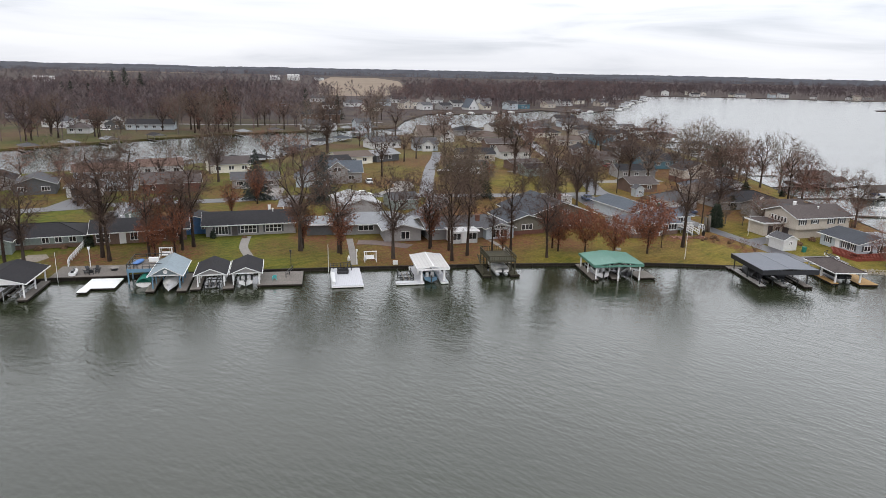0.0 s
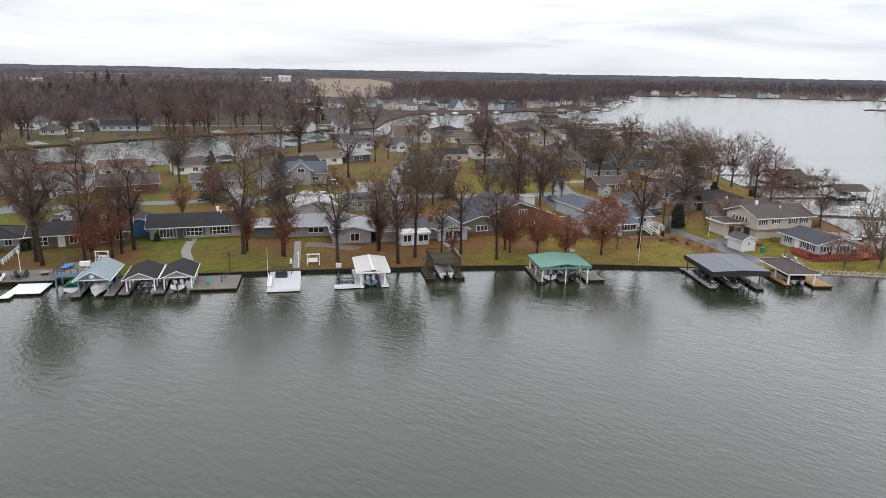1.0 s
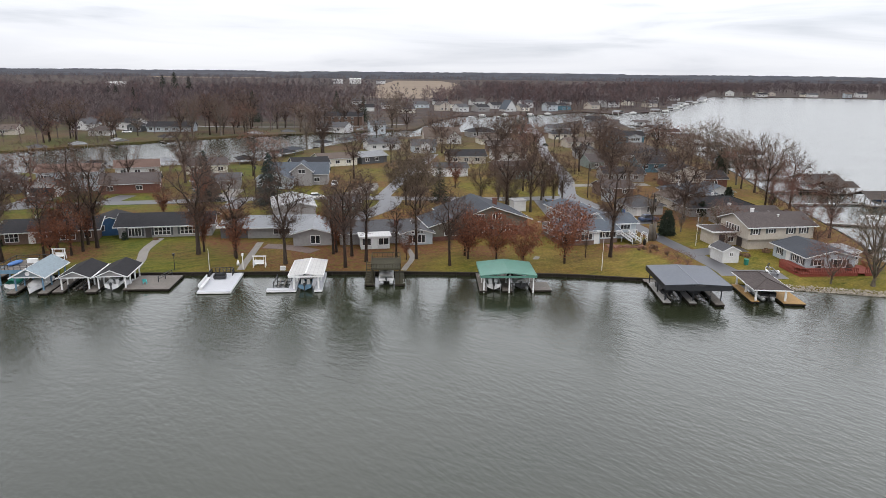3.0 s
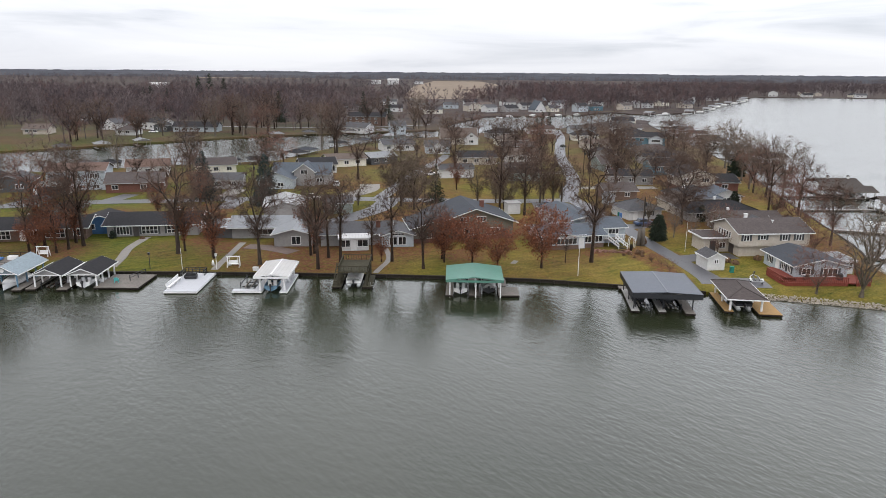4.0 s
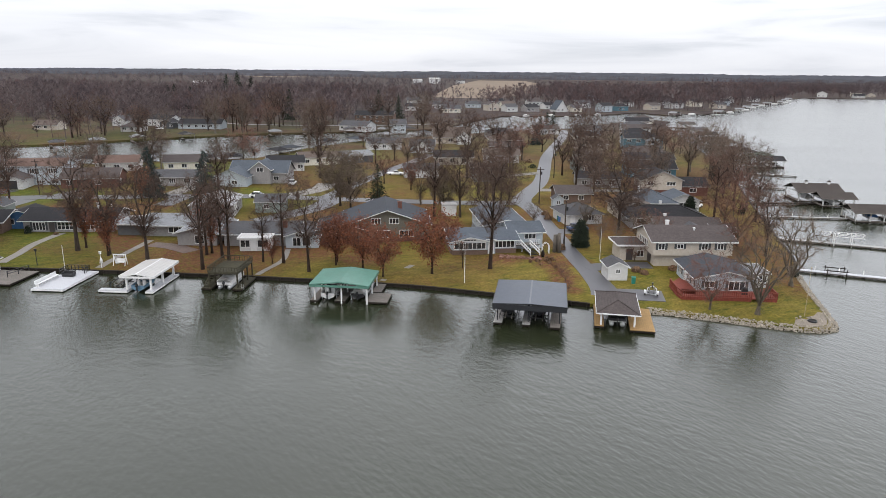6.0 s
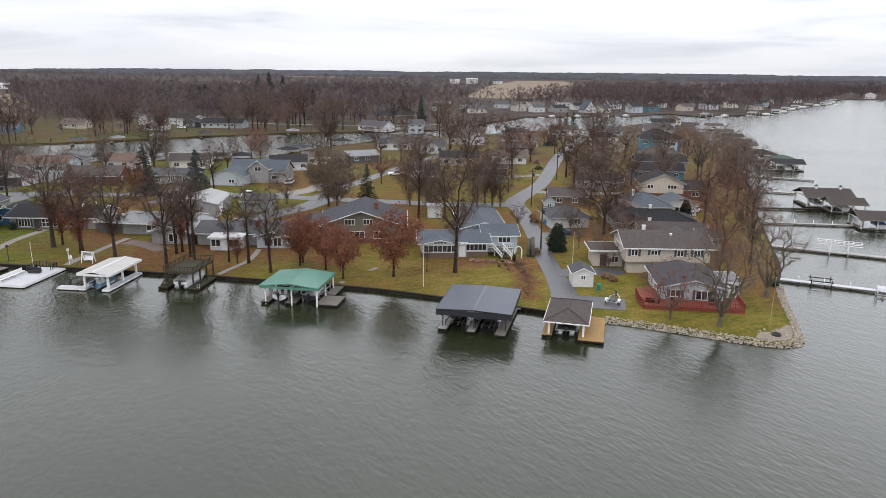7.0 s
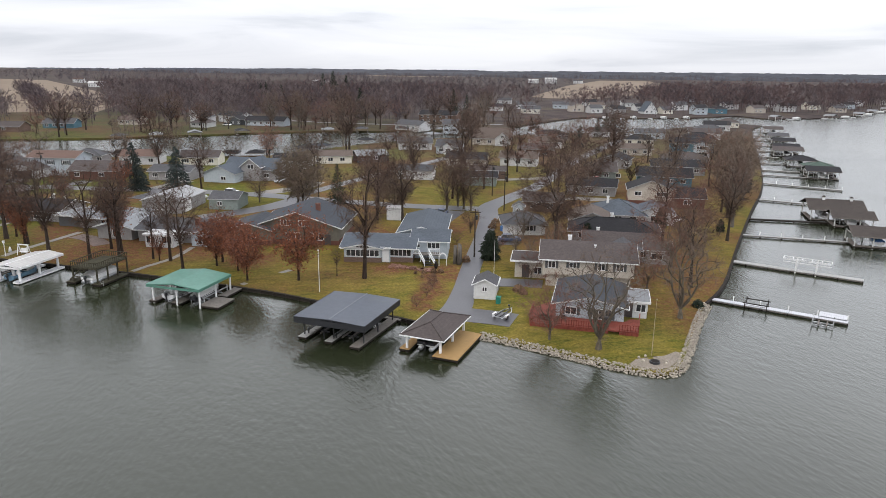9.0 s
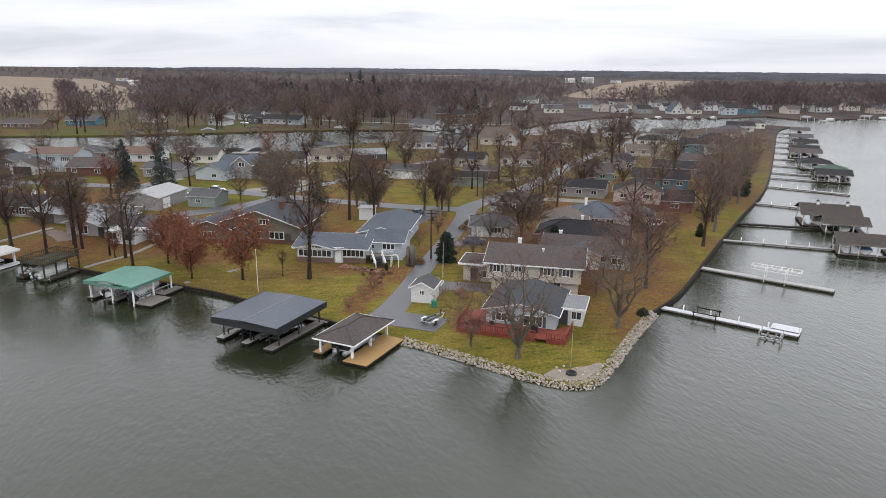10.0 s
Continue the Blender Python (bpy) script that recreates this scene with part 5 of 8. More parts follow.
def bare_tree(seed, height, width, fork, tips, twigs, bark, twig, twig_r=0.02, leaves=0, leaf_mat=None, leaf_low=0.0, low=0.0, long=1.0, leader=0.4):
    """A prototype tree at the origin: trunk and limbs, a crown of twigs, and withered leaves where it keeps them."""
    rng = random.Random(seed)
    limbs, ends, stem = grow(rng, height, width, fork, tips, low, leader)
    top = thing("tree", "bare deciduous tree with a spreading winter crown", "tree")
    trunk, crown = Mesh(), Mesh()
    trunk.tube([p for p, r in stem], [r for p, r in stem], 7, False)
    for a, bend, b, r, r2 in limbs:
        if r > 0.052:
            steps = (0, 0.33, 0.67, 1) if r > 0.055 else (0, 0.5, 1)
            trunk.tube([a * (1 - k) ** 2 + bend * 2 * k * (1 - k) + b * k * k for k in steps], [r + (r2 - r) * k for k in steps], 5 if r > 0.1 else 3, False)
        else:
            spike(crown, a, b, max(r * 1.15, 0.024))
    fine = []
    for p, d in ends:
        for k in range(twigs):
            e = (d + Vector((rng.gauss(0, 0.42), rng.gauss(0, 0.42), rng.gauss(0.14, 0.34)))).normalized()
            q = p - d * rng.uniform(0, 1.5) + Vector((rng.gauss(0, 0.06), rng.gauss(0, 0.06), rng.gauss(0, 0.06)))
            t = q + e * rng.uniform(0.9, 2.5) * long
            sliver(crown, q, t, twig_r * rng.uniform(0.7, 1.2))
            fine.append((q, t))
    part("trunk", trunk, bark, top, smooth=True)
    part("crown", crown, twig, top)
    if leaves:
        lf = Mesh()
        for i in range(leaves):
            a, b = rng.choice(fine)
            q = a.lerp(b, rng.uniform(0.0, 1.0)) + Vector((rng.gauss(0, 0.12), rng.gauss(0, 0.12), rng.gauss(-0.05, 0.12)))
            if leaf_low and q.z > height * (0.45 + 0.5 * rng.random()):
                continue
            s = rng.uniform(0.09, 0.19)
            n = Vector((rng.gauss(0, 1), rng.gauss(0, 1), rng.gauss(0, 1))).normalized()
            o = n.orthogonal().normalized() * s
            u = n.cross(o)
            lf.add([q - o, q + u * 0.7, q + o, q - u * 0.7], [(0, 1, 2, 3)])
        part("leaves", lf, leaf_mat or M_RUSSET, top, "withered russet leaves still on the twigs")
        top["label"] = "oak keeping withered russet leaves in winter"
    return top


def spruce(seed, height, width, mat, label, full=0.8, egg=False):
    """A conifer: a straight stem with whorls of drooping sprays of needles."""
    rng = random.Random(seed)
    top = thing("conifer", label, "tree")
    part("trunk", Mesh().tube([(0, 0, -0.2), (0, 0, height * 0.5), (0, 0, height)], [height * 0.02, height * 0.012, 0.02], 6), M_BARK, top)
    m = Mesh()
    z = height * 0.06
    while z < height * 0.99:
        f = 1 - z / height
        reach = width / 2 * (math.sqrt(max(0.03, 1 - ((0.6 - f) / 0.6) ** 2)) if egg else f ** full) * rng.uniform(0.85, 1.1) + 0.12
        for k in range(int(7 + 6 * f)):
            a = rng.uniform(0, 2 * math.pi)
            r = reach * rng.uniform(0.7, 1.12)
            for j in range(int(5 + 8 * f)):
                s = rng.uniform(0.12, 1.0)
                q = Vector((math.cos(a) * r * s, math.sin(a) * r * s, z - 0.28 * r * s + rng.gauss(0, 0.08)))
                w = rng.uniform(0.12, 0.26) * (0.7 + 0.6 * f)
                d = Vector((math.cos(a + rng.gauss(0, 0.7)), math.sin(a + rng.gauss(0, 0.7)), -0.35 + rng.gauss(0, 0.2))).normalized()
                o = d.orthogonal().normalized() * w * 0.5
                m.add([q - o, q + o, q + d * w * 3.0, q - d * 0.1 + Vector((0, 0, 0.12))], [(0, 1, 2), (0, 2, 3), (1, 3, 2)])
        z += height * 0.026
    part("crown", m, mat, top)
    return top


def shrub(seed, r, h, mat, label, n=420):
    rng = random.Random(seed)
    m = Mesh()
    for i in range(n):
        d = Vector((rng.gauss(0, 1), rng.gauss(0, 1), abs(rng.gauss(0, 1)))).normalized()
        q = Vector((d.x * r, d.y * r, d.z * h)) * rng.uniform(0.55, 1.05) ** 0.6
        s = rng.uniform(0.08, 0.2)
        o = Vector((rng.gauss(0, 1), rng.gauss(0, 1), rng.gauss(0, 1))).normalized() * s
        u = d.cross(o)
        m.add([q - o, q + u, q + o, q - u], [(0, 1, 2, 3)])
    for k in range(7):
        a = rng.uniform(0, 6.28)
        m.tube([(0, 0, -0.1), (math.cos(a) * r * 0.6, math.sin(a) * r * 0.6, h * 0.7)], [0.04, 0.015], 3)
    return whole("shrub", m, mat, label, "shrub")


def plant(proto, spots, label="", group=""):
    """Stands the prototype on the first spot and copies on the rest: x, y, scale, turn."""
    for i, (x, y, s, a) in enumerate(spots):
        m = pose(x, y, lie(x, y), 0, 0, a) @ Matrix.Diagonal((s, s, s, 1))
        ob = proto if i == 0 else copy_thing(proto, m @ Matrix.Diagonal([1 / k for k in proto.scale] + [1]))
        if i == 0:
            ob.matrix_basis = m
        tagged(ob, label, group=group)


OAK = bare_tree(3, 21, 12.5, 0.22, 600, 7, M_BARK_DARK, M_TWIG, 0.014, leader=0.72)
MAPLE = bare_tree(8, 19.5, 13, 0.18, 560, 7, M_BARK, M_TWIG, 0.014)
SLIM = bare_tree(12, 18.5, 7.5, 0.26, 320, 5, M_BARK_DARK, M_TWIG, 0.014, leader=0.78)
ROUND = bare_tree(21, 14, 13.5, 0.08, 520, 5, M_BARK_GREY, M_TWIG, 0.014)
BROAD = bare_tree(24, 19.5, 17.5, 0.1, 1000, 8, M_BARK, M_TWIG, 0.019, low=0.5, long=1.2)
PALE = bare_tree(27, 19, 12.5, 0.12, 520, 5, M_BARK_PALE, M_TWIG_PALE, 0.015)
REDTREE = bare_tree(33, 9.6, 11.0, 0.12, 420, 5, M_BARK_GREY, M_TWIG_RED, 0.012, low=0.4, long=0.75)
RUSSET = bare_tree(41, 12.5, 11.0, 0.16, 380, 5, M_BARK_DARK, M_TWIG_RED, 0.012, 6500, low=0.3)
RUSSET_LOW = bare_tree(47, 16, 9.5, 0.14, 380, 5, M_BARK_DARK, M_TWIG, 0.013, 4600, leaf_low=1.0)
FORKED = bare_tree(52, 14.2, 12.5, 0.05, 340, 5, M_BARK_GREY, M_TWIG_PALE, 0.012, leader=0.1)
plant(FORKED, [(100.7, 117.3, 1.0, 20), (109.9, 132.9, 1.0, 150), (88, 152, 0.6, 190), (78, 170, 0.55, 250)], "grey-barked tree forking into many limbs near its foot", "forked trees")
plant(BROAD, [(85.0, 168.2, 1.0, 60), (82, 236, 0.85, 15)], "broad bare oak with a great rounded crown", "broad oaks")
plant(OAK, [(60.4, 132.6, 0.98, 20), (11.6, 122.8, 0.86, 100), (-50.2, 122.2, 0.95, 200), (-52.4, 124.7, 1.03, 310), (-38.3, 132.6, 0.95, 250), (30.1, 124.8, 0.72, 140), (103.5, 262, 0.95, 10), (-65.2, 116.6, 0.85, 75), (43.0, 173.4, 0.9, 33), (-20.4, 191.2, 0.72, 190), (-61, 163, 0.85, 20), (76.5, 213, 0.9, 290), (84, 268, 1.0, 130), (80, 305, 1.0, 200)], "tall dark-barked bare oak on a lawn", "bare oaks")
plant(MAPLE, [(0.6, 123.9, 0.95, 0), (-17.3, 129.4, 1.12, 120), (-62.4, 117.2, 0.9, 230), (49.1, 174, 0.85, 45), (110.9, 151.4, 0.75, 300), (-9.8, 128, 0.9, 30), (42.9, 232.7, 1.15, 80), (-26.0, 290, 1.2, 160), (-51.7, 209.4, 1.0, 10), (117.4, 184.2, 0.85, 200), (27.6, 231.5, 0.85, 77), (118, 208, 0.9, 140)], "bare maple with forking limbs", "bare maples")
plant(SLIM, [(14.8, 126.2, 0.95, 0), (20.0, 128.8, 0.62, 60), (23.8, 128.9, 0.85, 130), (7.9, 131.2, 0.8, 200), (11.6, 130.0, 0.85, 260), (-44.3, 125.2, 0.75, 300), (-39.6, 129.8, 0.8, 45), (105.2, 171, 0.95, 90), (56.2, 237.4, 0.9, 170), (-72, 122, 0.8, 12), (55.6, 132, 0.28, 80)], "slender bare tree on a leaf-strewn lawn", "slender trees")
plant(ROUND, [(6.4, 180.6, 0.68, 280), (37.1, 186.7, 0.95, 60), (41.8, 189, 0.85, 140), (53.6, 190.6, 1.0, 220), (57.2, 193, 1.05, 310), (54.8, 195.6, 0.95, 10), (59.4, 191.9, 0.9, 100), (66.5, 170, 0.4, 20)], "low-forking bare tree with a rounded crown", "round trees")
plant(PALE, [(118.8, 198.3, 1.02, 200), (124.5, 268, 1.0, 45), (122.6, 234, 0.9, 0), (120.6, 237.4, 0.9, 70), (116.5, 264.6, 0.85, 140), (122, 319.6, 0.8, 210), (120, 250, 0.95, 280), (-58.2, 225, 0.85, 33), (-89.6, 234, 0.85, 99), (118, 222, 0.85, 160), (-8, 420, 1.15, 0), (-105, 352, 1.2, 40), (-93, 359, 1.15, 200), (-35.8, 303, 1.15, 120), (80.3, 154.6, 0.36, 60), (83.6, 152.6, 0.3, 200)], "pale-barked bare shoreline tree", "pale trees")
plant(REDTREE, [(94.3, 118.2, 0.95, 0), (107.5, 159, 1.45, 270), (90, 155.5, 0.8, 40), (86, 143, 0.5, 30), (108.5, 175, 1.5, 220), (104.5, 144, 0.9, 10)], "small reddish-twigged bare tree", "reddish trees")
plant(RUSSET, [(38.6, 128.4, 0.74, 0), (43.2, 124.6, 0.7, 100), (51, 127.6, 0.92, 200), (33.4, 129.4, 0.72, 300), (-43.5, 126, 0.58, 50)], "", "russet oaks")
plant(RUSSET_LOW, [(-45.6, 131.5, 0.98, 130), (-41.4, 135, 0.92, 10), (-9.3, 127.0, 0.72, 0), (-17.0, 131.4, 0.72, 80), (8.2, 132.6, 0.8, 160), (32.8, 131.8, 0.68, 240), (-40.2, 127.0, 0.72, 320), (-37.0, 160, 0.6, 20), (-34, 176, 0.7, 70), (30, 208, 0.6, 120), (22, 128.2, 0.36, 210)], "slim oak with russet leaves low in its crown", "russet oaks")
SPRUCE = spruce(5, 12.5, 9.0, M_NEEDLE, "blue-green spruce with drooping boughs")
plant(SPRUCE, [(-35.3, 182.0, 1.08, 0), (-17.2, 178.4, 1.08, 90), (60.9, 340, 0.8, 40)], "", "spruces")
CEDAR = spruce(9, 5.6, 2.9, M_NEEDLE_DARK, "dense dark evergreen beside the lane", egg=True)
plant(CEDAR, [(76.3, 151.6, 1.0, 0), (90.5, 172, 0.7, 80), (116.2, 192, 0.5, 140), (103.8, 190.5, 0.8, 200), (122.6, 248, 1.6, 60)], "", "evergreens")
PINE = spruce(15, 17, 10.5, M_NEEDLE_DARK, "tall dark green pine above bare woods")
plant(PINE, [(61, 394, 0.62, 0), (64.3, 400, 0.7, 70), (67.8, 401, 0.72, 110), (-241, 661, 1.75, 10), (-251, 658, 1.6, 80), (-230, 668, 1.5, 200), (-235, 536, 1.2, 120), (-243, 540, 1.15, 20), (-226, 545, 1.1, 220), (-104, 452, 1.2, 60), (26, 186, 0.62, 70), (-35, 470, 1.0, 33), (-62, 520, 1.1, 100)], "", "pines")
OLIVE = bare_tree(61, 15.5, 13.5, 0.08, 560, 6, M_BARK, M_TWIG_PALE, 0.03, 3200, leaf_material("olive_dry_needles", (0.06, 0.05, 0.03), (0.15, 0.12, 0.075)), low=0.6)
plant(OLIVE, [(17.6, 181, 1.0, 0), (21.5, 177, 0.95, 120), (44, 181, 0.7, 40)], "dense olive-brown tree with dry foliage", "olive trees")

# mid-distance trees, lighter copies
MID = [bare_tree(100 + i, h, w, fk, 260, 5, bk, tw, 0.024, long=1.2) for i, (h, w, fk, bk, tw) in enumerate(((18, 15.5, 0.22, M_BARK_DARK, M_TWIG), (19, 15, 0.25, M_BARK_DARK, M_TWIG), (15, 15, 0.18, M_BARK, M_TWIG_RED), (17.5, 15, 0.15, M_BARK, M_TWIG_PALE)))]
rs = random.Random(5)


def inside(x, y, poly):
    c = False
    for (x0, y0), (x1, y1) in zip(poly, poly[1:] + poly[:1]):
        if (y0 > y) != (y1 > y) and x < (x1 - x0) * (y - y0) / (y1 - y0) + x0:
            c = not c
    return c


FOOT = []   # footprints of the houses: centre and radius
for ob in list(scene.objects):
    if ob.name.split(".")[0] in ("house", "garage", "garden_shed"):
        for ch in ob.children:
            if ch.name.startswith("wall"):
                c = ob.matrix_basis @ ch.matrix_basis @ Vector((sum(v.co.x for v in ch.data.vertices) / len(ch.data.vertices), sum(v.co.y for v in ch.data.vertices) / len(ch.data.vertices), 0))
                xs = [v.co.x for v in ch.data.vertices]
                ys = [v.co.y for v in ch.data.vertices]
                FOOT.append((c.x, c.y, 0.5 * math.hypot(max(xs) - min(xs), max(ys) - min(ys)) * 0.85))
LANES = [(79, 126), (77.3, 134.5), (74.5, 146.5), (70.4, 166), (65.5, 187), (62.2, 198), (63.8, 212), (66, 222), (66.2, 232), (66.4, 242), (66.6, 254), (66.6, 264), (66.7, 275), (66.8, 285), (66.8, 296), (67.4, 306), (68, 316), (69, 326), (69.6, 336), (70.5, 347), (71.5, 358), (72.4, 369), (73, 380), (73.3, 391), (73.6, 402), (74, 413), (74, 424)]


def free(x, y, r=1.5):
    return all((x - a) ** 2 + (y - b) ** 2 > (c + r) ** 2 for a, b, c in FOOT) and all((x - a) ** 2 + (y - b) ** 2 > 30 for a, b in LANES)


mid_spots = []
while len(mid_spots) < 52:
    x, y = rs.uniform(-150, 135), rs.uniform(195, 405)
    if rs.random() < 0.22:
        x, y = rs.uniform(108, 136), rs.uniform(190, 420)
    if rs.random() < 0.12:
        x, y = rs.uniform(-130, -75), rs.uniform(115, 200)
    if (x > 70 and y > 345) or not inside(x, y, PENINSULA) or not free(x, y) or (x > 118 and y < 300 and x - 118 > (y - 181) * 0.09):
        continue
    if any((x - a) ** 2 + (y - b) ** 2 < 90 for a, b, *_ in mid_spots):
        continue
    mid_spots.append((x, y, rs.uniform(0.68, 1.0), rs.uniform(0, 360)))
for i in range(48):
    t = i / 48
    k = t * 6
    fb = FARBANK[3:10]
    a, b = fb[int(k)], fb[min(int(k) + 1, len(fb) - 1)]
    x, y = a[0] + (b[0] - a[0]) * (k % 1) + rs.uniform(-14, 6), a[1] + (b[1] - a[1]) * (k % 1) + rs.uniform(6, 70)
    if inside(x, y, FARBANK) and free(x, y, 1.0):
        mid_spots.append((x, y, rs.uniform(0.75, 1.25), rs.uniform(0, 360)))
mid_spots += [(538, 712, 0.5, 0), (550, 715, 0.65, 90), (566, 712, 0.7, 200), (578, 716, 0.6, 300)]
by_kind = [[] for k in MID]
for i, spot in enumerate(mid_spots):
    by_kind[2 + i % 2 if spot[0] > 100 and spot[1] < 480 else i % 4].append(spot)
for proto, spots in zip(MID, by_kind):
    plant(proto, spots, "bare winter tree among houses", "neighbourhood trees")

# far woods, past counting
def far_tree(rng, h, n, w, twigs=3):
    """A light tree for the far woods: a stem, limbs and a rounded crown of fine sprays."""
    m = Mesh()
    spike(m, Vector((0, 0, 0)), Vector((rng.gauss(0, 0.5), rng.gauss(0, 0.5), h * 0.8)), h * 0.012)
    wide = h * rng.uniform(0.32, 0.42)
    for k in range(n):
        d = Vector((rng.gauss(0, 1), rng.gauss(0, 1), rng.gauss(0.1, 0.9))).normalized()
        g = rng.uniform(0.25, 1.0) ** 0.5
        q = Vector((d.x * wide * g, d.y * wide * g, h * (0.62 + 0.33 * d.z * g)))
        p = Vector((0, 0, max(h * 0.2, q.z - math.hypot(q.x, q.y) * 1.2)))
        sliver(m, p, q, w * 0.5)
        for j in range(twigs):
            s = p.lerp(q, rng.uniform(0.55, 1.0))
            e = (d * 0.6 + Vector((rng.gauss(0, 0.7), rng.gauss(0, 0.7), rng.gauss(0.3, 0.55)))).normalized()
            sliver(m, s, s + e * h * rng.uniform(0.07, 0.15), w)
    return np.array(m.v), [tuple(f) for f in m.f]


def woods(name, label, spots, protos, mat, hmin=0.75, hmax=1.15, seed=1):
    """Many far trees as one mesh: each a turned, scaled copy of a small template."""
    rng = np.random.RandomState(seed)
    vs, fs, n = [], [], 0
    for i, (x, y) in enumerate(spots):
        v, f = protos[i % len(protos)]
        a, s = rng.uniform(0, 6.28), rng.uniform(hmin, hmax)
        c, sn = math.cos(a) * s, math.sin(a) * s
        q = np.empty_like(v)
        q[:, 0], q[:, 1], q[:, 2] = v[:, 0] * c - v[:, 1] * sn + x, v[:, 0] * sn + v[:, 1] * c + y, v[:, 2] * s + G - 0.2
        vs.append(q)
        fs += [tuple(j + n for j in face) for face in f]
        n += len(v)
    vs = np.concatenate(vs)
    me = bpy.data.meshes.new(name)
    me.from_pydata(vs.tolist(), [], fs)
    me.materials.append(mat)
    return tagged(new(name, me), label, "woods", kind="stuff")


rw = random.Random(77)
near_protos = [far_tree(rw, rw.uniform(15, 21), 11, 0.15, 9) for i in range(8)]
far_protos = [far_tree(rw, rw.uniform(15, 19), 7, 0.36, 4) for i in range(6)]


def scatter(n, x0, x1, y0, y1, test):
    out, tries = [], 0
    while len(out) < n and tries < n * 30:
        tries += 1
        x, y = rw.uniform(x0, x1), rw.uniform(y0, y1)
        if test(x, y):
            out.append((x, y))
    return out


def wooded(x, y):
    if not inside(x, y, FARBANK) or any(inside(x, y, f) for f, nm in FIELDS) or not free(x, y, 0.5):
        return False
    if y < 470 and x > -260 and y < 390 + (x + 260) * 0.18:
        return False
    if -130 < x < 20 and 400 < y < 440 and rw.random() < 0.8:
        return False
    if x > -60 and y < 640 and rw.random() < 0.35:
        return False
    return True


def open_wood(x, y, lo=-0.05):
    """Clumps and clearings."""
    return wooded(x, y) and noise.noise(Vector((x * 0.012, y * 0.009, 7))) > lo


def BEHIND(x, y):
    """Few trees stand between the canal and the middle field, or before the bay houses."""
    if -130 < x < 60 and y > 440 and rw.random() < (0.62 if x > -50 else 0.45):
        return False
    return not (x > -10 and y < 670 and rw.random() < 0.7)


near_spots = scatter(2100, -620, 330, 300, 900, lambda x, y: BEHIND(x, y) and (open_wood(x, y, -0.3) if x < -60 else open_wood(x, y)))
near_spots += scatter(420, -430, -95, 430, 640, lambda x, y: wooded(x, y) and y > 465 - (x + 240) * 0.05)
near_spots += scatter(110, -420, -40, 255, 440, lambda x, y: inside(x, y, FARBANK) and inside(x + 8, y - 12, FARBANK) and free(x, y, 3) and not any(inside(x, y, f) for f, nm in FIELDS))
rw.shuffle(near_spots)
woods("woods_near", "dense bare winter woods beyond the canal", near_spots[0::2], near_protos, M_WOODS, 0.75, 1.25, seed=3)
woods("woods_pale", "pale grey bare trees among the woods", near_spots[1::4], near_protos, M_WOODS_PALE, 0.85, 1.3, seed=13)
woods("woods_reddish", "reddish bare trees among the woods", near_spots[3::4], near_protos, M_WOODS_RED, 0.75, 1.15, seed=14)
bay_spots = scatter(800, -20, 480, 600, 1250, lambda x, y: BEHIND(x, y) and open_wood(x, y, -0.15))
woods("woods_bay", "bare woods behind the bay houses", bay_spots[0::2], near_protos, M_WOODS, 0.8, 1.25, seed=8)
woods("woods_bay_reddish", "reddish bare trees behind the bay houses", bay_spots[1::2], near_protos, M_WOODS_RED, 0.8, 1.25, seed=9)
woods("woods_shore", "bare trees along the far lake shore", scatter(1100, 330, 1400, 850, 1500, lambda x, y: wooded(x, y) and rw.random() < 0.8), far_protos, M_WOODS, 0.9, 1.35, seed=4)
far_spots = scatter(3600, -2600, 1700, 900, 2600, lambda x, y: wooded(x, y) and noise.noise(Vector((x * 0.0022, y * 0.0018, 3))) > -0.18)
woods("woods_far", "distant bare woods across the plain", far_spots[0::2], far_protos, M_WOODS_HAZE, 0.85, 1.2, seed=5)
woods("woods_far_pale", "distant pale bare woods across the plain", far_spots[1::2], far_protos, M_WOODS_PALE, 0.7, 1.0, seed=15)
woods("woods_hedge", "row of bare trees along a field's edge", [(-330 - i * 3.6 + rw.gauss(0, 3), 402 + i * 2.7 + rw.gauss(0, 4)) for i in range(80)] + [(-380 - i * 7 + rw.gauss(0, 4), 330 - i * 0.5 + rw.gauss(0, 8)) for i in range(60)], near_protos, M_WOODS, seed=6)

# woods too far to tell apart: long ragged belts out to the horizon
# the belts' haze is only their pale blue-grey base colour
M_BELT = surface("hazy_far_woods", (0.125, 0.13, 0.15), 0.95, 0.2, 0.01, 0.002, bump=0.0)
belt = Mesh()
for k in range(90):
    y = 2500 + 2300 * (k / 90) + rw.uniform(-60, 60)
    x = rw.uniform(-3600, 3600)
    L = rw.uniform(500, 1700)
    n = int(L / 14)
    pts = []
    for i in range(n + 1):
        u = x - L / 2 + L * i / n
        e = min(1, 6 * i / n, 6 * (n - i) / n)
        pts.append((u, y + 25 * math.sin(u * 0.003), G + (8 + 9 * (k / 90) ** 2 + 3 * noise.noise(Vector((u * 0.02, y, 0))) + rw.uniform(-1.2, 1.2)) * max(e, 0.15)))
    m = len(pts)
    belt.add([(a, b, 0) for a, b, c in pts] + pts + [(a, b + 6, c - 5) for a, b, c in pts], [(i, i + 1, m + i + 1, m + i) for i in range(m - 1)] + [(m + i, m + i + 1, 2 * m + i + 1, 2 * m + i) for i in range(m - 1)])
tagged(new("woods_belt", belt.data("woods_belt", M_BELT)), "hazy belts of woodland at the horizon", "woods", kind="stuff")


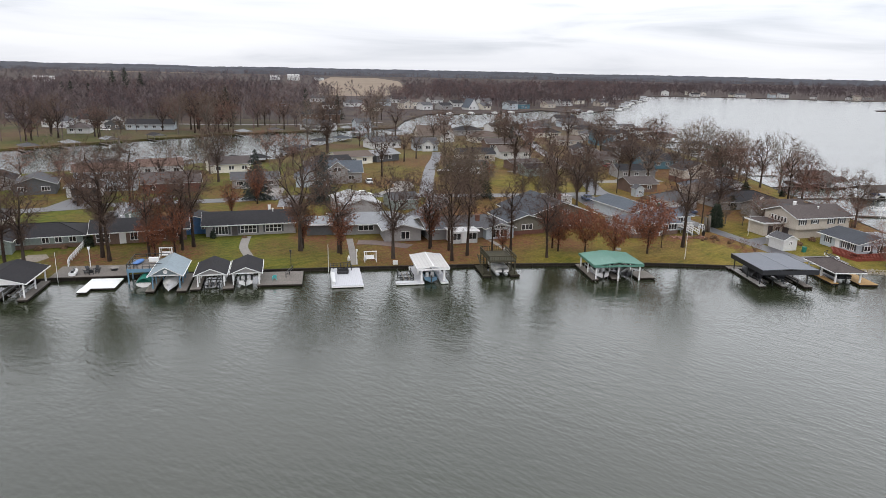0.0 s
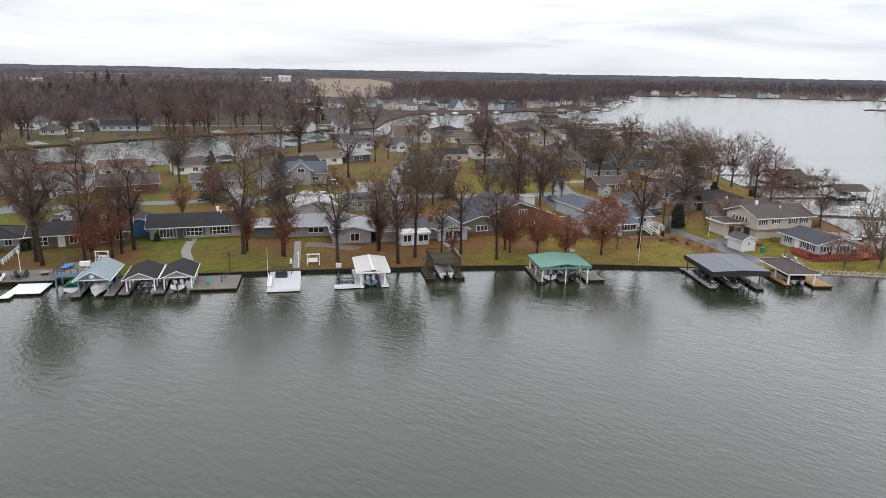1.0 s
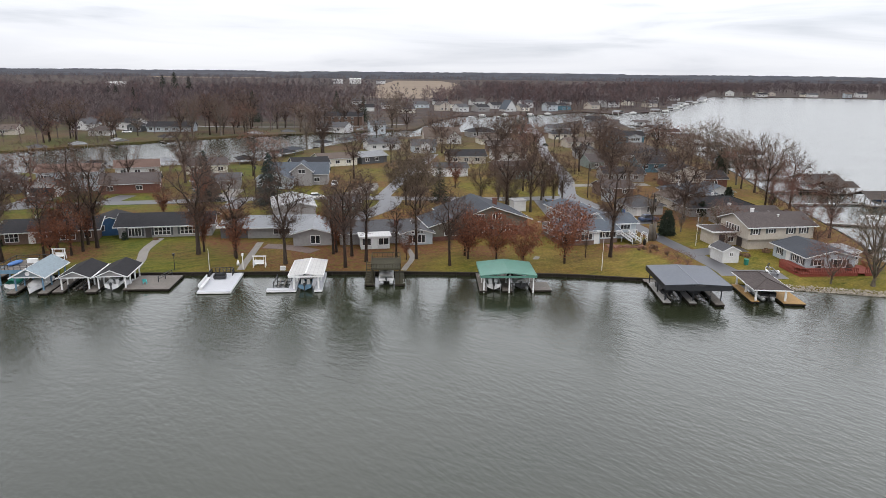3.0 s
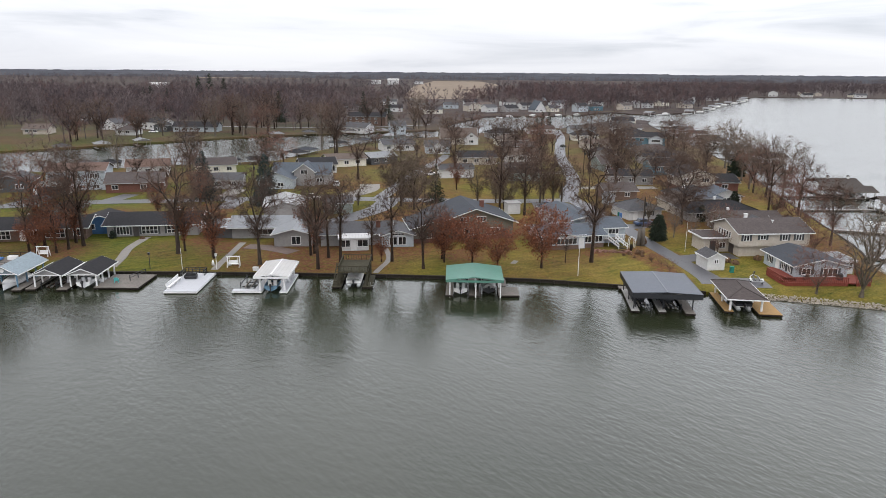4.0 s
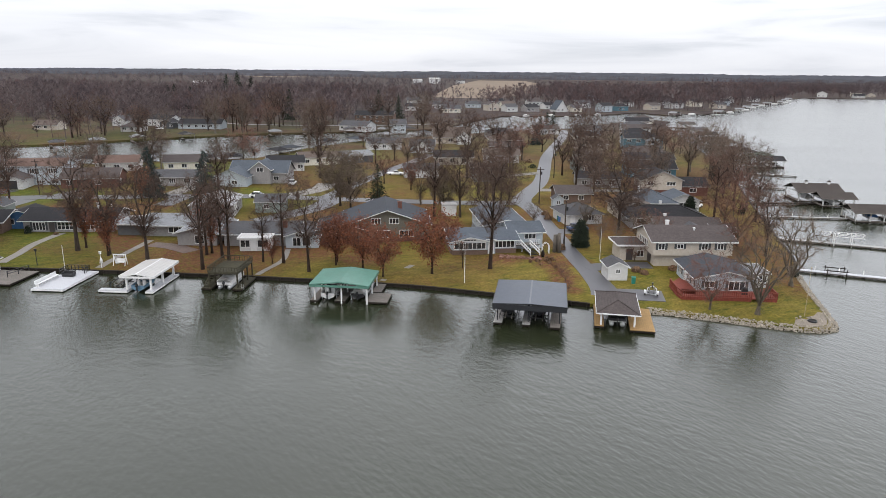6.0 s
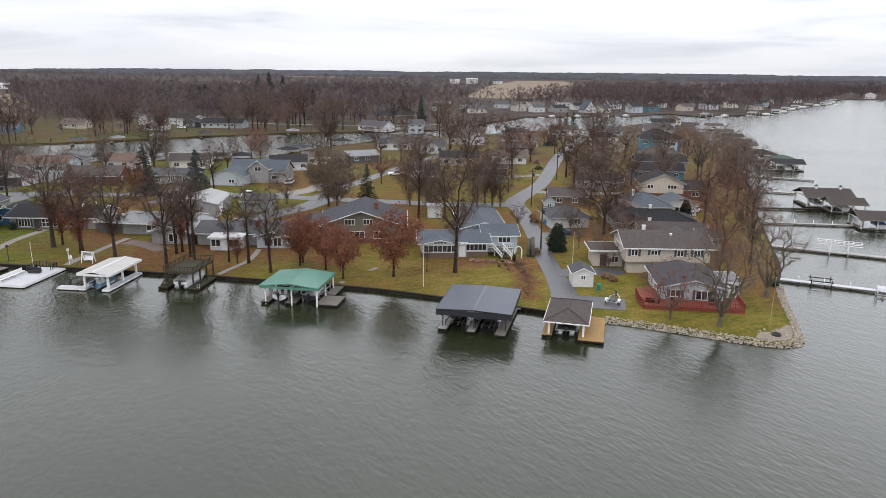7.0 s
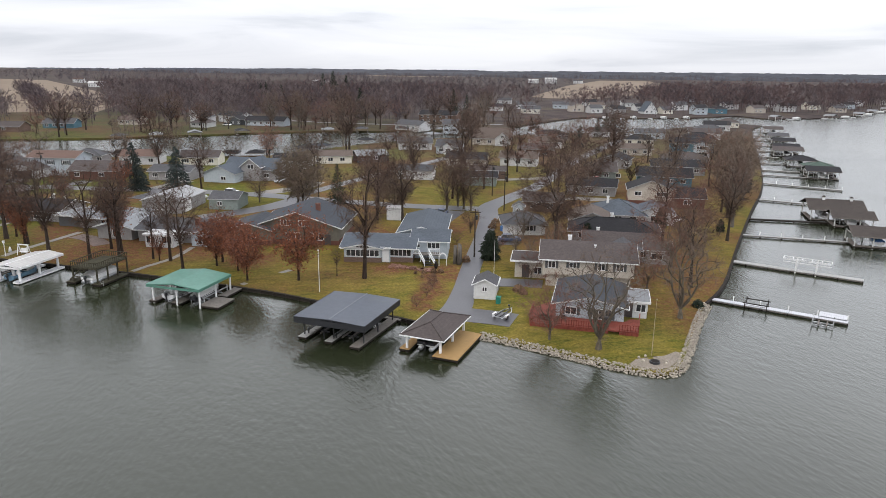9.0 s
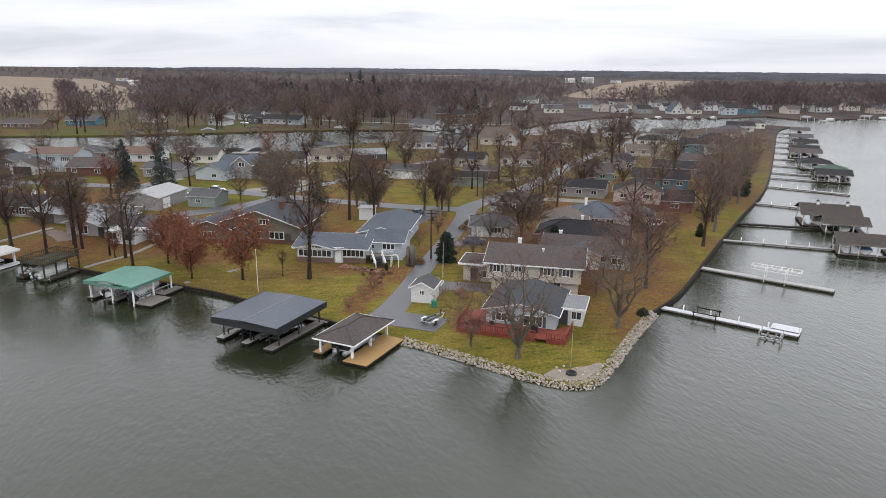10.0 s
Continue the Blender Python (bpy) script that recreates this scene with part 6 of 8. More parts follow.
# ---- docks, boat covers and boats ----
def dock(label, x, y, rz, w, l, mat, z=DK, piles=True, name="dock", extra=()):
    """A deck w by l from its front-left corner, with an edge board and round piles; extra: more deck rectangles in the same frame."""
    top = thing(name, label, "dock", x, y, WL, rz)
    rects = [(0, 0, w, l)] + list(extra)
    for x0, y0, x1, y1 in rects:
        part("deck", Mesh().span(x0, y0, z - 0.1, x1, y1, z), mat, top)
        rim = Mesh()
        for a, b, c, d in ((x0, y0, x1, y0), (x0, y1, x1, y1), (x0, y0, x0, y1), (x1, y0, x1, y1)):
            rim.box((a + c) / 2, (b + d) / 2, z - 0.2, abs(c - a) + 0.06, abs(d - b) + 0.06, 0.24)
        part("edge_board", rim, M_WHITE if mat is M_WHITEDECK else M_BULK, top)
        if piles:
            n = max(2, int((y1 - y0) / 3.5) + 1)
            for i in range(n):
                for px in (x0 + 0.12, x1 - 0.12):
                    p = part("support_post", Mesh().tube([(0, 0, -1.4), (0, 0, z - 0.1)], [0.11, 0.11], 6), M_BULK, top)
                    p.matrix_basis = pose(px, y0 + 0.15 + (y1 - y0 - 0.3) * i / (n - 1), 0)
    return top


def boat_cover(label, x, y, rz, w, l, eave, kind, pitch, roof_mat, trim_mat, post_mat, posts, oh=0.35, emblem=None, base=DK, post_w=0.2, gable=None, deep=0.0, ridge=None):
    """A roof on posts over a boat slip; its front-left corner at x, y."""
    top = thing("boat_cover", label, "boat cover", x, y, WL, rz)
    rm, tm = roof_mesh(kind, w, l, eave, pitch, oh, 0.12)
    roof = part("roof", rm, roof_mat, top)
    part("fascia", tm, trim_mat, roof)
    if deep:
        f = Mesh()
        for cx, cy, sx, sy in ((w / 2, -oh, w + 2 * oh, 0.1), (w / 2, l + oh, w + 2 * oh, 0.1), (-oh, l / 2, 0.1, l + 2 * oh), (w + oh, l / 2, 0.1, l + 2 * oh)):
            f.box(cx, cy, eave - deep / 2 + 0.02, sx, sy, deep)
        part("valance", f, trim_mat, roof)
    if gable and kind == "gy":
        for yy in (0.05, l - 0.05):
            part("gable", Mesh().add([(0, yy - 0.04, eave), (w, yy - 0.04, eave), (w / 2, yy - 0.04, eave + w / 2 * pitch), (0, yy + 0.04, eave), (w, yy + 0.04, eave), (w / 2, yy + 0.04, eave + w / 2 * pitch)],
                                     [(0, 1, 2), (5, 4, 3), (0, 3, 4, 1), (1, 4, 5, 2), (2, 5, 3, 0)]), gable, roof)
        for by in (0.02, l - 0.02):
            part("beam", Mesh().box(w / 2, by, eave - 0.08, w, 0.16, 0.18), trim_mat, roof)
    if emblem:
        part("emblem", Mesh().tube([(w / 2, -0.06, eave + w * pitch * 0.2), (w / 2, -0.0, eave + w * pitch * 0.2)], [0.34, 0.34], 14), emblem, roof, "round white emblem on the gable")
    if kind == "gy" and ridge:
        part("ridge_cap", Mesh().box(w / 2, l / 2, eave + w / 2 * pitch + 0.13, 0.22, l + 2 * oh, 0.05), ridge, roof)
    for px, py in posts:
        part("post", Mesh().box(px, py, (base - 0.6 + eave) / 2, post_w, post_w, eave - base + 0.6), post_mat, top)
    for bx in (0.15, w - 0.15):
        part("rafter", Mesh().box(bx, l / 2, eave - 0.16, 0.12, l, 0.16), post_mat, top)
    part("tie_beam", Mesh().box(w / 2, l / 2, eave - 0.18, w, 0.1, 0.12), post_mat, top)
    return top


def loft(sections):
    """A skin through cross-sections, each a list of points of one count."""
    m, n = Mesh(), len(sections[0])
    pts = [p for s in sections for p in s]
    faces = [(i * n + k, i * n + k + 1, (i + 1) * n + k + 1, (i + 1) * n + k) for i in range(len(sections) - 1) for k in range(n - 1)]
    faces += [tuple(range(n)), tuple(range(len(pts) - 1, len(pts) - n - 1, -1))]
    return m.add(pts, faces)


def outboard(parent, y, z, mat=None):
    m = part("outboard_motor", Mesh().blob(0, y, z + 0.55, 0.2, 0.32, 0.32, 10, 6).box(0, y + 0.02, z + 0.05, 0.16, 0.24, 0.7).box(0, y + 0.05, z - 0.4, 0.1, 0.4, 0.12), mat or M_BLACK, parent, "black outboard motor", True)
    return m


def boat(label, x, y, rz, l, w, hull_mat, cover_mat=None, z=0.35, motor=True, seats=True, motor_mat=None):
    """A runabout, bow towards its own +y: a lofted hull, deck, windscreen or cover, and an outboard."""
    top = thing("boat", label, "boat", x, y, WL, rz)
    secs, deck = [], []
    for i in range(9):
        t = i / 8
        hw = w / 2 * (1 if t < 0.5 else max(0.03, 1 - ((t - 0.5) / 0.5) ** 2.2))
        keel = z - 0.25 + 0.55 * max(0, t - 0.6) ** 1.5
        gun = z + 0.75 + 0.22 * t
        secs.append([(-hw, t * l, gun), (-hw * 0.92, t * l, z + 0.2), (0, t * l, keel), (hw * 0.92, t * l, z + 0.2), (hw, t * l, gun)])
        deck.append((hw, t * l, gun))
    part("hull", loft(secs), hull_mat, top, smooth=False)
    if cover_mat:
        cs = []
        for hw, yy, gun in deck:
            t = yy / l
            up = 0.55 * math.sin(math.pi * min(1, 0.25 + t * 0.75)) ** 0.8
            cs.append([(-hw - 0.05, yy, gun - 0.15), (-hw * 0.85, yy, gun + 0.12), (-hw * 0.4, yy, gun + 0.16 + up * 0.8), (0, yy, gun + 0.2 + up), (hw * 0.4, yy, gun + 0.16 + up * 0.8), (hw * 0.85, yy, gun + 0.12), (hw + 0.05, yy, gun - 0.15)])
        part("cover", loft(cs), cover_mat, top, smooth=True)
    else:
        part("deck", loft([[(-hw + 0.05, yy, gun - 0.06), (0, yy, gun - 0.04), (hw - 0.05, yy, gun - 0.06)] for hw, yy, gun in deck[4:]]), M_WHITE, top)
        part("floor", Mesh().span(-w / 2 + 0.15, 0.1, z + 0.28, w / 2 - 0.15, l * 0.55, z + 0.34), M_TARPGREY, top)
        part("windscreen", Mesh().add([(-w * 0.42, l * 0.52, z + 0.9), (w * 0.42, l * 0.52, z + 0.9), (w * 0.36, l * 0.46, z + 1.35), (-w * 0.36, l * 0.46, z + 1.35), (-w * 0.42, l * 0.5, z + 0.9), (w * 0.42, l * 0.5, z + 0.9), (w * 0.36, l * 0.44, z + 1.35), (-w * 0.36, l * 0.44, z + 1.35)], [(0, 1, 2, 3), (7, 6, 5, 4), (0, 4, 5, 1), (2, 6, 7, 3), (1, 5, 6, 2), (0, 3, 7, 4)]), M_GLASS, top)
        for sx in (-w * 0.22, w * 0.22):
            part("seat", Mesh().box(sx, l * 0.3, z + 0.55, 0.55, 0.55, 0.45).box(sx, l * 0.25, z + 0.9, 0.55, 0.16, 0.6), M_WHITE, top)
    if motor:
        outboard(top, -0.3, z + 0.25, motor_mat)
    return top


def pontoon(label, x, y, rz, l=6.5, w=2.5, z=0.45, cover=None, side=None):
    """A pontoon boat: two floats, a deck, side panels, seats or a cover, and an outboard."""
    top = thing("pontoon_boat", label, "boat", x, y, WL, rz)
    for sx in (-w * 0.32, w * 0.32):
        part("float", Mesh().tube([(sx, 0, z), (sx, l * 0.85, z), (sx, l, z + 0.25)], [0.32, 0.32, 0.08], 10), M_ALU, top, smooth=True)
    part("deck", Mesh().span(-w / 2, 0.1, z + 0.36, w / 2, l * 0.92, z + 0.46), M_TARPGREY, top)
    for a, b, c, d in ((-w / 2, 0.15, -w / 2, l * 0.9), (w / 2, 0.15, w / 2, l * 0.9), (-w / 2, 0.15, w / 2, 0.15), (-w / 2, l * 0.9, w / 2, l * 0.9)):
        part("side_panel", Mesh().box((a + c) / 2, (b + d) / 2, z + 0.8, abs(c - a) + 0.05, abs(d - b) + 0.05, 0.65), side or M_WHITE, top)
    if cover:
        part("cover", loft([[(-w / 2 - 0.05, yy, z + 0.9), (-w * 0.35, yy, z + 1.2 + h), (0, yy, z + 1.3 + h * 1.3), (w * 0.35, yy, z + 1.2 + h), (w / 2 + 0.05, yy, z + 0.9)] for yy, h in ((0.0, 0.0), (l * 0.2, 0.3), (l * 0.5, 0.35), (l * 0.75, 0.2), (l * 0.93, 0.0))]), cover, top, smooth=True)
    else:
        for sy in (l * 0.18, l * 0.45, l * 0.72):
            part("seat", Mesh().box(-w * 0.3, sy, z + 0.7, 0.7, 1.2, 0.45).box(w * 0.3, sy, z + 0.7, 0.7, 1.2, 0.45), M_TARPGREY, top)
    outboard(top, -0.25, z + 0.3)
    return top


def lift(label, x, y, rz, w, l, z=0.5, mat=None):
    """A boat lift: corner posts, side beams, cross beams and bunks."""
    top = thing("boat_lift", label, "boat lift", x, y, WL, rz)
    mat = mat or M_ALU
    for sx in (0, w):
        for sy in (0.3, l - 0.3):
            part("post", Mesh().box(sx, sy, (z - 1.6 + 1.3) / 2, 0.12, 0.12, 1.3 - z + 1.6), mat, top)
        part("side_beam", Mesh().box(sx, l / 2, 0.95, 0.12, l, 0.14), mat, top)
    for sy in (l * 0.25, l * 0.75):
        part("cross_beam", Mesh().box(w / 2, sy, z - 0.1, w, 0.14, 0.16), mat, top)
    for sx in (w * 0.3, w * 0.7):
        part("bunk", Mesh().box(sx, l / 2, z + 0.08, 0.16, l * 0.85, 0.18), M_PLANK, top)
    return top


def railing(label, points, h, mat, z, name="railing", step=1.2, rails=2, category="railing", post_w=0.1):
    """Posts and rails along a polyline given in place."""
    top = thing(name, label, category, points[0][0], points[0][1], z)
    ox, oy = points[0]
    for (x0, y0), (x1, y1) in zip(points, points[1:]):
        d = math.hypot(x1 - x0, y1 - y0)
        n = max(1, round(d / step))
        for i in range(n + 1):
            px, py = x0 + (x1 - x0) * i / n - ox, y0 + (y1 - y0) * i / n - oy
            part("post", Mesh().box(px, py, h / 2, post_w, post_w, h), mat, top)
        a = math.degrees(math.atan2(y1 - y0, x1 - x0))
        for k in range(rails):
            part("rail", Mesh().box((x0 + x1) / 2 - ox, (y0 + y1) / 2 - oy, h * (1 - 0.8 * k / max(1, rails)) - 0.03, d, post_w * 0.7, 0.08, a), mat, top)
    return top


def pole(label, x, y, h, mat, z=None, w=0.05, name="flagpole", category="flagpole", ball=False):
    top = thing(name, label, category, x, y, lie(x, y) if z is None else z)
    part("shaft", Mesh().tube([(0, 0, -0.2), (0, 0, h)], [w, w * 0.6], 6), mat, top)
    if ball:
        part("finial", Mesh().blob(0, 0, h + 0.08, 0.1, 0.1, 0.1, 8, 5), mat, top)
    return top


def lamp_post(label, x, y, h=2.4, z=None, mat=None):
    top = thing("lamp_post", label, "lamp", x, y, lie(x, y) if z is None else z)
    part("shaft", Mesh().tube([(0, 0, -0.2), (0, 0, h)], [0.07, 0.05], 6), mat or M_WHITE, top)
    part("lantern", Mesh().box(0, 0, h + 0.15, 0.28, 0.28, 0.34).box(0, 0, h + 0.36, 0.38, 0.38, 0.08), mat or M_WHITE, top)
    return top


def swing(label, x, y, rz):
    """A garden swing: A-frame legs, top beam, hanging bench."""
    top = thing("garden_swing", label, "swing", x, y, lie(x, y), rz)
    for sx in (-1.05, 1.05):
        for sy in (-0.5, 0.5):
            part("leg", Mesh().bar((sx, sy, -0.05), (sx, 0, 1.9), 0.12), M_WHITE, top)
    part("top_beam", Mesh().box(0, 0, 1.9, 2.4, 0.14, 0.16), M_WHITE, top)
    part("bench", Mesh().box(0, 0, 0.55, 1.5, 0.55, 0.08).box(0, 0.28, 0.85, 1.5, 0.06, 0.6), M_WHITE, top)
    for sx in (-0.7, 0.7):
        part("chain", Mesh().bar((sx, 0, 0.6), (sx, 0, 1.85), 0.04), M_WHITE, top)
    return top


def deck_chair(label, x, y, z, rz, mat):
    top = thing("deck_chair", label, "chair", x, y, z, rz)
    part("seat", Mesh().box(0, 0, 0.36, 0.6, 0.55, 0.06), mat, top)
    part("backrest", Mesh().add([(-0.3, 0.25, 0.36), (0.3, 0.25, 0.36), (0.3, 0.5, 1.0), (-0.3, 0.5, 1.0), (-0.3, 0.31, 0.36), (0.3, 0.31, 0.36), (0.3, 0.56, 1.0), (-0.3, 0.56, 1.0)], [(0, 1, 2, 3), (7, 6, 5, 4), (0, 3, 7, 4), (1, 5, 6, 2), (2, 6, 7, 3), (0, 4, 5, 1)]), mat, top)
    for sx in (-0.28, 0.28):
        part("arm", Mesh().box(sx, 0, 0.58, 0.1, 0.6, 0.05), mat, top)
        for sy in (-0.24, 0.24):
            part("leg", Mesh().box(sx, sy, 0.28, 0.07, 0.07, 0.56), mat, top)
    return top


# 1: charcoal-roofed slip
boat_cover("charcoal gabled boat cover on white posts", -63.5, 101.6, 6, 8.6, 9.2, 2.8, "gy", 0.28, ROOFS["charcoal"], M_WHITE, M_WHITE, [(0.2, 0.2), (4.4, 0.2), (8.3, 0.2), (0.2, 4.6), (8.3, 4.6), (0.2, 8.8), (8.3, 8.8)], gable=M_WHITE)
dock("grey plank dock under a charcoal boat cover", -55.9, 101.7, 6, 1.4, 9.6, M_PLANK)
dock("grey plank dock finger beside a boat slip", -59.8, 101.2, 6, 1.2, 9.6, M_PLANK)
lift("aluminium boat lift under a roof", -58.4, 102.5, 6, 2.4, 6.5)
# 2: patio with fire table, jet ski, floating platform
patio = dock("weathered plank patio on the bulkhead", -56.0, 112.0, 6.5, 12.0, 6.6, M_PLANK, 0.75, False)
dock("L-shaped white floating platform", -48.9, 107.2, 5, 5.0, 5.2, M_WHITE, 0.42, False, "floating_platform", [(-0.15, -1.9, 1.35, 0.0)])
ski = thing("jet_ski", "white jet ski on a drive-on dock", "jet ski", -52.6, 112.6, WL + 0.75, 10)
part("hull", loft([[(-0.55, 0, 0.5), (-0.5, 0, 0.15), (0, 0, 0.0), (0.5, 0, 0.15), (0.55, 0, 0.5)], [(-0.6, 1.2, 0.55), (-0.5, 1.2, 0.15), (0, 1.2, 0.0), (0.5, 1.2, 0.15), (0.6, 1.2, 0.55)], [(-0.45, 2.2, 0.6), (-0.4, 2.2, 0.25), (0, 2.2, 0.1), (0.4, 2.2, 0.25), (0.45, 2.2, 0.6)], [(-0.05, 3.0, 0.65), (-0.04, 3.0, 0.5), (0, 3.0, 0.45), (0.04, 3.0, 0.5), (0.05, 3.0, 0.65)]]), M_WHITE, ski)
part("seat", Mesh().box(0, 0.8, 0.75, 0.4, 1.3, 0.35), M_BLACK, ski)
part("handlebar", Mesh().bar((-0.35, 1.6, 1.05), (0.35, 1.6, 1.05), 0.06).bar((0, 1.7, 0.6), (0, 1.6, 1.05), 0.1), M_BLACK, ski)
table = thing("fire_table", "round stone fire table on a plank patio", "table", -47.2, 116.4, WL + 0.75)
part("rim", Mesh().tube([(0, 0, 0.38), (0, 0, 0.48)], [0.75, 0.75], 16), M_CONCRETE, table)
part("drum", Mesh().tube([(0, 0, 0), (0, 0, 0.4)], [0.55, 0.55], 14), M_DARKGREY, table)
for a in range(5):
    deck_chair("dark patio chair near the fire table", -50.2 + 0.9 * math.cos(a * 1.25), 114.6 + 0.9 * math.sin(a * 1.25), WL + 0.75, a * 71.6 - 90, M_DARKGREY)
lamp_post("white lamp post at the patio", -52.0, 118.4, 3.2)
pole("white steel flagpole at the bulkhead", -54.5, 111.7, 5.4, M_WHITE, 0.2, name="flagpole")
railing("long white rail fence beside the garden steps", [(-55.8, 118.6), (-56.6, 121), (-58.2, 129), (-59.4, 134.5)], 1.15, M_WHITE, G, "fence", 1.5, 3, "fence", 0.14)
# 3: upper sun deck over a covered boat
sd = thing("sun_deck", "raised grey sun deck with slate-blue rails", "deck", -42.9, 110.6, WL, 8)
part("platform", Mesh().span(0, 0, 2.35, 5.6, 6.4, 2.55), M_PLANK, sd)
part("fascia", Mesh().box(2.8, -0.04, 2.3, 5.7, 0.1, 0.6).box(-0.04, 3.2, 2.3, 0.1, 6.4, 0.6).box(5.64, 3.2, 2.3, 0.1, 6.4, 0.6), M_BLUEPAINT, sd)
for px, py in ((0.1, 0.1), (5.5, 0.1), (0.1, 3.2), (5.5, 3.2), (0.1, 6.3), (5.5, 6.3)):
    part("post", Mesh().box(px, py, 1.0, 0.2, 0.2, 2.9), M_BLUEPAINT, sd)
for a, b, c, d in ((0, 0, 1.6, 0), (2.4, 0, 5.6, 0), (0, 0, 0, 6.4), (5.6, 0, 5.6, 6.4), (0, 6.4, 5.6, 6.4)):
    part("rail", Mesh().box((a + c) / 2, (b + d) / 2, 3.4, abs(c - a) + 0.08, abs(d - b) + 0.08, 0.1).box((a + c) / 2, (b + d) / 2, 2.95, abs(c - a) + 0.05, abs(d - b) + 0.05, 0.06), M_DARKGREY, sd)
    for q in range(4):
        part("baluster", Mesh().box(a + (c - a) * q / 3, b + (d - b) * q / 3, 2.95, 0.08, 0.08, 0.9), M_DARKGREY, sd)
whole("kayak_stack", Mesh().blob(0, 0, 0.35, 0.5, 1.7, 0.35, 10, 6), M_TARPBLUE, "blue tarpaulin-covered bundle on a sun deck", "bundle", -42.2, 114.0, WL + 2.55, -12, smooth=True)
whole("storage_box", Mesh().box(0, 0, 0.3, 1.5, 0.7, 0.6).box(0, 0, 0.63, 1.56, 0.76, 0.08), M_WHITE, "white storage box on a sun deck", "box", -40.2, 115.6, WL + 2.55, 8)
boat("runabout under a green canvas cover", -39.9, 109.0, 8, 5.6, 2.3, M_WHITE, M_TEAL, 0.1, False)
# 4: pale blue boathouse
boat_cover("pale blue gabled boathouse roof with a round emblem", -37.9, 106.6, 7.5, 4.6, 8.4, 2.75, "gy", 0.55, M_PALEBLUE, M_WHITE, M_BLUEPAINT, [(0.25, 0.2), (4.35, 0.2), (0.25, 3.0), (4.35, 3.0), (0.25, 5.8), (4.35, 5.8), (0.25, 8.2), (4.35, 8.2)], 0.4, M_WHITE, gable=M_PALEBLUE)
dock("grey plank dock beside the pale blue boathouse", -38.5, 105.6, 7.5, 1.3, 9.6, M_PLANK)
dock("dark plank dock beside the pale blue boathouse", -33.8, 105.9, 7.5, 1.5, 9.6, M_PLANK)
boat("runabout under a pale grey cover in its slip", -36.0, 112.4, 187.5, 6.4, 2.3, M_WHITE, M_TARPGREY, 0.35, False)
swing("white garden swing on the lawn", -41.0, 124.4, 5)
swing("white two-seat swing beside a walk", -3.6, 122.2, 6)
# 5: twin charcoal boathouses
for bx, by in ((-31.1, 107.6), (-25.7, 108.6)):
    boat_cover("charcoal gabled boathouse roof on white posts", bx, by, 8.5, 4.5, 7.4, 2.5, "gy", 0.42, ROOFS["charcoal"], M_WHITE, M_WHITE, [(0.2, 0.15), (4.3, 0.15), (0.2, 2.5), (4.3, 2.5), (0.2, 4.9), (4.3, 4.9), (0.2, 7.2), (4.3, 7.2)], 0.35, gable=WALLS["grey"]) ["group"] = "twin boathouses"
dock("grey plank dock finger by twin boathouses", -31.9, 106.6, 8.5, 1.6, 9.0, M_PLANK)
dock("grey plank dock finger between twin boathouses", -26.9, 107.0, 8.5, 1.7, 9.2, M_PLANK)
dock("broad weathered plank dock with a chair", -21.7, 108.7, 5, 7.2, 7.4, M_PLANK)
lift("empty black boat lift in a slip", -29.9, 107.6, 8.5, 2.3, 6.0, 0.4, M_DARKGREY)
boat("white runabout with a black outboard in its slip", -23.6, 109.0, 8.5, 5.8, 2.2, M_WHITE, None, 0.4)
deck_chair("turquoise plastic deck chair on a plank dock", -19.4, 111.6, DECK, 200, surface("turquoise_plastic", (0.08, 0.4, 0.4), 0.5, 0.1))
railing("dark stair rail on a plank dock", [(-17.6, 112.6), (-17.0, 116.6)], 1.0, M_DARKGREY, DECK, "railing", 2.0)
lamp_post("grey lamp post at the bulkhead", -17.7, 119.4, 2.6, None, M_DARKGREY)
# 6: white dock with a bench
dock("broad white decked dock", -9.5, 108.0, 6.5, 5.2, 10.6, M_WHITEDECK)
bench = thing("bench", "long white bench along a dock's edge", "bench", -9.6, 108.4, DECK, 6.5)
part("seat", Mesh().box(0.45, 3.3, 0.42, 0.5, 5.6, 0.08), M_WHITE, bench)
part("backrest", Mesh().box(0.12, 3.3, 0.7, 0.08, 5.6, 0.5), M_WHITE, bench)
for q in range(4):
    part("leg", Mesh().box(0.4, 0.7 + q * 1.75, 0.2, 0.45, 0.1, 0.4), M_WHITE, bench)
settee = thing("settee", "black wicker settee on a white dock", "settee", -8.2, 115.0, DECK, 6)
part("seat", Mesh().box(0, 0, 0.25, 1.9, 0.8, 0.4), M_BLACK, settee)
part("backrest", Mesh().box(0, 0.4, 0.6, 1.9, 0.14, 0.6), M_BLACK, settee)
part("arm", Mesh().box(-0.95, 0.0, 0.5, 0.12, 0.85, 0.45), M_BLACK, settee)
part("arm", Mesh().box(0.95, 0.0, 0.5, 0.12, 0.85, 0.45), M_BLACK, settee)
railing("black iron rail at the head of a white dock", [(-10.3, 115.6), (-10.6, 118.0), (-7.0, 118.6), (-6.8, 117.0)], 1.05, M_BLACK, DECK, "railing", 0.6, 2)
pole("white flagpole at the head of a white dock", -10.9, 117.6, 5.2, M_WHITE, 0.3)
lamp_post("white lamp post at the bulkhead", -6.0, 120.4, 2.5)
for bx, by in ((-7.6, 122.6), (-4.6, 122.9)):
    whole("yard_ornament", Mesh().tube([(0, 0, 0), (0, 0, 0.55), (0, 0, 0.95)], [0.3, 0.22, 0.1], 10), M_WHITE, "small white garden ornament on the lawn", "ornament", bx, by, lie(bx, by), smooth=True)
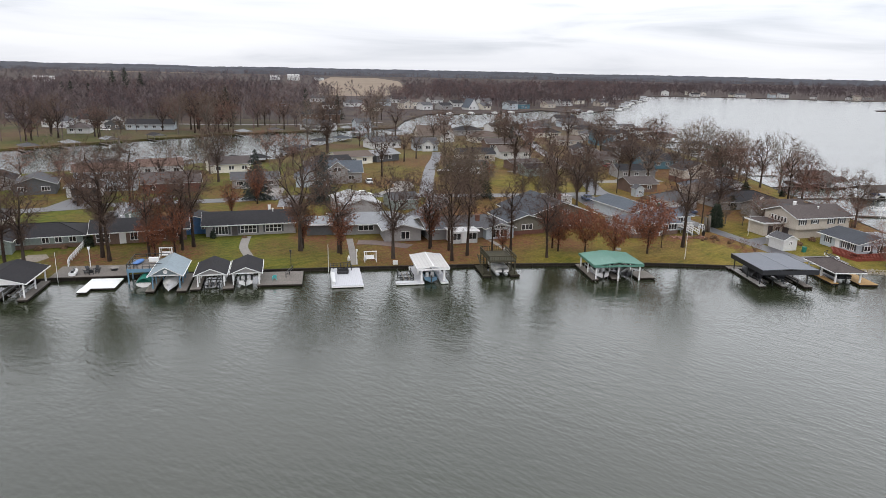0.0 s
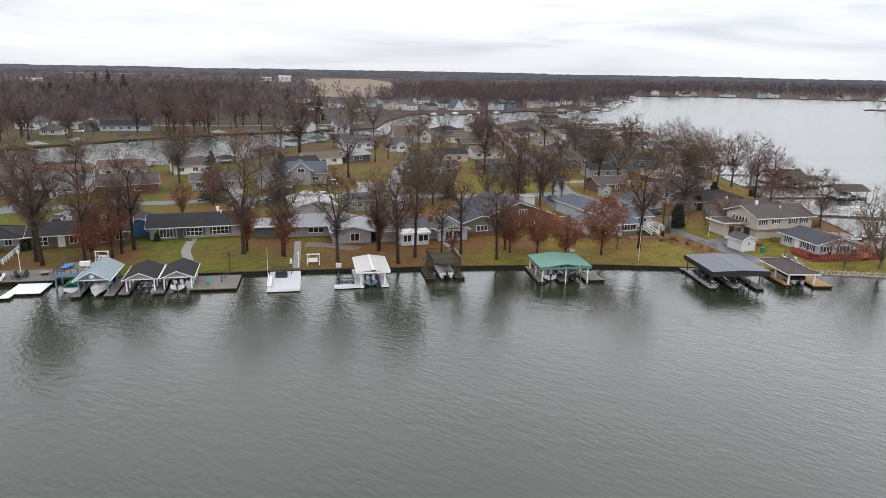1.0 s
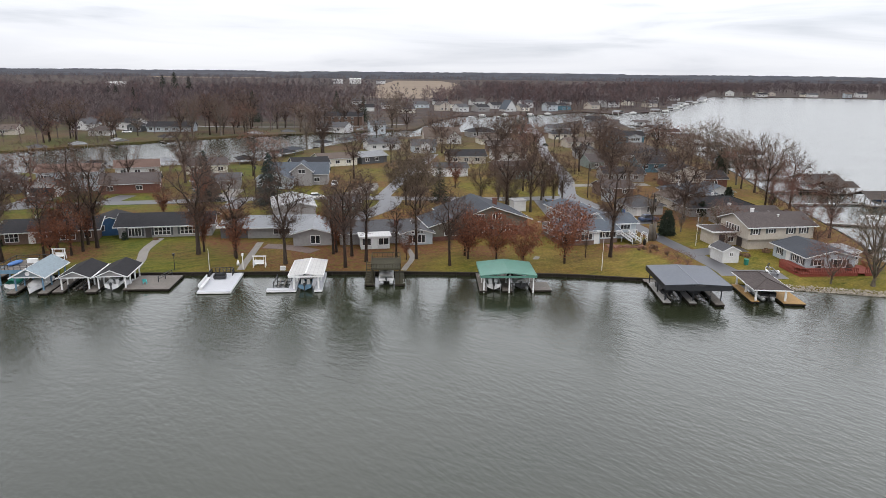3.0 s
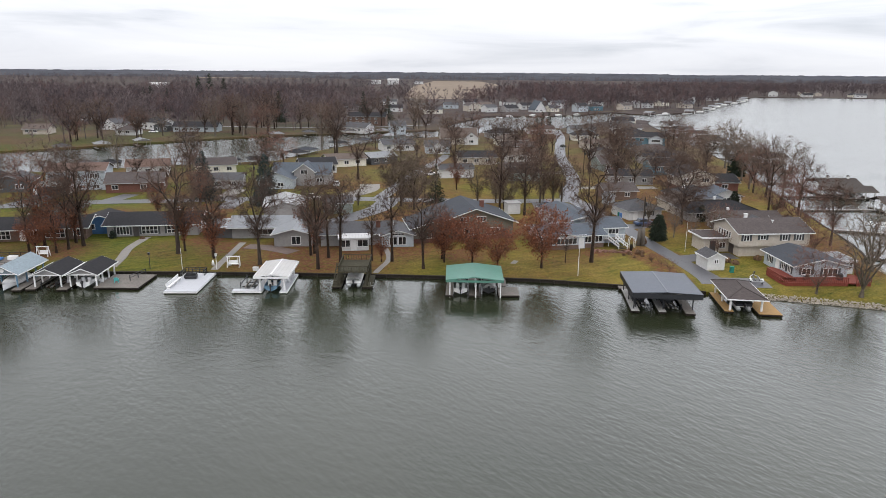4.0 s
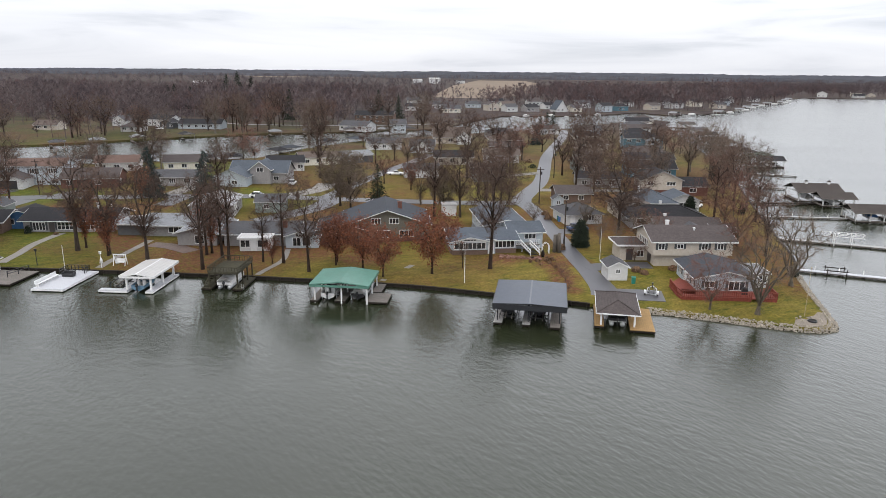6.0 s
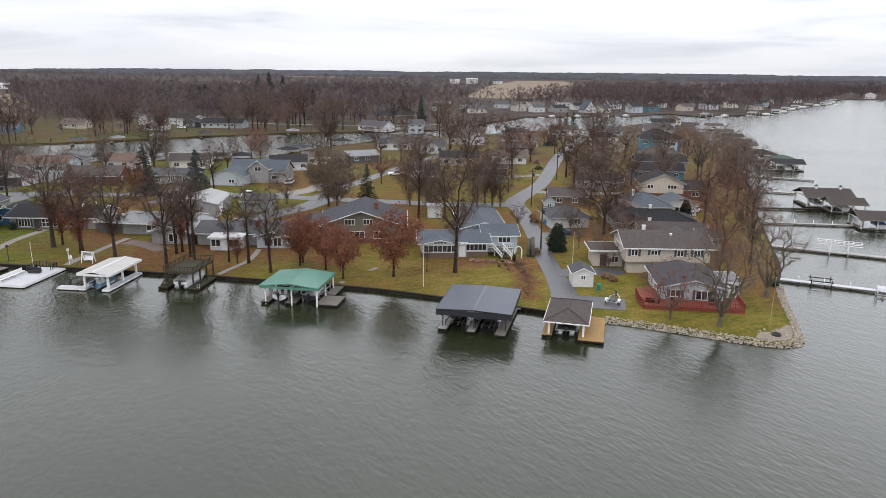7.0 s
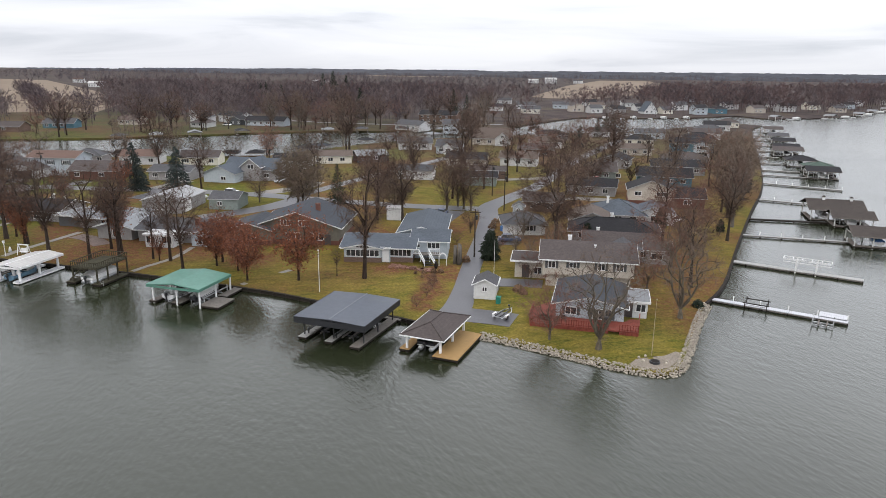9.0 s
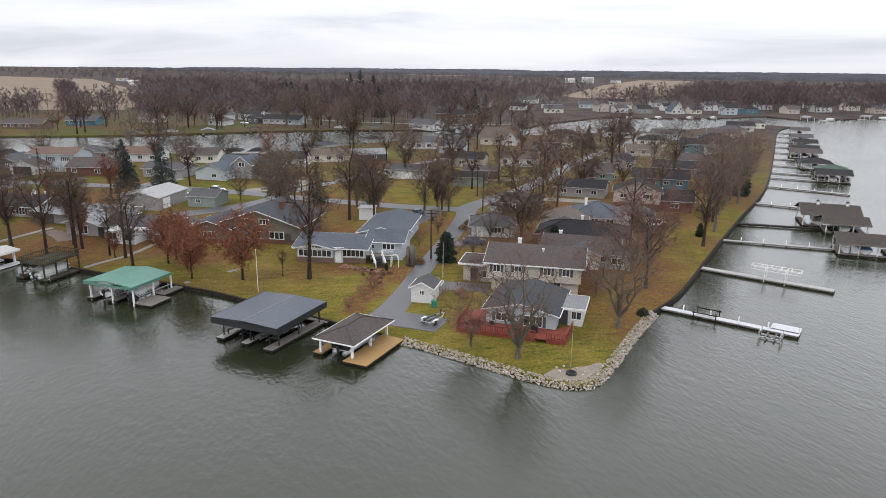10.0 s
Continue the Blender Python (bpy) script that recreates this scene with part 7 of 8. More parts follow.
# 7: white cover
boat_cover("white metal boat cover with a shallow gable", 4.9, 110.3, 6.5, 4.9, 8.6, 2.75, "gy", 0.14, M_WHITEROOF, M_WHITE, M_WHITE, [(0.5, 0.3), (4.4, 0.3), (0.5, 4.3), (4.4, 4.3), (0.5, 8.3), (4.4, 8.3)], 0.3, post_w=0.28, deep=0.3, ridge=M_WHITE)
dock("white decked dock finger by a white cover", 8.7, 110.2, 6.5, 1.2, 9.8, M_WHITEDECK)
dock("white decked dock round an open slip", 4.5, 109.8, 6.5, 1.3, 10.6, M_WHITEDECK, extra=[(-3.4, 0.0, 0.0, 1.2)])
lift("dark low boat lift in an open slip", 1.8, 111.3, 6.5, 2.3, 4.6, 0.35, M_DARKGREY)
whole("dock_box", Mesh().box(0, 0, 0.3, 0.9, 0.6, 0.6).box(0, 0, 0.62, 0.96, 0.66, 0.08), M_TARPGREY, "pale grey dock box at the bulkhead", "box", 1.0, 120.6, 1.05)
boat("blue and white runabout under a white cover", 7.0, 110.9, 6.5, 5.6, 2.1, M_BLUEPAINT, None, 0.35)
# 8: timber sun-deck cover
tc = thing("boat_cover", "dark olive timber sun deck over a boat slip", "boat cover", 17.4, 113.9, WL, 6)
part("platform", Mesh().span(0, 0, 2.75, 4.8, 7.2, 2.95), M_OLIVEWOOD, tc)
for px in (0.12, 4.68):
    for py in (0.12, 2.5, 4.8, 7.1):
        part("post", Mesh().box(px, py, 1.2, 0.2, 0.2, 3.2), M_OLIVEWOOD, tc)
for a, b, c, d in ((0, 0, 4.8, 0), (0, 0, 0, 7.2), (4.8, 0, 4.8, 7.2), (0, 7.2, 4.8, 7.2)):
    part("rail", Mesh().box((a + c) / 2, (b + d) / 2, 3.85, abs(c - a) + 0.14, abs(d - b) + 0.14, 0.1).box((a + c) / 2, (b + d) / 2, 3.08, abs(c - a) + 0.06, abs(d - b) + 0.06, 0.08), M_OLIVEWOOD, tc)
    n = int(max(abs(c - a), abs(d - b)) / 0.42)
    for q in range(n + 1):
        part("baluster", Mesh().box(a + (c - a) * q / n, b + (d - b) * q / n, 3.42, 0.07, 0.07, 0.85), M_OLIVEWOOD, tc)
st = thing("stair", "dark timber stair to a sun deck", "stair", 16.4, 114.2, WL, 6)
for q in range(9):
    part("step", Mesh().box(0.5, 0.2 + q * 0.55, 0.7 + q * 0.26, 0.9, 0.34, 0.06), M_OLIVEWOOD, st)
part("stringer", Mesh().bar((0.05, 0.0, 0.55), (0.05, 5.0, 2.85), 0.2), M_OLIVEWOOD, st)
dock("dark timber dock under a sun deck", 16.3, 113.6, 6, 1.6, 7.8, M_OLIVEWOOD)
dock("dark timber dock finger with a ladder", 21.3, 114.0, 6, 1.6, 7.4, M_OLIVEWOOD)
pontoon("pontoon boat under a white shrink-wrap cover", 19.8, 114.4, 6, 6.4, 2.4, 0.45, M_TARPGREY, M_WHITE)
lad = thing("ladder", "small chrome swim ladder on a dock", "ladder", 22.6, 114.6, DECK, 6)
part("rail", Mesh().bar((0, 0, -0.3), (0, 0, 0.7), 0.06), M_ALU, lad)
part("rail", Mesh().bar((0.4, 0, -0.3), (0.4, 0, 0.7), 0.06), M_ALU, lad)
part("rung", Mesh().bar((0, 0, 0.1), (0.4, 0, 0.1), 0.05), M_ALU, lad)
# 9: green cover
boat_cover("green metal two-slip boat cover with a low gable", 35.6, 111.4, 4, 8.4, 7.6, 3.0, "gy", 0.11, M_GREENROOF, M_GREENROOF, M_WHITE, [(0.3, 0.3), (4.4, 0.3), (8.3, 0.3), (0.3, 4.3), (4.4, 4.3), (8.3, 4.3), (0.3, 8.1), (8.3, 8.1)], 0.3, deep=0.35)
dock("pale plank dock finger under a green cover", 35.2, 111.5, 3, 1.2, 10.0, M_PLANK)
dock("pale plank dock finger between two slips", 38.9, 111.9, 3, 1.6, 9.6, M_PLANK)
dock("weathered plank platform beside a green cover", 43.6, 112.3, 4, 3.3, 4.2, M_PLANK)
dock("plank walkway from a green cover to the shore", 43.3, 117.0, 3, 1.5, 5.2, M_PLANK, 0.46)
boat("white runabout with a black outboard on a lift", 37.5, 112.8, 3, 5.8, 2.2, M_WHITE, None, 0.45)
boat("black runabout under a pale grey cover on a lift", 42.0, 113.6, 3, 5.6, 2.1, M_BLACK, M_TARPGREY, 0.45)
lift("aluminium boat lift under a green cover", 36.4, 113.2, 3, 2.3, 6.4)
lift("aluminium boat lift under a green roof", 40.9, 113.6, 3, 2.3, 6.4)
# 10: slate-grey cover
boat_cover("broad slate-grey metal boat cover on thin posts", 63.6, 107.2, 0.5, 9.5, 10.4, 3.3, "gy", 0.04, M_GREYROOF, M_DARKGREY, M_DARKGREY, [(0.3, 1.2), (4.6, 1.2), (8.9, 1.2), (0.3, 5.4), (4.6, 5.4), (8.9, 5.4), (0.3, 10.2), (4.6, 10.2), (8.9, 10.2)], 0.3, post_w=0.14, deep=0.75, ridge=surface("pale_ridge_metal", (0.1, 0.11, 0.125), 0.5, 0.1))
dock("weathered plank dock finger under a slate cover", 63.4, 107.5, -1, 1.2, 11.5, M_PALEDECK)
dock("pale plank dock finger under a slate cover", 67.4, 107.4, -1, 1.1, 11.5, M_PALEDECK)
dock("dark plank dock finger beside a slate cover", 71.2, 107.0, -2, 1.4, 11.8, M_PLANK)
dock("plank landing joining dock fingers", 63.2, 118.0, -2, 10.2, 1.6, M_PLANK, 0.46)
# these lifts and boats carry the cover's shade in their dark colours
lift("dark steel boat lift with plank bunks", 64.2, 108.6, -1, 2.3, 7.0, 0.5, M_DARKGREY)
lift("dark steel lift with side beams", 68.4, 108.4, -1, 2.5, 7.2, 0.5, M_DARKGREY)
boat("low dark runabout under a slate cover", 65.1, 111.5, -1, 5.4, 2.0, M_DARKGREY, M_BLACK, 0.4)
boat("grey covered boat on a lift", 69.6, 111.8, -1, 5.0, 2.0, M_DARKGREY, M_DARKGREY, 0.4, False)
# 11: brown hip cover
boat_cover("brown hip-roofed boat cover on white posts", 77.9, 109.0, -1.5, 5.0, 8.8, 2.55, "hip", 0.36, ROOFS["brown"], M_WHITE, M_WHITE, [(0.25, 0.25), (4.75, 0.25), (0.25, 4.4), (4.75, 4.4), (0.25, 8.5), (4.75, 8.5)], 0.45, post_w=0.26)
dock("tan plank dock finger beside a boat ramp", 77.3, 108.8, -1.5, 1.3, 10.4, M_TANPLANK)
dock("broad tan plank dock by a brown-roofed cover", 82.0, 108.0, -1.5, 3.3, 10.8, M_TANPLANK)
pontoon("dark pontoon boat in a covered slip", 80.4, 109.8, -1.5, 6.4, 2.3, 0.4, M_BLACK, M_DARKGREY)

# ---- piers on the wide water ----
def pier(label, a, b, w, mat, posts=None, step=3.4, z=DK):
    d = math.hypot(b[0] - a[0], b[1] - a[1])
    rz = math.degrees(math.atan2(b[1] - a[1], b[0] - a[0]))
    top = thing("pier", label, "pier", a[0], a[1], WL, rz)
    n = max(2, int(d / step))
    for i in range(n):
        part("deck", Mesh().span(d * i / n + 0.02, -w / 2, z - 0.1, d * (i + 1) / n - 0.02, w / 2, z), mat, top)
        for sy in (-w / 2 + 0.1, w / 2 - 0.1):
            part("support_post", Mesh().tube([(d * (i + 1) / n - 0.1, sy, -1.4), (d * (i + 1) / n - 0.1, sy, z - 0.08)], [0.1, 0.1], 6), M_BULK, top)
        if posts:
            part("post", Mesh().box(d * (i + 1) / n - 0.15, w / 2 - 0.08, z + 0.35, 0.13, 0.13, 0.8), posts, top)
    part("stringer", Mesh().span(0, -w / 2 + 0.05, z - 0.3, d, -w / 2 + 0.15, z - 0.1).span(0, w / 2 - 0.15, z - 0.3, d, w / 2 - 0.05, z - 0.1), M_BULK if mat is M_BULK else M_PLANK, top)
    return top


pier("long white pier with upright white posts", (113.6, 144.3), (132.2, 140.6), 1.2, M_WHITEDECK, M_WHITE)
dock("white decked platform at a pier's end", 128.6, 141.6, -11.5, 3.6, 2.6, M_WHITEDECK)
lift("brown low boat lift beside a white pier", 118.9, 144.8, -100, 2.4, 3.6, 0.3, M_BULK)
lift("grey boat lift frame before a white pier", 127.2, 137.9, -12, 2.6, 2.4, 0.3)
pier("long pale plank pier", (116.8, 169.0), (138.4, 164.2), 1.5, M_PALEDECK)
fr = thing("boat_lift", "white pipe-framed boat lift over a pier", "boat lift", 128.5, 167.6, WL, -12)
for sx in (0, 3.2):
    part("post", Mesh().box(sx, 0, 0.7, 0.16, 0.16, 3.6).box(sx, -1.8, 0.7, 0.16, 0.16, 3.6), M_WHITE, fr)
for zz in (1.9, 2.5):
    part("rail", Mesh().bar((-2.2, 0, zz), (5.4, 0, zz), 0.1).bar((-2.2, -1.6, zz), (5.4, -1.6, zz), 0.1), M_WHITE, fr)
for q in range(6):
    part("cross_bar", Mesh().bar((-2.2 + q * 1.52, 0, 2.5), (-2.2 + q * 1.52, -1.6, 2.5), 0.08).bar((-2.2 + q * 1.52, 0, 1.9), (-2.2 + q * 1.52, 0, 2.5), 0.07), M_WHITE, fr)
pier("long narrow grey pier to a boathouse", (120.2, 192.2), (141, 194.0), 1.0, M_PALEDECK, M_WHITE, 4)
pier("long dark plank pier to a boathouse", (122.6, 210.4), (140, 213.2), 1.1, M_BULK)
pier("pale plank pier on the wide water", (126.5, 239.4), (139.4, 237.2), 1.1, M_PALEDECK, M_WHITE, 4)
pier("long pale pier with white posts", (129.6, 270.6), (151.4, 265.4), 1.1, M_PALEDECK, M_WHITE, 4)
for (ya, x1) in ((290, 146), (303, 144), (323, 143), (345, 141), (368, 143), (392, 144), (418, 146), (446, 147), (470, 148)):
    xs = 131 + (ya - 290) * 0.042
    pier("distant plank pier on the wide water", (xs, ya), (x1, ya - 1.5), 1.1, M_PALEDECK, None, 4)


def water_house(label, x, y, rz, w, l, eave, tile, kind="gx", pitch=0.35, boats=1):
    """A roofed boat shelter at a pier's end, on a deck, with posts and a boat on its lift."""
    posts = [(px, py) for px in (0.2, w * 0.35, w * 0.66, w - 0.2) for py in (0.2, l - 0.2)]
    boat_cover(label, x, y, rz, w, l, eave, kind, pitch, tile, M_PLANK, M_TARPGREY, posts, 0.5, post_w=0.22, gable=tile)
    dock("plank deck round a boat shelter", x, y, rz, w, 1.2, M_PLANK, extra=[(0, 1.2, 1.2, l), (w - 1.2, 1.2, w, l)])
    m = pose(x, y, 0, 0, 0, rz)
    for i in range(boats):
        p = m @ Vector((w * (0.5 if boats == 1 else 0.3 + 0.4 * i), 1.6, 0))
        boat("boat on a lift inside a shelter", p.x, p.y, rz, l - 2.2, 2.1, M_WHITE, random.choice((M_TARPGREY, M_BLACK, M_TARPBLUE)), 0.6, False)


SHELTER = ROOFS["weathered"]
water_house("weathered brown double boat shelter with cupolas", 136.5, 215.5, 5, 11.5, 9.5, 3.0, SHELTER, boats=2)
water_house("lower brown boat shelter wing", 140.6, 209.4, 5, 8.2, 6.4, 2.5, SHELTER)
for q in (139.5, 145.5):
    cu = thing("cupola", "small louvred cupola on a shelter roof", "cupola", q, 220.2 + (q - 139.5) * 0.09, WL + 4.55, 5)
    part("body", Mesh().box(0, 0, 0.35, 0.6, 0.6, 0.8), M_WHITE, cu)
    part("cap", Mesh().add([(-0.45, -0.45, 0.75), (0.45, -0.45, 0.75), (0.45, 0.45, 0.75), (-0.45, 0.45, 0.75), (0, 0, 1.15)], [(0, 1, 4), (1, 2, 4), (2, 3, 4), (3, 0, 4), (3, 2, 1, 0)]), SHELTER, cu)
water_house("low brown-roofed boat shelter on white posts", 141.3, 190.2, 4, 10, 7.5, 2.6, SHELTER)
for wx, wy, ww, wl, tile, lab in ((144.6, 287.5, 9.5, 8, ROOFS["charcoal"], "dark-roofed boat shelter"), (145.5, 299, 9.5, 9, surface("dark_green_shingle", (0.06, 0.085, 0.07), 0.9, 0.2), "dark green-roofed boat shelter"), (141.5, 317, 10, 9, ROOFS["charcoal"], "broad dark-roofed boat shelter"),
                                 (139.5, 350, 11, 8, ROOFS["brown"], "brown-roofed boat shelter"), (140.5, 361, 10, 9, ROOFS["charcoal"], "charcoal boat shelter"), (143, 392, 9, 8, ROOFS["charcoal"], "charcoal boat shelter far out"), (143, 420, 9, 8, ROOFS["grey"], "grey boat shelter far out"), (144.5, 464, 9, 8, ROOFS["brown"], "brown boat shelter far out")):
    water_house(lab + " on the wide water", wx, wy, 3, ww, wl, 2.8, tile, "hip" if "green" in lab or "broad" in lab else "gx", 0.3)

# canal docks and shelters
for cx, cy, cr in ((-143, 279, 40), (-133, 292, 40), (-122, 306, 42), (-108, 325, 45), (-75, 352, 30), (-61, 364, 30), (-42, 374, 25), (-25, 381, 20), (-12, 388, 25)):
    boat_cover("small boat shelter on the canal", cx, cy, cr, 6, 7, 2.6, "hip" if int(cx) % 2 else "gy", 0.3, random.choice((ROOFS["charcoal"], ROOFS["grey"], M_PALEROOF)), M_PLANK, M_PLANK, [(0.2, 0.2), (5.8, 0.2), (0.2, 6.8), (5.8, 6.8)], 0.4, gable=WALLS["grey"])
    dock("plank dock on the canal", cx, cy, cr, 1.2, 8, M_PLANK)
for cx, cy, cr in ((-57, 247, 28), (-49, 251.5, 28), (-38, 274, 60), (-36, 284, 70), (-30, 312, 60), (-22, 326, 50), (-14, 352, 50), (2, 366, 45), (-75, 243, 28), (-95, 233, 28)):
    boat_cover("boat shelter at the canal bank", cx, cy, cr, 6, 7, 2.6, "hip", 0.3, random.choice((ROOFS["charcoal"], ROOFS["grey"], M_PALEROOF, ROOFS["slate"])), M_PLANK, M_PLANK, [(0.2, 0.2), (5.8, 0.2), (0.2, 6.8), (5.8, 6.8)], 0.4)
    dock("plank dock at the canal bank", cx + 1, cy - 0.5, cr, 1.4, 8, M_PLANK)
for q in range(8):
    pontoon("covered pontoon boat on the bay", 40 + q * 9 + random.uniform(-2, 2), 533 + q * 5 + random.uniform(-3, 0), 30, cover=M_TARPGREY, side=M_WHITE) if q % 2 else dock("plank dock on the bay", 40 + q * 9, 532 + q * 5, 30, 2, 9, M_WHITEDECK)
for i, (x, y, a) in enumerate(along([(155, 590), (192, 618), (216, 650), (250, 739), (274, 792), (309, 848), (350, 958)], 17)):
    dock("plank dock on the far bank", x + 6 * math.sin(radians(a)), y - 6 * math.cos(radians(a)), a, 2.0, 7, M_WHITEDECK if i % 2 else M_PLANK)
    if i % 3 == 0:
        boat_cover("pale boat shelter on the far bank", x + 8 * math.sin(radians(a)), y - 8 * math.cos(radians(a)), a, 6, 7, 2.6, "gy", 0.3, (M_PALEROOF, ROOFS["grey"], ROOFS["charcoal"])[i % 3], M_TRIM, M_TARPGREY, [(0.2, 0.2), (5.8, 0.2), (0.2, 6.8), (5.8, 6.8)], 0.3)
    elif i % 3 == 1:
        pontoon("covered pontoon boat at the far bank", x + 7 * math.sin(radians(a)) + 4, y - 7 * math.cos(radians(a)), a, cover=M_TARPGREY, side=M_WHITE)


# ---- yards ----
rock_top = tagged(new("rock_revetment"), "pale riprap rocks heaped along the point's shore", "rocks")
rock_top.matrix_basis = pose(100, 117, 0)
rng = random.Random(19)


def rock_mesh():
    m = Mesh().blob(0, 0, 0, 1.0, 0.8, 0.62, 6, 4)
    m.v = [(x * rng.uniform(0.7, 1.2), y * rng.uniform(0.7, 1.2), z * rng.uniform(0.7, 1.2)) for x, y, z in m.v]
    return m


rock_protos = [rock_mesh() for i in range(8)]
rock_data = [m.data("rock", M_ROCK) for m in rock_protos]
rest = Mesh()
rock_line = along(smooth_line([(85.2, 116.9)] + POINT[1:], 6), 0.01)
for i in range(2700):
    x, y, a = rng.choice(rock_line)
    o = rng.uniform(-0.85, 0.5)          # towards the water is negative
    px, py = x + math.sin(radians(a)) * -o, y + math.cos(radians(a)) * o
    pz = 0.42 + min(1.0, (o + 0.85) / 1.3) * 0.62 + rng.uniform(-0.1, 0.15)
    s = rng.uniform(0.08, 0.2)
    m = pose(px - 100, py - 117, pz, rng.uniform(-30, 30), rng.uniform(-30, 30), rng.uniform(0, 360)) @ Matrix.Diagonal((s, s, s, 1))
    if i < 300:
        ob = new("rock", rock_data[i % 8])
        ob.parent = rock_top
        ob.matrix_basis = m
    else:
        p = rock_protos[i % 8]
        rest.add([m @ Vector(v) for v in p.v], p.f)
tagged(part("rubble", rest, M_ROCK, rock_top), kind="stuff")

fp = thing("fire_pit", "round steel fire pit on gravel at the point", "fire pit", 107.6, 115.7, lie(107.6, 115.7))
part("ring", Mesh().tube([(0, 0, -0.1), (0, 0, 0.26)], [0.66, 0.62], 14), M_DARKGREY, fp)
part("ash", Mesh().tube([(0, 0, 0.2), (0, 0, 0.275)], [0.5, 0.5], 14), M_BULK, fp)
for q in range(7):
    a = q * 0.9 + 0.4
    whole("stone_seat", Mesh().blob(0, 0, 0.1, 0.2, 0.17, 0.16, 8, 5), M_ROCK, "boulder beside a fire pit", "boulder", 107.4 + 1.7 * math.cos(a), 116.3 + 0.9 * math.sin(a), G, q * 40, "fire pit boulders").location.z = lie(107.4 + 1.7 * math.cos(a), 116.3 + 0.9 * math.sin(a))
pole("pale bare flagpole at the point", 107.1, 117.5, 7.2, surface("tan_pole_paint", (0.32, 0.26, 0.17), 0.6, 0.1), w=0.04, ball=True)
pole("white flagpole with a crossbar on a lawn", 57.1, 123.8, 6.6, M_WHITE, ball=True)
pole("pale pole beside a shed", 79.7, 142.6, 6.0, M_TARPGREY, name="pole", category="pole")

# red deck round the cottage
rd = thing("deck", "red-stained timber deck round a cottage", "deck", 0, 0, 0)
for outline in ([(90.4, 123.6), (93.2, 123.0), (94.2, 128.6), (92.0, 131.8), (90.0, 128.0)], [(90.9, 121.8), (105.0, 123.2), (104.7, 128.2), (103.5, 128.1), (102.9, 126.6), (93.4, 125.5), (91.4, 125.6)]):
    part("platform", Mesh().prism(outline, G + 0.35, G + 0.52), M_REDDECK, rd)
for a, b in (((90.4, 123.6), (90.9, 121.8)), ((90.9, 121.8), (101.2, 122.8)), ((102.6, 122.95), (105.0, 123.2)), ((105.0, 123.2), (104.7, 128.2)), ((90.4, 123.6), (90.0, 128.0))):
    d, ang = math.hypot(b[0] - a[0], b[1] - a[1]), math.degrees(math.atan2(b[1] - a[1], b[0] - a[0]))
    cx, cy = (a[0] + b[0]) / 2, (a[1] + b[1]) / 2
    part("skirt", Mesh().box(cx, cy, G + 0.15, d, 0.08, 0.5, ang), M_REDDECK, rd)
    part("rail", Mesh().box(cx, cy, G + 1.42, d, 0.14, 0.08, ang).box(cx, cy, G + 0.75, d, 0.06, 0.08, ang), M_REDDECK, rd)
    n = max(2, int(d / 0.32))
    for q in range(n + 1):
        part("baluster", Mesh().box(a[0] + (b[0] - a[0]) * q / n, a[1] + (b[1] - a[1]) * q / n, G + 0.95, 0.09, 0.09, 0.95, ang), M_REDDECK, rd)
whole("barbecue", Mesh().box(0, 0, 0.45, 0.9, 0.5, 0.9).blob(0, 0, 0.98, 0.5, 0.3, 0.28, 10, 6), M_BLACK, "black barbecue grill on a red deck", "barbecue", 100.6, 124.6, G + 0.52)
deck_chair("dark deck chair on a red deck", 95.0, 124.2, G + 0.52, 180, M_DARKGREY)

# white deck and stair of the white house
wd = thing("deck", "white-railed raised deck with a stair", "deck", 63.6, 144.6, G, 16.5)
part("platform", Mesh().span(0, 0, 1.25, 5.2, 1.9, 1.4), M_PLANK, wd)
for q in range(4):
    part("post", Mesh().box(0.1 + q * 1.66, 0.05, 0.65, 0.14, 0.14, 1.3), M_WHITE, wd)
for a, b in ((0, 1.3), (3.1, 5.2)):
    part("rail", Mesh().box((a + b) / 2, 0, 2.35, b - a, 0.08, 0.1).box((a + b) / 2, 0, 1.55, b - a, 0.06, 0.08), M_WHITE, wd)
    for q in range(7):
        part("baluster", Mesh().box(a + (b - a) * q / 6, 0, 1.95, 0.07, 0.07, 0.85), M_WHITE, wd)
for q in range(7):
    part("step", Mesh().box(2.3 + q * 0.19, -0.25 - q * 0.34, 1.2 - q * 0.18, 1.7, 0.36, 0.06), M_DARKGREY, wd)
for sx in (1.4, 3.2):
    part("stair_rail", Mesh().bar((sx, 0, 2.35), (sx + 1.35, -2.6, 1.0), 0.16).bar((sx, 0, 1.7), (sx + 1.35, -2.6, 0.45), 0.2).bar((sx + 1.35, -2.6, 0.0), (sx + 1.35, -2.6, 1.05), 0.14), M_WHITE, wd)
    for q in range(6):
        part("baluster", Mesh().bar((sx + 0.1 + 0.21 * q, -0.4 * q - 0.2, 1.5 - q * 0.2), (sx + 0.1 + 0.21 * q, -0.4 * q - 0.2, 2.2 - q * 0.2), 0.09), M_WHITE, wd)
ar = thing("garden_arch", "white curved garden arch beside a stair", "arch", 69.8, 144.4, G, 20)
part("hoop", Mesh().tube([(-0.65, 0, 0), (-0.65, 0, 1.5), (-0.46, 0, 2.0), (0, 0, 2.25), (0.46, 0, 2.0), (0.65, 0, 1.5), (0.65, 0, 0)], [0.06] * 7, 5), M_WHITE, ar)
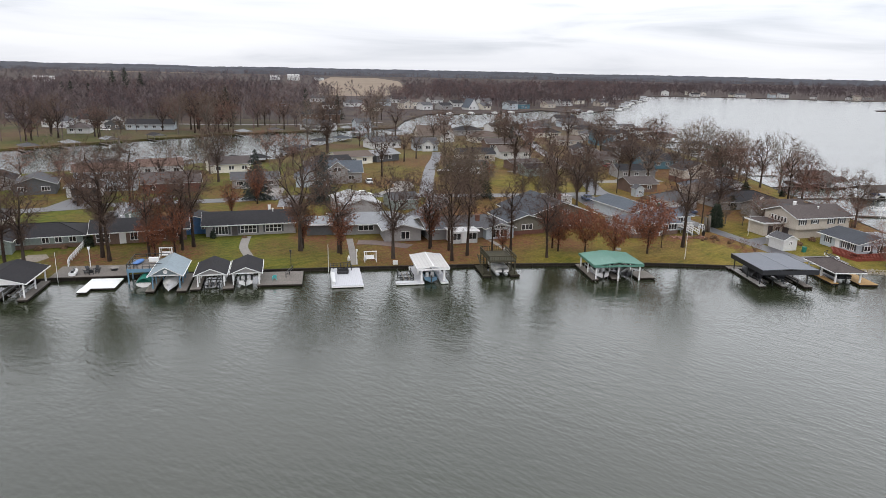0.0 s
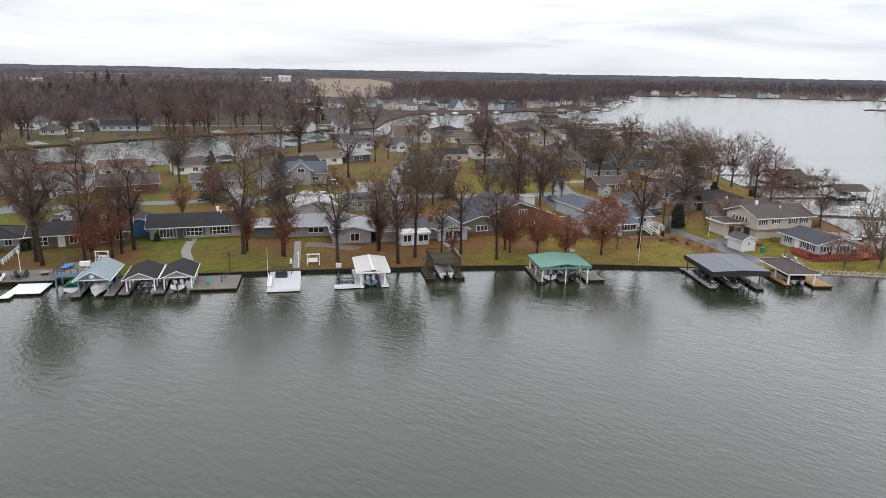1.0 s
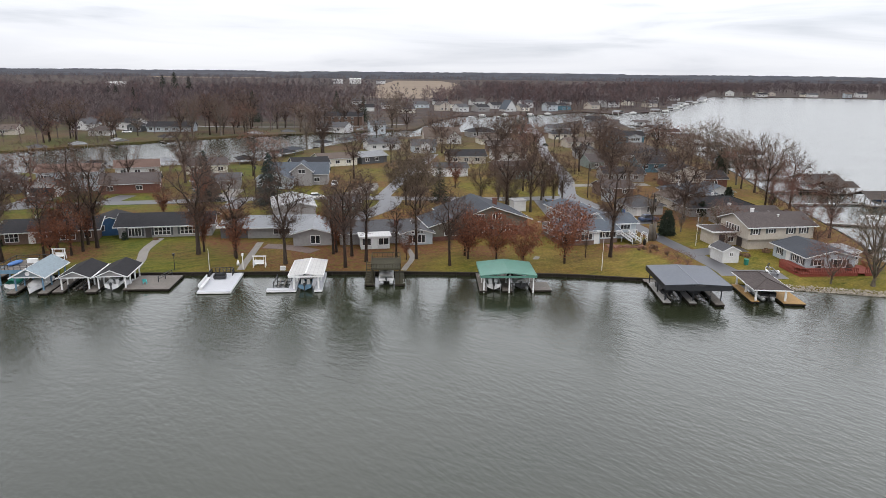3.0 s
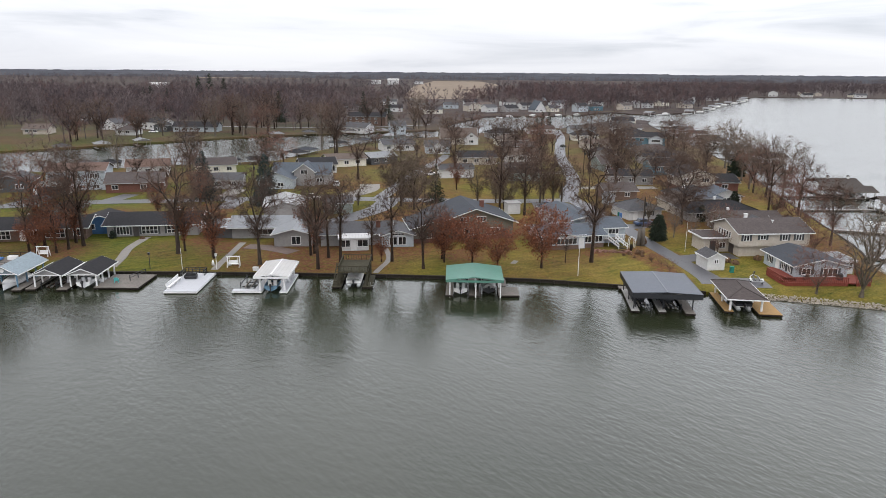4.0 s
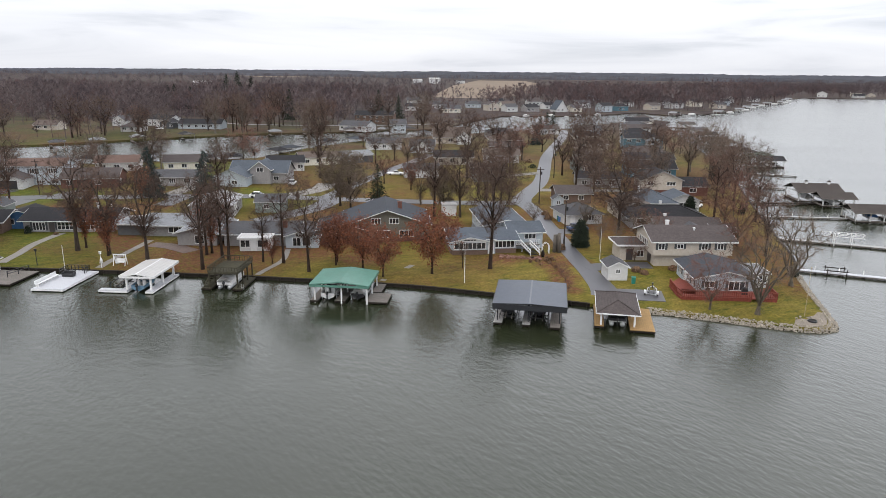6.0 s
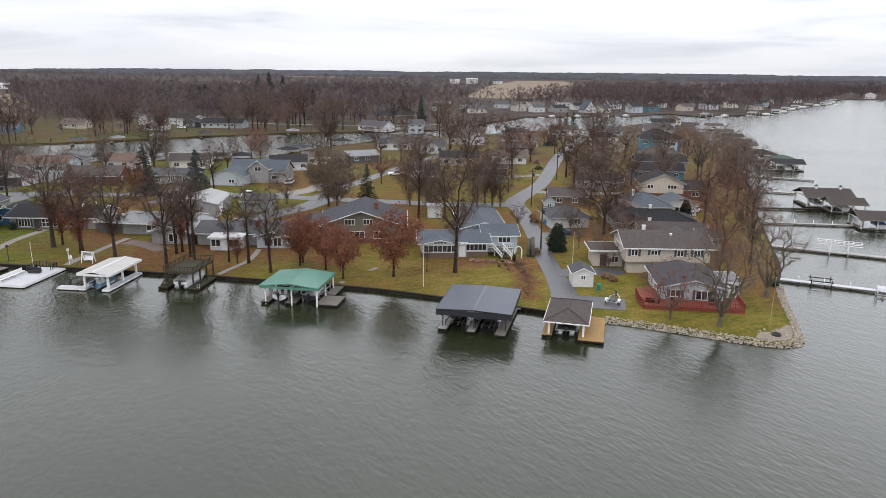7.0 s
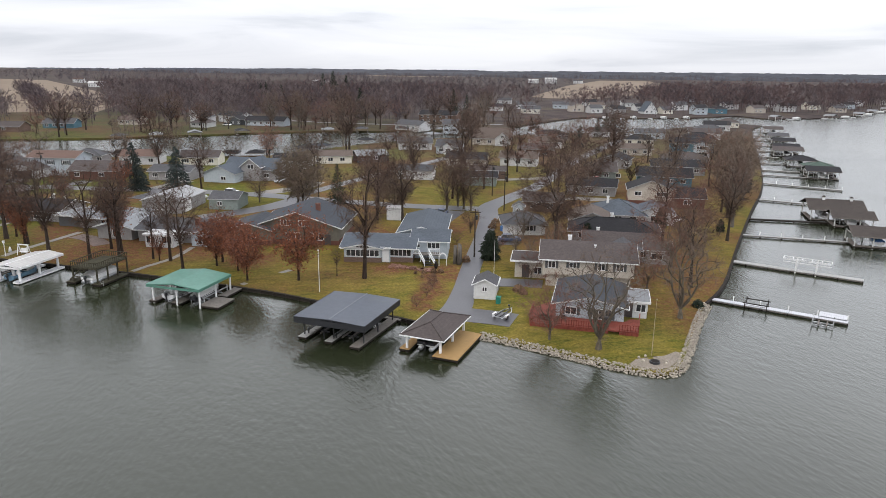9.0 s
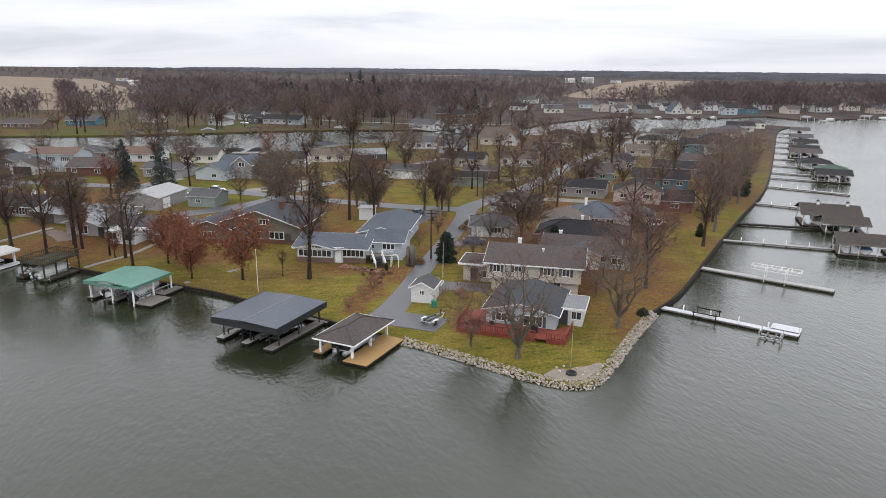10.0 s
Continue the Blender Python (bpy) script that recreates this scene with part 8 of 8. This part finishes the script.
part("hoop", Mesh().tube([(-0.65, 0.5, 0), (-0.65, 0.5, 1.5), (-0.46, 0.5, 2.0), (0, 0.5, 2.25), (0.46, 0.5, 2.0), (0.65, 0.5, 1.5), (0.65, 0.5, 0)], [0.06] * 7, 5), M_WHITE, ar)
for q in range(5):
    part("rung", Mesh().bar((-0.65, 0, 0.3 + q * 0.35), (-0.65, 0.5, 0.3 + q * 0.35), 0.05).bar((0.65, 0, 0.3 + q * 0.35), (0.65, 0.5, 0.3 + q * 0.35), 0.05), M_WHITE, ar)
whole("planter_barrel", Mesh().tube([(0, 0, 0), (0, 0, 0.5), (0, 0, 0.9), (0, 0, 1.3)], [0.24, 0.34, 0.3, 0.14], 10), M_BULK, "dark stacked barrel planter by a stair", "planter", 69.3, 142.4, G, smooth=True)
for x, y, h in ((71.4, 146.4, 3.4), (72.2, 146.2, 3.8), (71.9, 147.6, 3.2)):
    whole("tree_stump", Mesh().tube([(0, 0, -0.1), (0.02, 0, h * 0.5), (0, 0.03, h)], [0.42, 0.34, 0.32], 8), M_BARK_PALE, "tall sawn-off tree stump by the lane", "stump", x, y, G, smooth=True)
# stone terrace, beds and small plants beside the lane
rt = random.Random(23)
for i in range(34):
    x, y = 61.5 + rt.uniform(0, 7.5), 139.6 + rt.uniform(0, 1.6) + 0.1 * i % 0.6
    s = rt.uniform(0.3, 0.6)
    whole("terrace_stone", Mesh().box(0, 0, 0.12, s * 1.6, s, 0.3), surface("red_sandstone", (0.22, 0.12, 0.09), 0.9, 0.25) if i == 0 else bpy.data.materials["red_sandstone"], "reddish terrace stone before the white house", "stone", x, y, G, rt.uniform(0, 180), "terrace stones")
SHRUBS = ((70.6, 138, 0.4, 0.5), (71.8, 135.6, 0.3, 0.4), (70.0, 139.6, 0.5, 0.9), (71.0, 140.4, 0.5, 0.7), (69.0, 136.8, 0.3, 0.4), (72.8, 148.5, 0.8, 1.2), (68.4, 139.0, 0.4, 0.6), (67.2, 138.2, 0.3, 0.4), (103.9, 138, 0.9, 0.9), (86.8, 134.6, 0.7, 0.8), (85.6, 136.0, 0.9, 1.0), (69.6, 176, 1.0, 1.2), (68.8, 181, 1.0, 1.1), (72, 186.5, 0.9, 1.0), (112.2, 139.2, 0.95, 1.1), (92.0, 138.2, 0.8, 0.9))
MORE_SHRUBS = ((-57.9, 132.4, 1.0, 2.2), (-36.2, 139.4, 0.7, 1.8), (33, 146, 0.7, 0.8), (37, 147, 0.7, 0.8), (44, 150, 0.8, 0.8), (-30, 139.6, 0.5, 0.5), (-62, 131, 0.8, 0.8), (-66, 129.6, 0.8, 0.8), (100, 156, 1.0, 1.2), (104, 190, 0.9, 1.0), (110, 206, 1.0, 1.1), (62.5, 262, 1.6, 1.4), (60.5, 276, 1.4, 1.3), (70.5, 330, 1.6, 1.4))
for i, (x, y, r, h) in enumerate(SHRUBS + MORE_SHRUBS):
    evergreen = i in (14, 16, 17, 27, 29)
    s = shrub(300 + i, r, h, M_NEEDLE_DARK if evergreen else M_SHRUB, "clipped dark evergreen bush" if evergreen else "brown winter shrub in a bed", 320)
    s.matrix_basis = pose(x, y, lie(x, y))

for x, y, s in ((73.4, 127.8, 0.27), (72.8, 131.6, 0.24), (73.8, 122.8, 0.2), (71.6, 134.2, 0.2), (76.2, 158, 0.35), (67.0, 160, 0.3)):
    sapling = copy_thing(REDTREE, pose(x, y, lie(x, y), 0, 0, 60 * x) @ Matrix.Diagonal((s, s, s, 1)))
    tagged(sapling, "small bare ornamental sapling beside the lane")

# boat trailer on the apron
tl = thing("boat_trailer", "empty galvanised boat trailer with white fenders", "trailer", 86.3, 121.6, G + 0.05, -10)
part("frame", Mesh().bar((-0.7, 0, 0.5), (-0.7, 3.2, 0.5), 0.12).bar((0.7, 0, 0.5), (0.7, 3.2, 0.5), 0.12).bar((-0.7, 3.2, 0.5), (0, 4.8, 0.5), 0.12).bar((0.7, 3.2, 0.5), (0, 4.8, 0.5), 0.12).bar((-0.7, 0.3, 0.5), (0.7, 0.3, 0.5), 0.1).bar((-0.7, 2.0, 0.5), (0.7, 2.0, 0.5), 0.1), M_ALU, tl)
for sx in (-0.35, 0.35):
    part("bunk", Mesh().box(sx, 1.7, 0.72, 0.18, 3.0, 0.12), M_BLACK, tl)
for sx in (-0.95, 0.95):
    part("wheel", Mesh().tube([(sx - 0.1, 1.2, 0.3), (sx + 0.1, 1.2, 0.3)], [0.3, 0.3], 12), M_BLACK, tl)
    part("fender", Mesh().box(sx, 1.2, 0.68, 0.3, 0.9, 0.07).box(sx, 0.72, 0.55, 0.3, 0.07, 0.26).box(sx, 1.68, 0.55, 0.3, 0.07, 0.26), M_WHITE, tl)
part("winch", Mesh().bar((0, 3.9, 0.5), (0, 3.9, 1.2), 0.12).box(0, 3.85, 1.2, 0.25, 0.25, 0.2).tube([(0, 4.8, 0.05), (0, 4.8, 0.8)], [0.06, 0.06], 6), M_BLACK, tl)


def car(label, x, y, rz, mat, l=4.6, w=1.85, truck=False):
    """A parked car: body, cabin, windows and four wheels; nose towards its own +x."""
    top = thing("car", label, "car", x, y, G + 0.04, rz)
    part("body", loft([[(px, -w / 2, 0.35), (px, -w / 2 + 0.02, top_z - 0.15), (px, -w / 2 + 0.18, top_z), (px, w / 2 - 0.18, top_z), (px, w / 2 - 0.02, top_z - 0.15), (px, w / 2, 0.35)] for px, top_z in ((0, 0.75), (0.15, 0.95), (l * 0.7, 0.98), (l * 0.95, 0.86), (l, 0.65))]), mat, top)
    a, b = (l * 0.38, l * 0.7) if truck else (l * 0.12, l * 0.74)
    part("cabin", loft([[(px, -w / 2 + 0.1, 0.95), (px, -w / 2 + 0.22, z), (px, w / 2 - 0.22, z), (px, w / 2 - 0.1, 0.95)] for px, z in ((a, 1.0), (a + 0.35, 1.5), (b - 0.8, 1.52), (b, 1.0))]), M_GLASS, top)
    part("roof", Mesh().box((a + b) / 2 - 0.15, 0, 1.53, (b - a) * 0.55, w - 0.45, 0.06), mat, top)
    for px in (l * 0.18, l * 0.8):
        for py in (-w / 2 + 0.1, w / 2 - 0.1):
            part("wheel", Mesh().tube([(px, py - 0.12, 0.32), (px, py + 0.12, 0.32)], [0.33, 0.33], 12), M_BLACK, top)
    return top


PAINTS = [surface("silver_car_paint", (0.45, 0.46, 0.47), 0.3, 0.05), surface("dark_blue_car_paint", (0.03, 0.05, 0.1), 0.3, 0.1), surface("white_car_paint", (0.75, 0.75, 0.75), 0.3, 0.04), surface("red_car_paint", (0.35, 0.03, 0.025), 0.3, 0.1), surface("black_car_paint", (0.02, 0.02, 0.022), 0.3, 0.1)]
for x, y, r, p, lab, truck in ((16.5, 234, 10, 2, "white pickup truck on a side lane", True), (-13.5, 178, 15, 0, "silver car by a metal garage", False), (-9.5, 187, 8, 2, "white car parked on the street", False), (74.0, 165.0, 20, 1, "dark blue car beside the lane", False), (82, 247, 100, 3, "red pickup truck under trees", True), (92.5, 183, 10, 0, "silver car by a lakeside house", False),
                               (-63, 156, 100, 4, "dark car behind a ranch house", False), (-78, 174, 95, 4, "black car on a drive", False), (57, 166, 95, 0, "silver car behind a white house", False), (55, 182, 95, 1, "dark car on a wide drive", False), (105.5, 196, 60, 2, "white van by the lakeside row", False), (-148, 366, 10, 2, "white car beyond the canal", False), (48, 240.5, 30, 4, "dark car near a garage", False), (-6, 207, 100, 0, "silver car on a pale drive", False)):
    car(lab, x, y, r, PAINTS[p], 5.4 if truck else 4.6, truck=truck)
for x, y, c in ((72.2, 174.2, M_TARPBLUE), (72.0, 175.4, M_TEAL), (84.4, 128.9, M_TEAL)):
    b = thing("wheelie_bin", "plastic wheelie bin beside the lane", "bin", x, y, G)
    part("body", Mesh().prism([(-0.3, -0.35), (0.3, -0.35), (0.3, 0.35), (-0.3, 0.35)], 0, 1.0), c, b)
    part("lid", Mesh().box(0, 0.02, 1.04, 0.68, 0.8, 0.08), c, b)
for x, y, h in ((66.9, 195.2, 9.5), (73.2, 152, 9.0), (58.6, 213, 9.0), (70.2, 240, 9.0), (-24, 188.5, 9.5), (16, 193.5, 9.5), (-66, 179, 9.5), (69.5, 290, 9)):
    up = thing("utility_pole", "wooden utility pole with a crossarm", "pole", x, y, G)
    part("shaft", Mesh().tube([(0, 0, -0.2), (0, 0, h)], [0.16, 0.11], 7), M_BARK, up)
    part("crossarm", Mesh().box(0, 0, h - 0.6, 2.0, 0.1, 0.12, 20), M_BARK, up)
    part("transformer", Mesh().tube([(0.3, 0, h - 1.9), (0.3, 0, h - 1.1)], [0.22, 0.22], 8), M_DARKGREY, up)
whole("picnic_table", Mesh().box(0, 0, 0.74, 1.8, 0.75, 0.06).box(0, 0.65, 0.45, 1.8, 0.28, 0.05).box(0, -0.65, 0.45, 1.8, 0.28, 0.05).box(-0.6, 0, 0.37, 0.1, 1.4, 0.74).box(0.6, 0, 0.37, 0.1, 1.4, 0.74), M_PLANK, "weathered picnic table near a canal dock", "table", -66, 206, G, 20)
